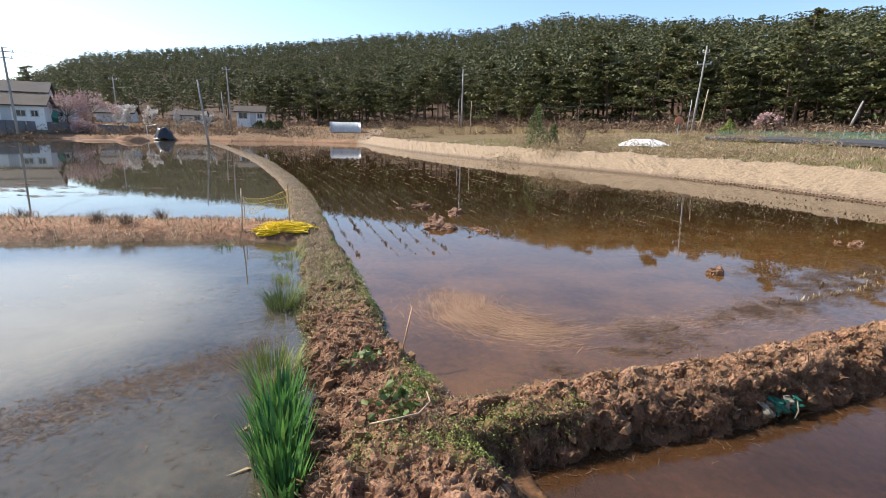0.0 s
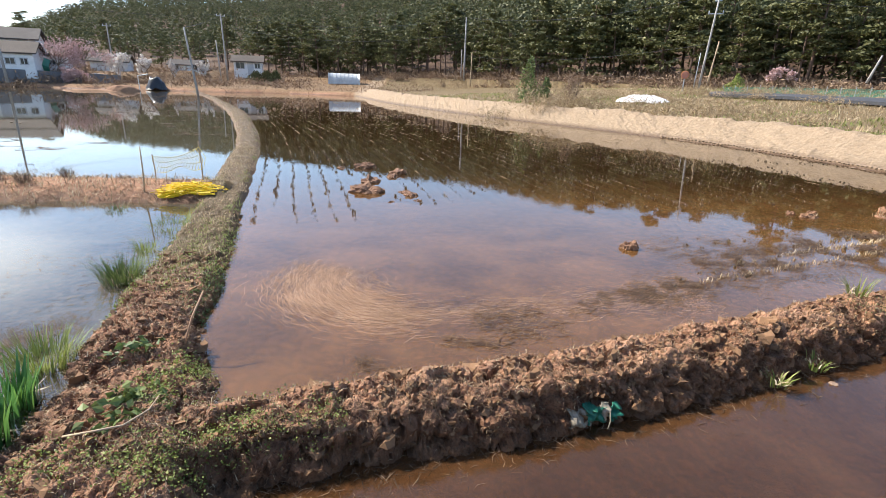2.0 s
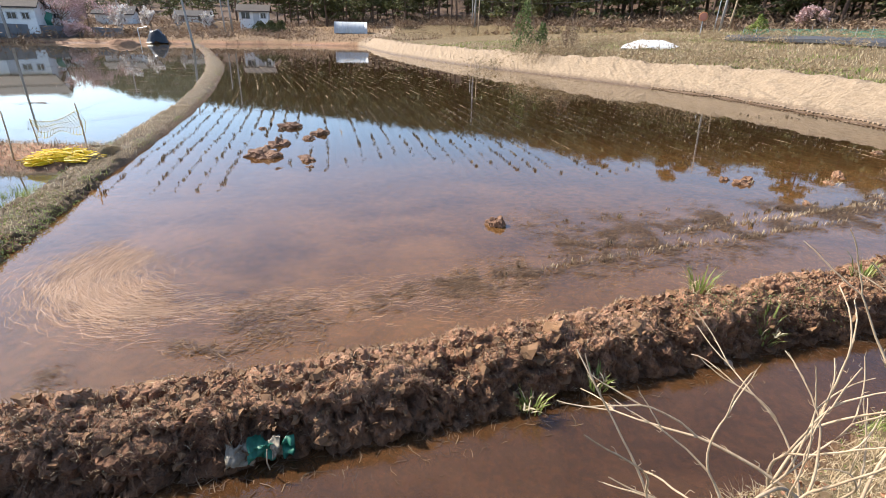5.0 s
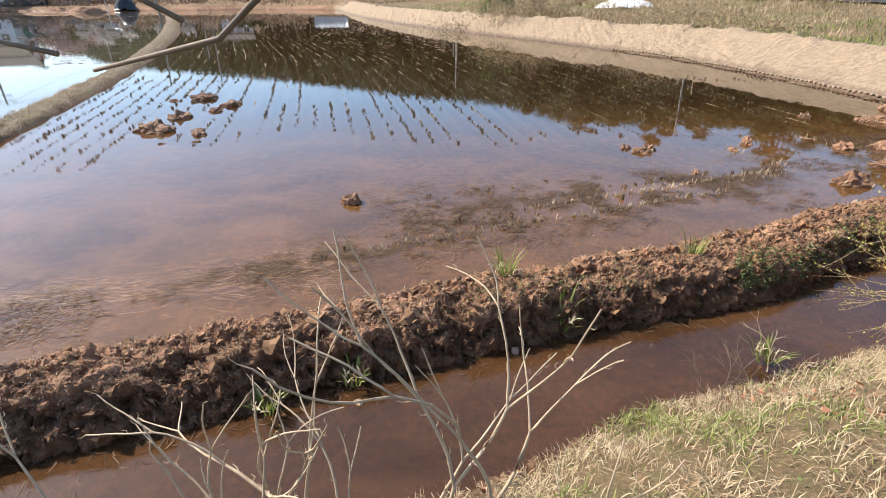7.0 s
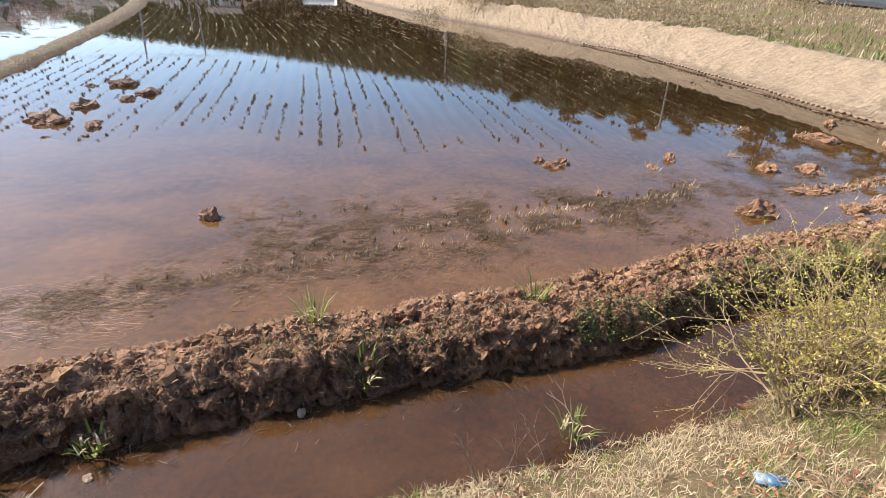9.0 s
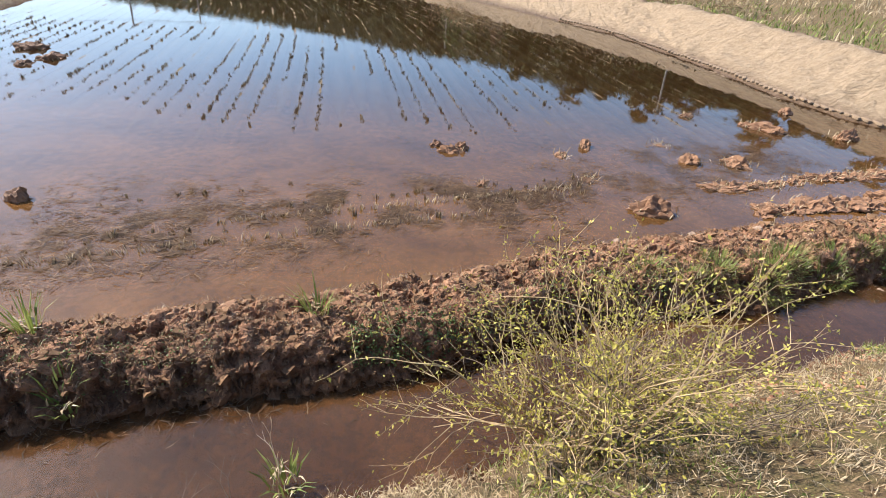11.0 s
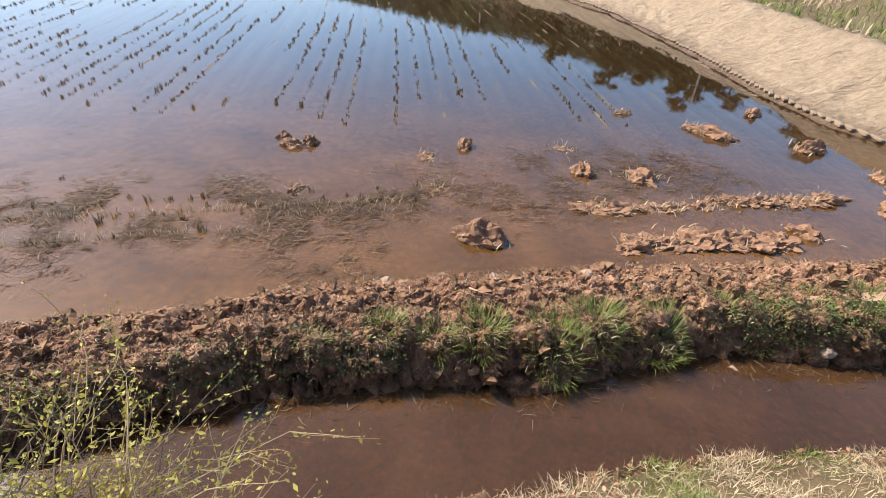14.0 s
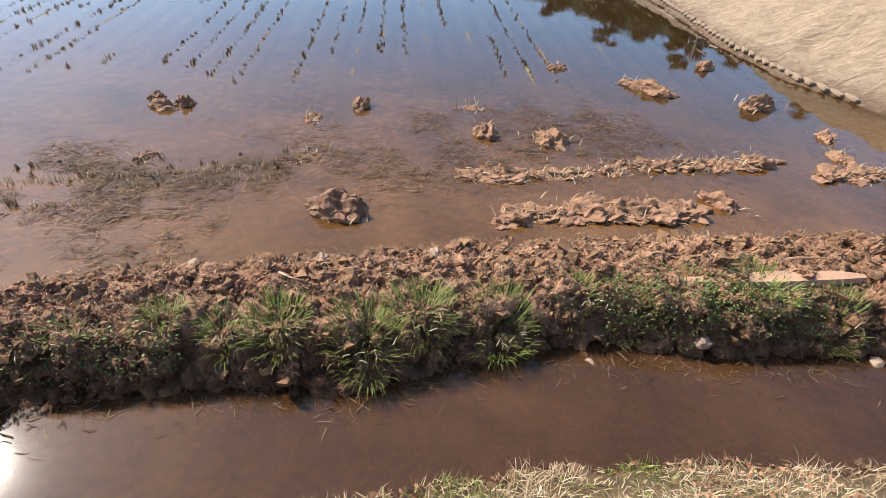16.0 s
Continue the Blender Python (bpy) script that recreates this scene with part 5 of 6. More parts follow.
stick("dry_vine", [(-0.62, 2.88, 0.19), (-0.45, 2.86, 0.24), (-0.3, 2.92, 0.24), (-0.22, 3.05, 0.25), (-0.24, 3.2, 0.24)], 0.007, 0.005, "curved dry vine lying on the earth", M_TWIG, "vine")


def split_plank():
    x0, y0, x1, y1 = 13.0, 7.25, 14.6, 7.63
    ob = thing("split_plank", x0, y0, 0.0, "long split piece of reddish raw wood on the bund", "plank", turn=math.degrees(math.atan2(y1 - y0, x1 - x0)))
    b = Build()
    z = max(ground_z(13.3, 7.33), ground_z(13.8, 7.45), ground_z(14.3, 7.56)) - 0.005
    ln = math.hypot(x1 - x0, y1 - y0)
    top = [(0, 0.0, 0.008), (ln * 0.35, 0.03, 0.02), (ln * 0.6, 0.05, 0.03), (ln * 0.9, 0.035, 0.025), (ln, 0.015, 0.012)]
    for i, (u, w, h) in enumerate(top):
        b.v += [(u, -w - 0.012, z - 0.02), (u, w + 0.004, z - 0.02), (u, w, z + h), (u, -w, z + h * 0.7)]
    for i in range(len(top) - 1):
        o = i * 4
        for j in range(4):
            b.f.append((o + j, o + (j + 1) % 4, o + 4 + (j + 1) % 4, o + 4 + j))
    b.f += [(0, 3, 2, 1), (16, 17, 18, 19)]
    part("board", b.mesh("board", M_WOOD), ob)
    r = np.random.default_rng(2)
    for i in range(4):
        s = Build()
        u = r.uniform(0.3, 1.2)
        s.tube([(u, 0.08 + 0.05 * i, z), (u + 0.25, 0.10 + 0.05 * i, z + 0.008), (u + 0.5, 0.085 + 0.06 * i, z)], [0.006, 0.012, 0.004], 5)
        part("splinter", s.mesh("splinter", M_WOOD), ob)


split_plank()


def woven_bag():
    """A crumpled woven sack, white with green, pinned in the side of the bund."""
    mw = simple("sack_white", (0.13, 0.10, 0.065), (0.36, 0.31, 0.23), 30, 0.6, 0, 0.5, 0.006)
    mg = simple("sack_green", (0.01, 0.06, 0.035), (0.02, 0.17, 0.10), 30, 0.5, 0, 0.5, 0.006)
    ob = thing("woven_bag", 2.58, 3.50, -0.08, "crumpled green and white woven sack wedged in the bund", "bag", turn=14)
    ob.scale = (0.55, 0.9, 0.62)

    def sheet(name, x0, x1, mat, seed, drop=0.0):
        n, m = 26, 14
        v = []
        for j in range(m):
            for i in range(n):
                u, w = i / (n - 1), j / (m - 1)
                x = x0 + (x1 - x0) * u
                p = Vector((x * 5 + seed, w * 3, seed))
                v.append((x + 0.04 * noise.noise(p * 1.3), -0.06 - 0.03 * math.sin(w * 3.1) + 0.09 * noise.fractal(p * 1.6, 1, 2, 3), 0.15 - 0.22 * w - drop * u + 0.04 * noise.noise(p * 2.1 + Vector((3, 1, 2)))))
        f = [(j * n + i, j * n + i + 1, (j + 1) * n + i + 1, (j + 1) * n + i) for j in range(m - 1) for i in range(n - 1)]
        b = Build()
        b.add(v, f)
        me = b.mesh(name, mat, True)
        p = part(name, me, ob)
        s = p.modifiers.new("thick", 'SOLIDIFY')
        s.thickness = 0.006
    sheet("white_cloth", -0.26, 0.02, mw, 3.0, 0.04)
    sheet("green_cloth", -0.04, 0.24, mg, 8.0, 0.02)
    sheet("white_cloth", 0.20, 0.31, mw, 12.0)
    sheet("green_cloth", 0.33, 0.45, mg, 15.0)
    b = Build()
    b.tube([(0.20, -0.18, 0.2), (0.19, -0.21, 0.08), (0.20, -0.19, -0.04)], 0.006, 5)
    part("cord", b.mesh("cord", mw), ob, "pale tie cord")


woven_bag()


def crushed_bottle():
    ob = thing("crushed_bottle", 8.41, 3.61, ground_z(8.41, 3.61) + 0.015, "crushed clear plastic bottle with a blue label in the grass", "bottle", turn=-12)
    clear = Mat("bottle_plastic", 0.12, 0, 0.5)
    clear.color((0.62, 0.72, 0.78)).b.inputs["Transmission Weight"].default_value = 0.7
    blue = simple("bottle_label", (0.03, 0.09, 0.19), (0.10, 0.22, 0.36), 40, 0.35, 0, 0.3, 0.003)
    prof = [(-0.11, 0.026), (-0.10, 0.032), (-0.05, 0.031), (0.0, 0.027), (0.05, 0.032), (0.08, 0.022), (0.10, 0.012), (0.115, 0.012)]

    def lathe(pr, sides, k):
        b = Build()
        for x, r in pr:
            for j in range(sides):
                a = math.tau * j / sides
                b.v.append((x, math.cos(a) * r * 1.15, math.sin(a) * r * 0.72 + 0.004 * math.sin(x * 90 + j * k)))
        for i in range(len(pr) - 1):
            for j in range(sides):
                b.f.append((i * sides + j, i * sides + (j + 1) % sides, (i + 1) * sides + (j + 1) % sides, (i + 1) * sides + j))
        b.f += [tuple(range(sides))[::-1], tuple((len(pr) - 1) * sides + j for j in range(sides))]
        return b
    ob.scale = (0.85, 0.85, 0.8)
    part("bottle_body", lathe(prof, 14, 2.2).mesh("bottle_body", clear.m, True), ob)
    part("paper_label", lathe([(-0.055, 0.034), (-0.02, 0.033), (0.0, 0.030), (0.04, 0.033)], 14, 2.2).mesh("paper_label", blue, True), ob, "scuffed blue label")
    part("cap", lathe([(0.108, 0.0145), (0.128, 0.0145)], 12, 0.0).mesh("cap", simple("cap_white", (0.7, 0.72, 0.74), (0.85, 0.86, 0.86), 20, 0.4)), ob, "white screw cap")


crushed_bottle()


def yellow_netting():
    """A heap of yellow netting on the bund and a torn piece hung between two sticks."""
    x, y = -2.85, 9.45
    ob = thing("netting_heap", x, y, ground_z(x, y) - 0.06, "heap of bright yellow plastic netting on the bund", "netting", turn=15)
    r = np.random.default_rng(3)
    b = Build()
    for i in range(260):
        a, q = r.uniform(0, math.tau), math.sqrt(r.uniform(0, 1))
        px, py = math.cos(a) * q * 0.52, math.sin(a) * q * 0.27
        t = r.uniform(0, math.tau)
        h = 0.17 * (1 - q * q) + 0.02
        path = [(px + math.cos(t) * s * 0.16 + r.normal(0, 0.02), py + math.sin(t) * s * 0.10 + r.normal(0, 0.02), max(0.0, h * r.uniform(0.5, 1.0))) for s in (-1, 0, 1)]
        b.tube(path, 0.006, 4, False)
    part("cords", b.mesh("cords", M_YELLOW), ob)
    part("core", clod_mesh("core", 0.46, 0.22, 0.07, M_YELLOW, 5, 4, 0.5), ob)
    z0 = 0.05
    hung = thing("hung_netting", -3.4, 10.15, 0.0, "torn yellow net hung between two sticks over the bund", "netting")
    for sx, ty in ((-0.45, 0.62), (0.45, 0.90)):
        p = Build()
        p.tube([(sx, 0, z0 - 0.1), (sx + 0.01, 0.02, z0 + ty * 0.5), (sx, 0.01, z0 + ty)], [0.013, 0.012, 0.01], 6)
        part("post", p.mesh("post", M_TWIG), hung, "thin stick post")
    b = Build()
    dry = leaf_mat("faded_cord", (0.45, 0.33, 0.06), (0.68, 0.52, 0.10), 0.6)
    for i in range(17):
        u = i / 16
        x0 = -0.45 + 0.9 * u
        top, low = z0 + 0.58 + 0.22 * u - 0.10 * math.sin(u * 3.1), z0 + 0.30 + 0.1 * u - 0.05 * math.sin(u * 9)
        b.tube([(x0, 0, top), (x0 + 0.10, 0.02, (top + low) / 2), (x0 + 0.05, 0.0, low)], 0.005, 4, False)
        if i < 16:
            for k in range(4):
                zk = top + (low - top) * k / 3
                b.tube([(x0, 0.005, zk), (x0 + 0.058, 0.005, zk + 0.012)], 0.005, 4, False)
    part("net", b.mesh("net", dry), hung, "sagging yellow net")


yellow_netting()

# ---- the far side: woods, village, road ----
def polar(az, r):
    return r * math.sin(radians(az)), r * math.cos(radians(az))


def edge_r(az):
    return float(np.interp(az, EDGE_AZ, EDGE_R))


def hill_woods():
    r = np.random.default_rng(91)
    n = 6600
    az = np.where(r.random(n) < 0.55, r.uniform(-45, 0, n), r.uniform(0, 52, n))
    depth = np.interp(az, (-20, 10), (230.0, DEPTH))
    s = r.uniform(0, 1, n) ** 0.62
    dist = np.interp(az, EDGE_AZ, EDGE_R) + 7 + (depth - 2) * s
    x, y = dist * np.sin(np.radians(az)), dist * np.cos(np.radians(az))
    z = ground_zs(x, y)
    ht = r.uniform(5.5, 9.0, n) * np.interp(az, (-12, 0), (0.78, 1.0))
    cen, trunk = [], Build()
    for i in range(n):
        m = 90 if s[i] < 0.3 else 52
        tiers = r.uniform(0.3, 1.0, m)
        rad = (1.06 - tiers) ** 0.55 * ht[i] * 0.40 * np.sqrt(r.uniform(0.1, 1, m))
        a = np.floor(r.uniform(0, 6, m)) * 1.05 + r.normal(0, 0.3, m) + i
        cen.append(np.stack([x[i] + np.cos(a) * rad, y[i] + np.sin(a) * rad, z[i] + (np.floor(tiers * 9) + r.uniform(0, 0.5, m)) / 9 * ht[i]], 1))
        if s[i] < 0.12:
            trunk.tube([(x[i], y[i], z[i] - 0.3), (x[i] + r.normal(0, 0.3), y[i], z[i] + ht[i] * 0.75)], [0.15, 0.06], 4, False)
    tagged(new("pine_woods", leaves_mesh("pine_woods", np.concatenate(cen), 0.40, M_PINE_FAR, 92, 0.55, 1.7)), "dense dark green pine woods covering the hill", "woods", kind="stuff")
    tagged(new("woodland_trunks", trunk.mesh("woodland_trunks", M_BARK)), "dark pine trunks inside the woods", "trunks", kind="stuff")


hill_woods()


def pine(seed, ht, bare):
    """A pine with a leaning tapered trunk, limbs and flat plates of needles; bare: height of its clean trunk."""
    r = np.random.default_rng(seed)
    ob = thing("pine_tree", 0, 0, 0, "tall dark green pine with a bare reddish trunk", "tree", "pines at the wood's edge")
    lean = r.normal(0, 0.05, 2)
    b = Build()
    path = [(lean[0] * h * h / ht + r.normal(0, 0.05), lean[1] * h, h) for h in np.linspace(0, ht * 0.96, 7)]
    b.tube(path, list(np.linspace(0.17, 0.03, 7)), 7)
    cen = []
    h = bare
    while h < ht * 0.97:
        a = r.uniform(0, math.tau)
        u = (h - bare) / max(ht - bare, 1)
        ln = (0.5 + 2.1 * (1 - u) ** 0.7) * r.uniform(0.7, 1.2)
        c = np.array([np.interp(h, [p[2] for p in path], [p[0] for p in path]), np.interp(h, [p[2] for p in path], [p[1] for p in path]), h])
        tip = c + np.array([math.cos(a) * ln, math.sin(a) * ln, ln * r.uniform(0.0, 0.35)])
        b.tube([tuple(c), tuple((c + tip) / 2 + np.array([0, 0, 0.06])), tuple(tip)], [0.045, 0.03, 0.012], 4, False)
        for q in np.linspace(0.45, 1.05, 4):
            m = 15
            p = c + (tip - c) * q
            cen.append(p + r.normal(0, 1, (m, 3)) * np.array([0.36, 0.36, 0.07]) * (0.7 + 0.6 * (1 - u)))
        h += r.uniform(0.16, 0.34)
    part("trunk", b.mesh("trunk", M_BARK, True), ob, "reddish brown scaly trunk")
    part("crown", leaves_mesh("crown", np.concatenate(cen), 0.20, M_PINE, seed, 0.55, 2.2), ob)
    return ob


def wood_edge():
    r = np.random.default_rng(17)
    first = [pine(300 + i, h, bare) for i, (h, bare) in enumerate(((9.5, 3.4), (8.0, 2.2), (10.5, 4.2), (7.0, 1.2), (9.0, 2.8), (6.0, 0.9)))]
    used = 0
    for az in np.arange(-16.0, 48.0, 0.62):
        k = first[int(r.integers(0, 6))]
        rr = edge_r(az) + r.uniform(0.5, 9.0)
        a = az + r.normal(0, 0.3)
        x, y = polar(a, rr)
        m = pose(x, y, ground_z(x, y) - 0.1, 0, 0, r.uniform(0, 360))
        if used < 6:
            first[used].matrix_basis = m
        else:
            ob = copy_thing(k, m)
            s = r.uniform(0.85, 1.15)
            ob.scale = (s, s, s)
        used += 1
    # a few pines behind the houses
    for az, rr in ((-12.5, 103), (-11, 99), (-14, 108), (-9, 97), (-17, 112), (-20, 118), (-23, 124), (-26, 128), (-33, 136), (-36, 139), (-30, 132)):
        x, y = polar(az, rr)
        copy_thing(first[int(r.integers(0, 6))], pose(x, y, ground_z(x, y) - 0.1, 0, 0, r.uniform(0, 360)))


wood_edge()


def undergrowth():
    """Brown brushwood and dry grass under the wood's edge, in the fields and round the village."""
    r = np.random.default_rng(23)
    cen = []
    for _ in range(900):
        az = r.uniform(-42, 47)
        rr = edge_r(az) + r.uniform(-5, 8) if az > -12 else r.uniform(74, 122)
        x, y = polar(az, rr)
        s = r.uniform(0.4, 1.2)
        cen.append(np.array([x, y, ground_z(x, y) + 0.35 * s]) + r.normal(0, 1, (60, 3)) * np.array([0.7, 0.7, 0.42]) * s)
    tagged(new("brushwood", leaves_mesh("brushwood", np.concatenate(cen), 0.10, M_BRUSH, 24, 0.0, 5.0)), "leafless brown brushwood along the wood's edge", "brushwood", kind="stuff")

    def field(x, y, z, s, e, g):
        d = (x - np.interp(y, DN_Y, DN_X)) * 0.9
        return (d > 1.8) & (g > 0.3) & (np.hypot(x, y) < 60)
    p = scatter(70000, -8, 46, 9, 56, 51, field)
    p = p[np.random.default_rng(1).random(len(p)) < np.clip(34.0 / np.hypot(p[:, 0], p[:, 1]), 0, 1)]
    green = fbm(p[:, 0], p[:, 1], 0.5, 3, 220)
    tagged(new("field_straw", blades("field_straw", p[green < 0.1], 0.30, 0.03, 1.0, M_STRAW, 52)), "tall dry grass in the field behind the sand bank", "grass", kind="stuff")
    tagged(new("field_grass", blades("field_grass", p[green >= 0.1], 0.22, 0.03, 0.7, M_GRASS, 53)), "patches of green grass in the dry field", "grass", kind="stuff")
    # dry brambles heaped behind the sand bank
    cen = []
    for az, rr, s in ((16.5, 35, 0.7), (18, 35, 0.8), (26, 32, 0.8), (28, 32, 1.0), (30, 31, 1.0), (31.5, 31, 0.8), (20, 34, 0.7), (24, 33, 0.6), (2, 66, 1.3), (3.5, 68, 1.4), (4.5, 74, 1.4), (14, 36, 0.7), (35, 31, 0.6), (39, 29, 0.5)) + tuple((float(a), float(b), float(c)) for a, b, c in zip(r.uniform(8, 46, 34), r.uniform(33, 50, 34), r.uniform(0.4, 0.9, 34))):
        x, y = polar(az, rr)
        cen.append(np.array([x, y, ground_z(x, y) + 0.4 * s]) + r.normal(0, 1, (620, 3)) * np.array([1.1, 0.8, 0.36]) * s)
    bram = leaf_mat("bramble", (0.16, 0.10, 0.055), (0.38, 0.28, 0.16), 0.8, (0.5, 0.40, 0.24))
    tagged(new("brambles", leaves_mesh("brambles", np.concatenate(cen), 0.028, bram, 55, 0.0, 8.0)), "tangled dry brambles behind the sand bank", "brambles", kind="stuff")
    # rough grass at the far end of the paddies
    p = scatter(16000, -70, 2, 60, 92, 56, lambda x, y, z, s, e, g: (y > np.interp(x, FAR_X, FAR_Y)))
    tagged(new("far_straw", blades("far_straw", p, 0.35, 0.06, 0.9, M_BRUSH, 57)), "dry grass on the ground beyond the paddies", "grass", kind="stuff")


undergrowth()


def evergreen_shrub(az, rr, ht, wd, seed, mat, label, size=0.07):
    r = np.random.default_rng(seed)
    x, y = polar(az, rr)
    ob = thing("shrub", x, y, ground_z(x, y) - 0.05, label, "shrub")
    b = Build()
    tips = []
    for i in range(4):
        branching(b, Vector((r.normal(0, 0.08), r.normal(0, 0.08), 0)), Vector((r.normal(0, 0.3), r.normal(0, 0.3), 1)).normalized(), ht * 0.5, 0.03, 2, r, tips, 0.5)
    part("stems", b.mesh("stems", M_DARKTWIG), ob)
    n = 1500
    u = r.uniform(0.05, 1, n)
    a = r.uniform(0, math.tau, n)
    lobes = 0.75 + 0.35 * np.sin(a * 3 + u * 5 + seed)
    rad = wd * (1.05 - u) ** 0.6 * lobes * np.sqrt(r.uniform(0.2, 1, n))
    cen = np.stack([np.cos(a) * rad, np.sin(a) * rad, u * ht * (0.9 + 0.15 * np.sin(a * 2))], 1)
    part("foliage", leaves_mesh("foliage", cen, size, mat, seed, 0.2, 1.8), ob)


evergreen_shrub(12.9, 37.0, 3.3, 1.25, 1, M_WEED, "dense dark green shrub behind the sand bank")
evergreen_shrub(14.7, 36.5, 2.0, 0.9, 2, M_WEED, "low dark green shrub behind the sand bank")
evergreen_shrub(17.3, 36.0, 2.1, 1.2, 3, M_BRUSH, "half-bare brownish shrub behind the sand bank", 0.05)
evergreen_shrub(32.0, 52.0, 1.5, 1.2, 4, M_GRASS, "light green bush by the roadside", 0.09)
for az, rr in ((-16.2, 84), (-15.3, 86), (-17.2, 83)):
    evergreen_shrub(az, rr, 1.6, 1.5, 8, M_PINE, "dark clipped garden shrub beside the house", 0.12)


def blossom_tree(az, rr, ht, wd, mat, seed, label):
    r = np.random.default_rng(seed)
    x, y = polar(az, rr)
    ob = thing("blossom_tree", x, y, ground_z(x, y) - 0.05, label, "tree", "blossoming trees")
    b, tips = Build(), []
    b.tube([(0, 0, 0), (0.05, 0, ht * 0.2), (0.0, 0.05, ht * 0.4)], [0.14, 0.11, 0.08], 7)
    for i in range(6):
        branching(b, Vector((0, 0, ht * 0.36)), Vector((r.normal(0, 0.8), r.normal(0, 0.8), 0.8)).normalized(), ht * 0.36, 0.05, 3, r, tips, 0.45, 0, 3, (2, 3))
    part("trunk", b.mesh("trunk", M_DARKTWIG), ob)
    cen = np.concatenate([np.array([q[:]]) + r.normal(0, 1, (5, 3)) * np.array([wd, wd, wd * 0.6]) * 0.12 for q, d in tips])
    cen[:, 0] *= wd / (ht * 0.55)
    cen[:, 1] *= wd / (ht * 0.55)
    part("blossom", leaves_mesh("blossom", cen, 0.14, mat, seed, 0.0, 1.2), ob)


M_PINK = leaf_mat("pink_blossom", (0.30, 0.17, 0.15), (0.55, 0.38, 0.36), 0.7, (0.70, 0.55, 0.52))
M_WHITEB = leaf_mat("white_blossom", (0.50, 0.44, 0.38), (0.78, 0.73, 0.68), 0.7, (0.85, 0.82, 0.80))
blossom_tree(-33.7, 82, 4.4, 2.4, M_PINK, 1, "spreading pink cherry tree in blossom")
blossom_tree(-31.8, 84, 4.4, 2.6, M_PINK, 2, "spreading pink cherry tree in blossom")
blossom_tree(-29.5, 83, 3.2, 1.5, M_WHITEB, 3, "white blossoming tree in the village")
blossom_tree(-27.0, 86, 2.8, 1.0, M_WHITEB, 4, "white blossoming tree in the village")
blossom_tree(-22.0, 88, 3.0, 0.7, M_WHITEB, 5, "slim white magnolia in flower")
blossom_tree(-24.9, 90, 2.6, 0.5, M_WHITEB, 6, "slim white magnolia in flower")
blossom_tree(-32.5, 78, 1.6, 1.1, M_PINK, 7, "low pink blossoming shrub")
blossom_tree(35.2, 60, 1.7, 1.0, M_PINK, 9, "low round pinkish blossoming tree by the road")


# ---- poles and wires ----
def utility_pole(az, rr, top, base, lean=(0, 0), arms=(), rad=0.15, label="tall grey concrete utility pole", group="utility poles", mat=None):
    x, y = polar(az, rr)
    ob = thing("utility_pole", x, y, base, label, "utility pole", group)
    ob.rotation_euler[2] = radians(-az)
    ht = top - base
    b = Build()
    b.tube([(lean[0] * u, lean[1] * u, u * ht) for u in (0, 0.33, 0.66, 1)], [rad, rad * 0.87, rad * 0.74, rad * 0.6], 10)
    part("shaft", b.mesh("shaft", mat or M_CONCRETE, True), ob)
    for u, w in arms:
        a = Build()
        a.box(lean[0] * u, 0.12 + lean[1] * u, u * ht, w, 0.09, 0.09)
        arm = part("crossarm", a.mesh("crossarm", M_STEEL), ob, "grey steel crossarm")
        for s in (-0.45, 0.0, 0.45):
            i = Build()
            i.tube([(lean[0] * u + s * w, 0.12, u * ht + 0.04), (lean[0] * u + s * w, 0.12, u * ht + 0.12), (lean[0] * u + s * w, 0.12, u * ht + 0.26)], [0.03, 0.06, 0.035], 6)
            part("insulator", i.mesh("insulator", M_INSUL), arm, "white porcelain insulator")
    return x + lean[0], y + lean[1], top


M_STEEL = simple("galvanised_steel", (0.30, 0.31, 0.32), (0.48, 0.49, 0.50), 10, 0.5, 0.7, 0.1, 0.002)
M_INSUL = simple("porcelain", (0.7, 0.7, 0.68), (0.8, 0.8, 0.78), 10, 0.25)
pa = utility_pole(-37.3, 74, 9.6, 0.5, (-0.1, 0), ((0.95, 1.9), (0.88, 1.5)))
pb = utility_pole(-22.3, 57, 6.3, -0.1, (-0.55, 0), (), 0.12, "bare leaning grey pole at the end of the bund")
pe = utility_pole(-19.9, 86, 10.5, 1.2, (-0.15, 0), ((0.97, 1.2),), 0.14)
pf = utility_pole(-20.5, 84, 6.8, 1.2, (-0.2, 0), (), 0.11, "short grey pole beside the lane")
pg = utility_pole(-29.8, 104, 9.4, 1.8, (0, 0), ((0.95, 1.2),), 0.14)
pc = utility_pole(4.75, 81, 11.3, 2.4, (0, 0), (), 0.16)
pc2 = utility_pole(4.4, 83, 7.0, 2.4, (0, 0), (), 0.10, "short grey pole at the wood's edge")
ph = utility_pole(5.7, 66, 5.7, 1.6, (0.05, 0), (), 0.08, "thin pale wooden post in the field", "field posts", M_TWIG)
pd = utility_pole(28.75, 57, 10.6, 2.3, (0.35, 0), ((0.80, 1.3), (0.93, 0.6)), 0.12)
pd2 = utility_pole(29.4, 57.6, 6.6, 2.3, (0.35, 0), (), 0.09, "slanting stay pole beside the utility pole", "utility poles", M_TWIG)
pd3 = utility_pole(28.3, 57, 5.6, 2.3, (0.1, 0), (), 0.05, "thin steel stay post beside the utility pole", "utility poles", M_STEEL)
pi = utility_pole(41.4, 56, 5.3, 3.2, (0.5, 0), (), 0.11, "short leaning grey post at the wood's edge")


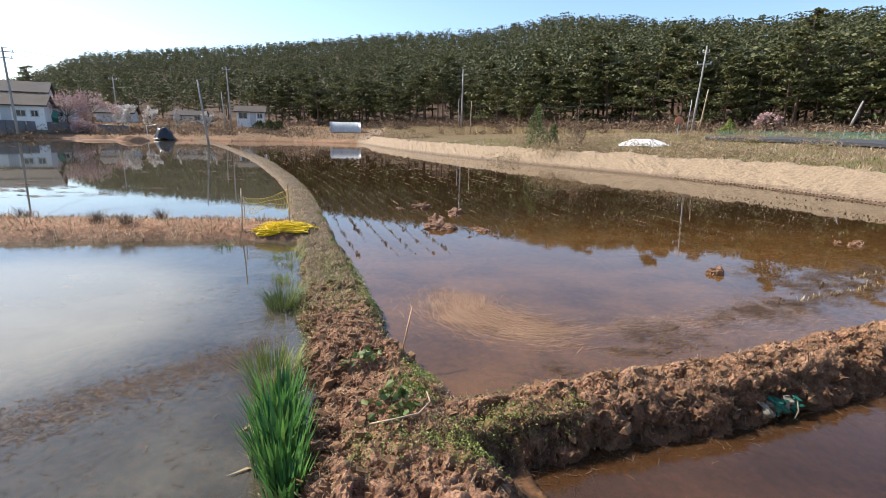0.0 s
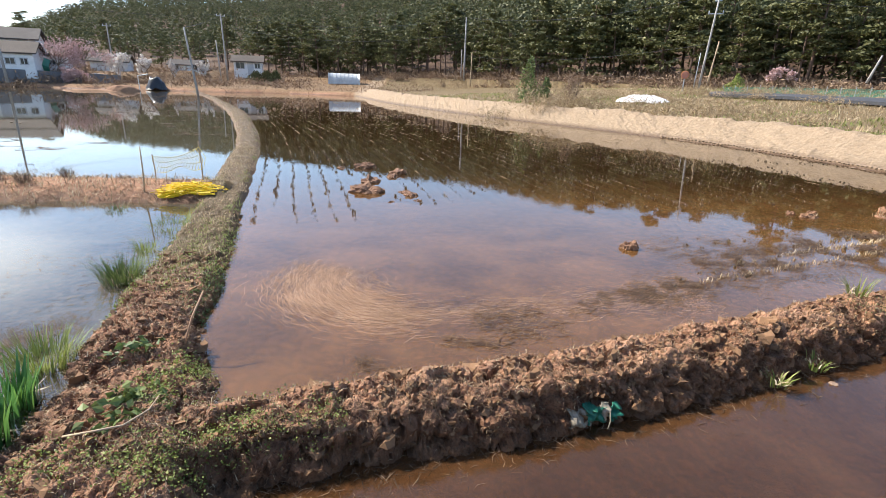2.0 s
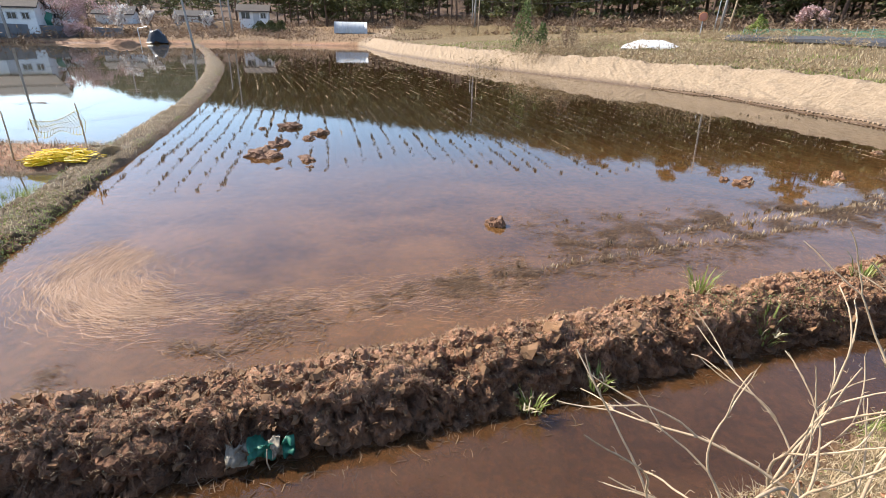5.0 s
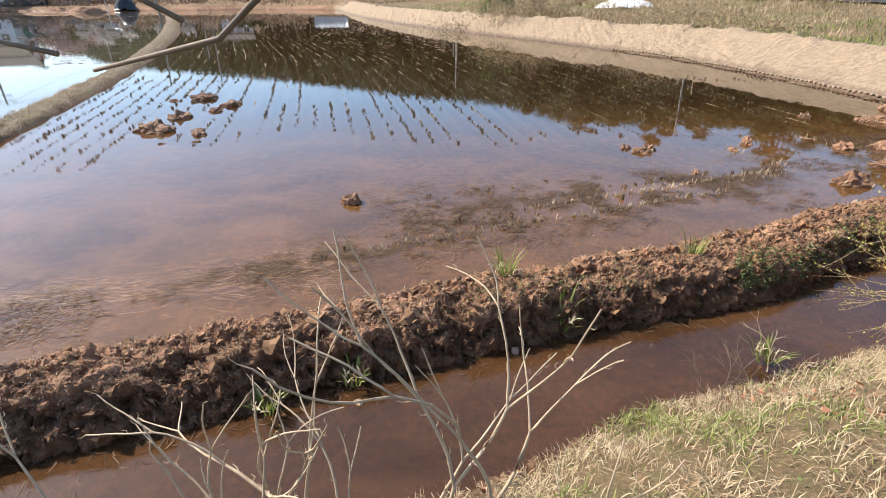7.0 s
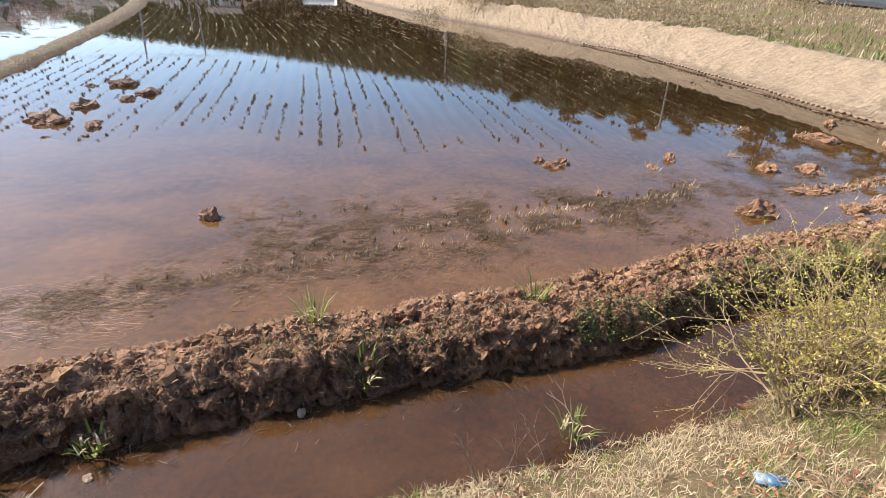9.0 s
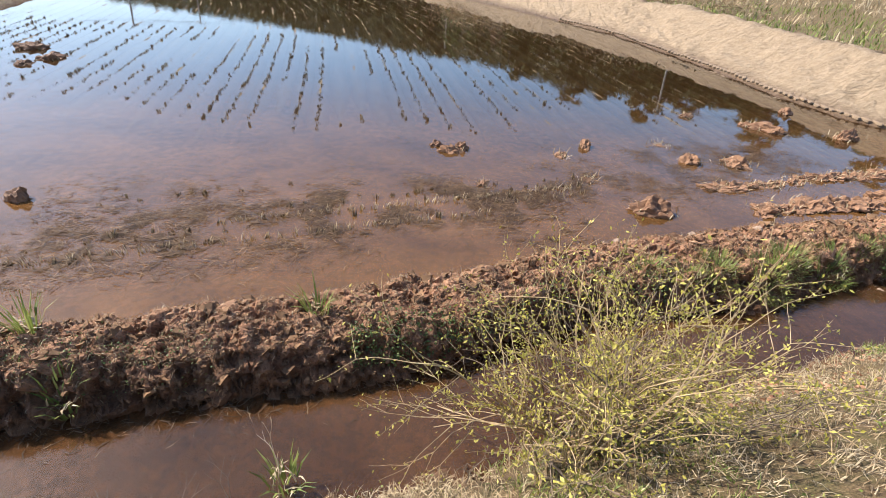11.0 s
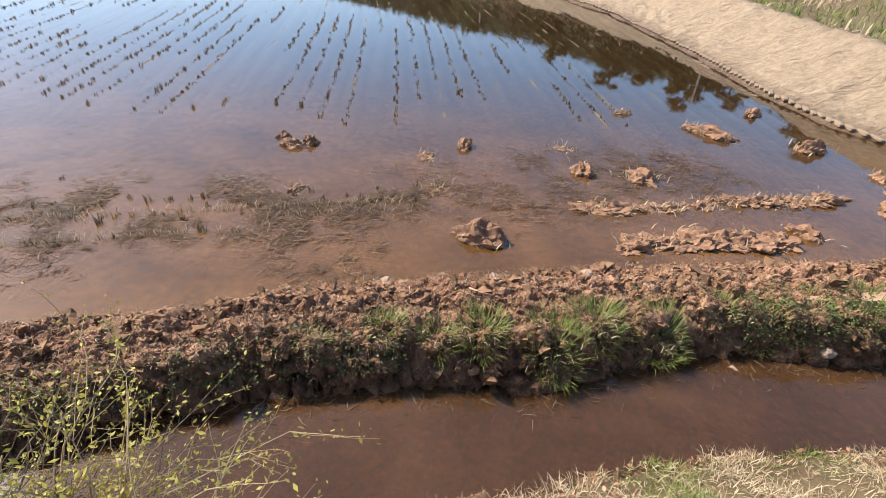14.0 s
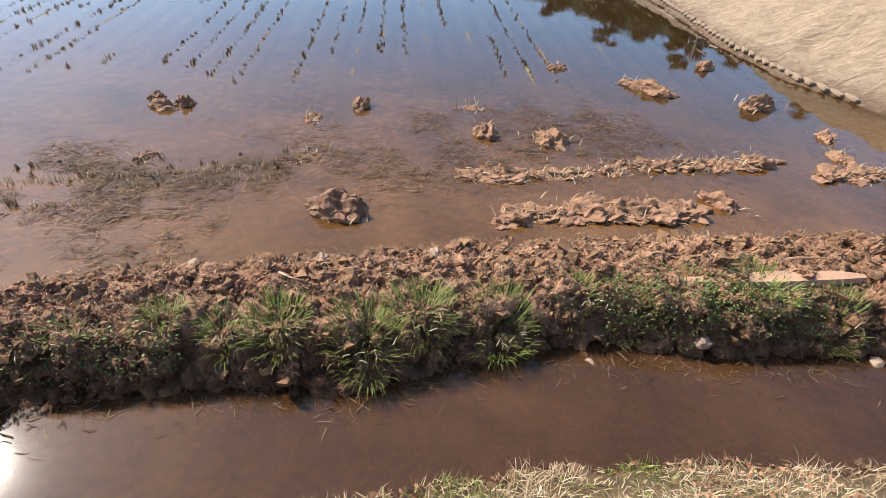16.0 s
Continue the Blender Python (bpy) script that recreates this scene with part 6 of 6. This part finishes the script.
def wire(p, q, sag):
    b = Build()
    a, c = Vector(p), Vector(q)
    b.tube([a.lerp(c, u) - Vector((0, 0, sag * 4 * u * (1 - u))) - a for u in np.linspace(0, 1, 13)], 0.018, 4)
    ob = new("power_line", b.mesh("power_line", simple_black))
    ob.location = a
    tagged(ob, "thin dark overhead wire between poles", "wire", "overhead wires")


simple_black = simple("wire_black", (0.03, 0.03, 0.03), (0.06, 0.06, 0.06), 10, 0.6)
for p, q, s in ((pa, pg, 0.8), (pa, pe, 1.0), (pe, pc, 1.6), (pc, pd, 1.2), (pb, pe, 0.3), ((pe[0], pe[1], pe[2] - 1.6), (pc[0], pc[1], pc[2] - 2.2), 1.6), (pa, (-75, 50, 9.5), 0.6), ((pc[0], pc[1], 6.0), (pd[0], pd[1], 6.4), 1.0), (pd, (60, 40, 10), 1.0)):
    wire(p, q, s)


# ---- village ----
M_WALLW = simple("white_render", (0.62, 0.62, 0.60), (0.78, 0.78, 0.76), 2.5, 0.85, 0, 0.2, 0.01)
M_ROOF = simple("grey_roof", (0.04, 0.034, 0.031), (0.085, 0.072, 0.064), 3, 0.9, 0, 0.4, 0.03, (1, 8, 1))
M_ROOFB = simple("brown_roof", (0.055, 0.042, 0.033), (0.11, 0.088, 0.07), 3, 0.9, 0, 0.4, 0.03, (8, 1, 1))
M_GLASS = Mat("dark_pane", 0.08, 0, 0.6).color((0.03, 0.035, 0.04)).m
M_FRAME = simple("window_frame", (0.35, 0.36, 0.37), (0.5, 0.5, 0.5), 8, 0.5)
M_GREENNET = simple("green_net", (0.03, 0.16, 0.11), (0.08, 0.30, 0.22), 20, 0.7, 0, 0.5, 0.02)
M_GREYWALL = simple("weathered_concrete", (0.10, 0.10, 0.105), (0.19, 0.19, 0.195), 1.2, 0.9, 0, 0.3, 0.03)
M_FILM = simple("greenhouse_film", (0.40, 0.40, 0.38), (0.58, 0.58, 0.56), 4, 0.35, 0, 0.4, 0.02)
M_SHEET = simple("white_sheet", (0.68, 0.68, 0.68), (0.84, 0.84, 0.84), 5, 0.6, 0, 0.5, 0.03)
M_BLACK = simple("black_plastic", (0.012, 0.013, 0.015), (0.04, 0.042, 0.045), 8, 0.35, 0, 0.7, 0.03)


def house(az, rr, base, wd, dp, wall_h, roof_h, label, windows, roof_mat, turn=0.0, door=None):
    """A rendered house with a gabled roof; its front faces the paddies."""
    x, y = polar(az, rr)
    ob = thing("house", x, y, base, label, "house", "village houses", turn=turn)
    b = Build()
    b.box(0, 0, wall_h / 2 - 0.3, wd, dp, wall_h + 0.6)
    b.add([(-wd / 2, -dp / 2, wall_h), (-wd / 2, dp / 2, wall_h), (-wd / 2, 0, wall_h + roof_h * 0.93)], [(0, 2, 1)])
    b.add([(wd / 2, -dp / 2, wall_h), (wd / 2, dp / 2, wall_h), (wd / 2, 0, wall_h + roof_h * 0.93)], [(0, 1, 2)])
    part("wall", b.mesh("wall", M_WALLW), ob)
    r = Build()
    ov = 0.4
    for s in (-1, 1):
        e = s * (dp / 2 + ov)
        z0 = wall_h - roof_h * ov / (dp / 2)
        r.add([(-wd / 2 - ov, e, z0), (wd / 2 + ov, e, z0), (wd / 2 + ov, 0, wall_h + roof_h), (-wd / 2 - ov, 0, wall_h + roof_h),
               (-wd / 2 - ov, e, z0 + 0.16), (wd / 2 + ov, e, z0 + 0.16), (wd / 2 + ov, 0, wall_h + roof_h + 0.16), (-wd / 2 - ov, 0, wall_h + roof_h + 0.16)],
              [(0, 1, 2, 3), (4, 5, 6, 7), (0, 1, 5, 4), (1, 2, 6, 5), (3, 0, 4, 7)])
    part("roof", r.mesh("roof", roof_mat), ob)
    for cx, cz, w, h in windows:
        f = Build()
        for bx, bz, bw, bh in ((0, h / 2, w + 0.16, 0.09), (0, -h / 2, w + 0.16, 0.09), (-w / 2, 0, 0.09, h), (w / 2, 0, 0.09, h), (0, 0, 0.06, h)):
            f.box(cx + bx, -dp / 2 - 0.04, cz + bz, bw, 0.10, bh)
        win = part("window", f.mesh("window", M_FRAME), ob, "grey-framed window")
        for s in (-1, 1):
            p = Build()
            p.box(cx + s * w / 4, -dp / 2 - 0.02, cz, w / 2 - 0.08, 0.03, h - 0.09)
            part("pane", p.mesh("pane", M_GLASS), win, "dark glass pane")
    if door:
        d = Build()
        d.box(door[0], -dp / 2 - 0.03, 1.02, 0.95, 0.07, 2.05)
        part("door", d.mesh("door", M_FRAME), ob, "grey house door")
    return ob


ha = house(-37.6, 88, 1.6, 9.0, 6.5, 3.9, 1.3, "two-storey white house with a grey-brown gabled roof", ((-2.6, 3.0, 1.3, 0.9), (0.2, 3.0, 1.1, 0.9), (2.6, 1.4, 1.3, 1.0), (2.9, 3.0, 0.9, 0.8)), M_ROOF, 28, (0.8,))
hb = house(-37.2, 81, 1.5, 6.5, 4.5, 2.3, 1.1, "low white outbuilding with a brown roof", ((1.0, 1.3, 0.9, 0.7), (2.3, 1.3, 0.7, 0.7)), M_ROOFB, 24, (-0.4,))
house(-17.9, 95, 2.1, 4.4, 3.6, 2.2, 0.8, "small white cottage with a low brown roof", ((-1.2, 1.5, 1.3, 1.0), (1.5, 1.5, 0.8, 0.8)), M_ROOFB, 14, (0.4,))
house(-34.2, 92, 1.6, 4.0, 3.5, 2.3, 0.8, "weathered brown-roofed shed behind the blossom", ((0.5, 1.3, 0.8, 0.6),), M_ROOFB, 20)
house(-29.8, 97, 1.6, 5.0, 3.5, 1.9, 0.9, "low grey-roofed shed in the village", ((0.8, 1.2, 0.8, 0.6),), M_ROOF, 16)
house(-23.6, 104, 1.8, 5.0, 3.5, 1.7, 0.7, "low grey-roofed shed in the village", ((-1.5, 1.2, 0.9, 0.7), (1.5, 1.2, 0.9, 0.7)), M_ROOF, 10)


def net_screen():
    x, y = polar(-35.4, 82)
    ob = thing("net_screen", x, y, 1.5, "green shade net stretched over a frame beside the house", "net", turn=24)
    b = Build()
    n = 12
    for i in range(n):
        u = i / (n - 1)
        b.v += [(-1.6 + 3.2 * u, 0.05 * math.sin(i * 2.1), 0), (-1.6 + 3.2 * u, -0.6 + 0.05 * math.cos(i), 2.0 - 1.2 * u), (-1.6 + 3.2 * u, 1.0, 2.9 - 1.3 * u)]
    for i in range(n - 1):
        b.f += [(3 * i, 3 * i + 3, 3 * i + 4, 3 * i + 1), (3 * i + 1, 3 * i + 4, 3 * i + 5, 3 * i + 2)]
    p = part("net", b.mesh("net", M_GREENNET), ob)
    p.modifiers.new("thick", 'SOLIDIFY').thickness = 0.03
    for u, h in ((-1.6, 2.9), (0.0, 2.2), (1.6, 1.6)):
        c = Build()
        c.tube([(u, 1.0, 0), (u, 1.0, h)], 0.04, 6)
        part("post", c.mesh("post", M_STEEL), ob)


net_screen()


def retaining_wall():
    b = Build()
    x0, y0 = polar(-47, 78)
    x1, y1 = polar(-29.2, 80)
    n = 14
    for i in range(n):
        u0, u1 = i / n, (i + 1) / n - 0.002
        ax, ay, bx, by = x0 + (x1 - x0) * u0, y0 + (y1 - y0) * u0, x0 + (x1 - x0) * u1, y0 + (y1 - y0) * u1
        t0, t1 = 2.0 - 0.45 * max(0, (u0 - 0.45) / 0.55), 2.0 - 0.45 * max(0, (u1 - 0.45) / 0.55)
        b.add([(ax, ay, 0.0), (bx, by, 0.0), (bx, by + 0.35, 0.0), (ax, ay + 0.35, 0.0), (ax, ay, t0), (bx, by, t1), (bx, by + 0.35, t1), (ax, ay + 0.35, t0)],
              [(3, 2, 1, 0), (4, 5, 6, 7), (0, 1, 5, 4), (1, 2, 6, 5), (2, 3, 7, 6), (3, 0, 4, 7)])
    tagged(new("retaining_wall", b.mesh("retaining_wall", M_GREYWALL)), "long dark grey concrete wall below the village", "wall", kind="structure")


retaining_wall()


def greenhouse(az, rr, wd, ln, ht):
    x, y = polar(az, rr)
    ob = thing("greenhouse", x, y, ground_z(x, y) - 0.05, "small tunnel greenhouse covered with whitish plastic film", "greenhouse", turn=8)
    n = 12
    arc = [(-wd / 2 * math.cos(math.pi * i / (n - 1)), ht * math.sin(math.pi * i / (n - 1)) ** 0.7) for i in range(n)]
    b = Build()
    for s in range(9):
        for q, z in arc:
            b.v.append((-ln / 2 + ln * s / 8, q, z))
    for s in range(8):
        for i in range(n - 1):
            b.f.append((s * n + i, s * n + i + 1, (s + 1) * n + i + 1, (s + 1) * n + i))
    b.f += [tuple(range(n)), tuple(8 * n + i for i in range(n))[::-1]]
    part("film_cover", b.mesh("film_cover", M_FILM, True), ob)
    for s in range(9):
        c = Build()
        c.tube([(-ln / 2 + ln * s / 8, q * 1.015, z * 1.015) for q, z in arc], 0.03, 5)
        part("hoop", c.mesh("hoop", M_FILM), ob)


greenhouse(-8.2, 84, 3.4, 4.8, 1.6)


def plastic_heap(name, az, rr, wd, dp, ht, mat, label, seed, category="heap", clip=0.0):
    x, y = polar(az, rr)
    n, m = 34, 20
    v = []
    for j in range(m):
        for i in range(n):
            u, w = 2 * i / (n - 1) - 1, 2 * j / (m - 1) - 1
            q = max(0.0, 1 - math.sqrt(u * u * 0.9 + w * w * 0.9) ** 1.3)
            h = ht * min(1.0, q * 1.5) ** 0.9
            h += 0.16 * ht * noise.fractal(Vector((u * 3 + seed, w * 3, seed)), 1, 2, 3) * (1 if h > 0.02 else 0)
            v.append((u * wd / 2, w * dp / 2, max(h, -0.1)))
    b = Build()
    b.add(v, [(j * n + i, j * n + i + 1, (j + 1) * n + i + 1, (j + 1) * n + i) for j in range(m - 1) for i in range(n - 1)])
    ob = new(name, b.mesh(name, mat, True))
    ob.matrix_basis = pose(x, y, ground_z(x, y) - 0.02, 0, 0, -az)
    tagged(ob, label, category)


plastic_heap("covered_heap", 24.3, 42, 3.8, 2.6, 0.52, M_SHEET, "heap covered with a bright white plastic sheet by the road", 3)
plastic_heap("black_heap", -26.2, 72, 2.3, 2.0, 1.35, M_BLACK, "dark heap covered with black plastic beside the paddies", 6)
plastic_heap("white_tarp", -31.0, 82, 2.0, 1.4, 0.9, M_SHEET, "white tarpaulin over something among the blossom trees", 9)
plastic_heap("straw_heap", -28.9, 68, 3.6, 2.0, 0.7, M_SANDCLOD, "low heap of yellowish straw and earth", 12)
plastic_heap("earth_heap", -31.5, 66, 6.0, 1.6, 0.3, M_SOIL, "low brown earth heap at the paddy's end", 15)


def shed_post():
    x, y = polar(-27.6, 71)
    z = ground_z(x, y)
    ob = thing("pipe_frame", x, y, z, "thin white pipe frame leaning on the black heap", "frame")
    b = Build()
    b.tube([(0, 0, 0), (0, 0, 1.75), (1.1, 0.1, 1.95)], 0.05, 6)
    part("pipe", b.mesh("pipe", M_INSUL), ob)


shed_post()


def road():
    m = simple("asphalt", (0.035, 0.036, 0.04), (0.075, 0.075, 0.08), 4, 0.75, 0, 0.5, 0.01)
    v, f, k, g = [], [], [], []
    azs = np.arange(30.0, 62.0, 1.0)
    for az in azs:
        near_r, far_r = np.interp(az, (20, 30, 45, 62), (48, 46, 40, 38)), np.interp(az, (20, 30, 45, 62), (50.5, 48.6, 42.4, 40.4))
        for rr in (near_r, far_r):
            x, y = polar(az, rr)
            v.append((x, y, ground_z(x, y) + 0.10))
    for i in range(len(azs) - 1):
        f.append((2 * i, 2 * i + 1, 2 * i + 3, 2 * i + 2))
    b = Build()
    b.add(v, f)
    ob = new("road", b.mesh("road", m))
    ob.modifiers.new("bed", 'SOLIDIFY').thickness = 0.2
    tagged(ob, "narrow dark asphalt road beyond the dry field", "road", kind="structure")
    c = Build()
    for i in range(len(azs) - 1):
        for j, (rr_off, w) in enumerate(((0.15, 0.22),)):
            p0, p1 = Vector(v[2 * i + 1]), Vector(v[2 * i + 3])
            o0, o1 = p0.normalized() * w, p1.normalized() * w
            o0.z = o1.z = 0
            c.add([p0, p1, p1 + o1, p0 + o0, p0 + Vector((0, 0, 0.14)), p1 + Vector((0, 0, 0.14)), p1 + o1 + Vector((0, 0, 0.14)), p0 + o0 + Vector((0, 0, 0.14))], [(4, 5, 6, 7), (0, 1, 5, 4), (2, 3, 7, 6)])
    tagged(new("kerb", c.mesh("kerb", M_CONCRETE)), "pale concrete kerb along the road", "kerb", kind="structure")


road()


def net_fence():
    ob = thing("net_fence", 0, 0, 0, "low green net fence on thin posts along the road", "fence")
    azs = np.arange(31.0, 50.0, 1.0)
    pts = []
    for az in azs:
        x, y = polar(az, float(np.interp(az, (30, 45, 62), (51, 46, 43))))
        pts.append(Vector((x, y, max(ground_z(x, y), 1.6))))
    for p in pts:
        c = Build()
        c.tube([p - Vector((0, 0, 0.2)), p + Vector((0, 0, 0.7))], 0.02, 5)
        part("post", c.mesh("post", M_STEEL), ob)
    for a, q in zip(pts, pts[1:]):
        n = Build()
        for k in range(7):
            z = Vector((0, 0, 0.06 + 0.08 * k))
            n.tube([a + z, (a + q) / 2 + z - Vector((0, 0, 0.04)), q + z], 0.012, 4, False)
        for k in range(9):
            p = a.lerp(q, k / 8)
            n.tube([p + Vector((0, 0, 0.05)), p + Vector((0, 0, 0.55))], 0.010, 4, False)
        part("net_panel", n.mesh("net_panel", M_GREENNET), ob, "green mesh panel")


net_fence()


def road_sign():
    x, y = polar(27.45, 53)
    ob = thing("road_sign", x, y, ground_z(x, y) - 0.1, "round reddish road sign on a thin steel post", "road sign")
    ob.rotation_euler[2] = radians(-27)
    b = Build()
    b.tube([(0, 0, 0), (0, 0, 1.5)], 0.045, 8)
    part("post", b.mesh("post", M_STEEL), ob)
    for nm, rad, off, mat in (("rim", 0.36, 0.0, simple("orange_rim", (0.35, 0.13, 0.04), (0.5, 0.2, 0.06), 8, 0.5)), ("sign_plate", 0.31, -0.03, simple("faded_red", (0.24, 0.09, 0.06), (0.36, 0.15, 0.10), 9, 0.5))):
        c = Build()
        c.tube([(0, off - 0.04, 1.55), (0, off, 1.55)], [rad * 0.96, rad], 20)
        part(nm, c.mesh(nm, mat), ob)


road_sign()
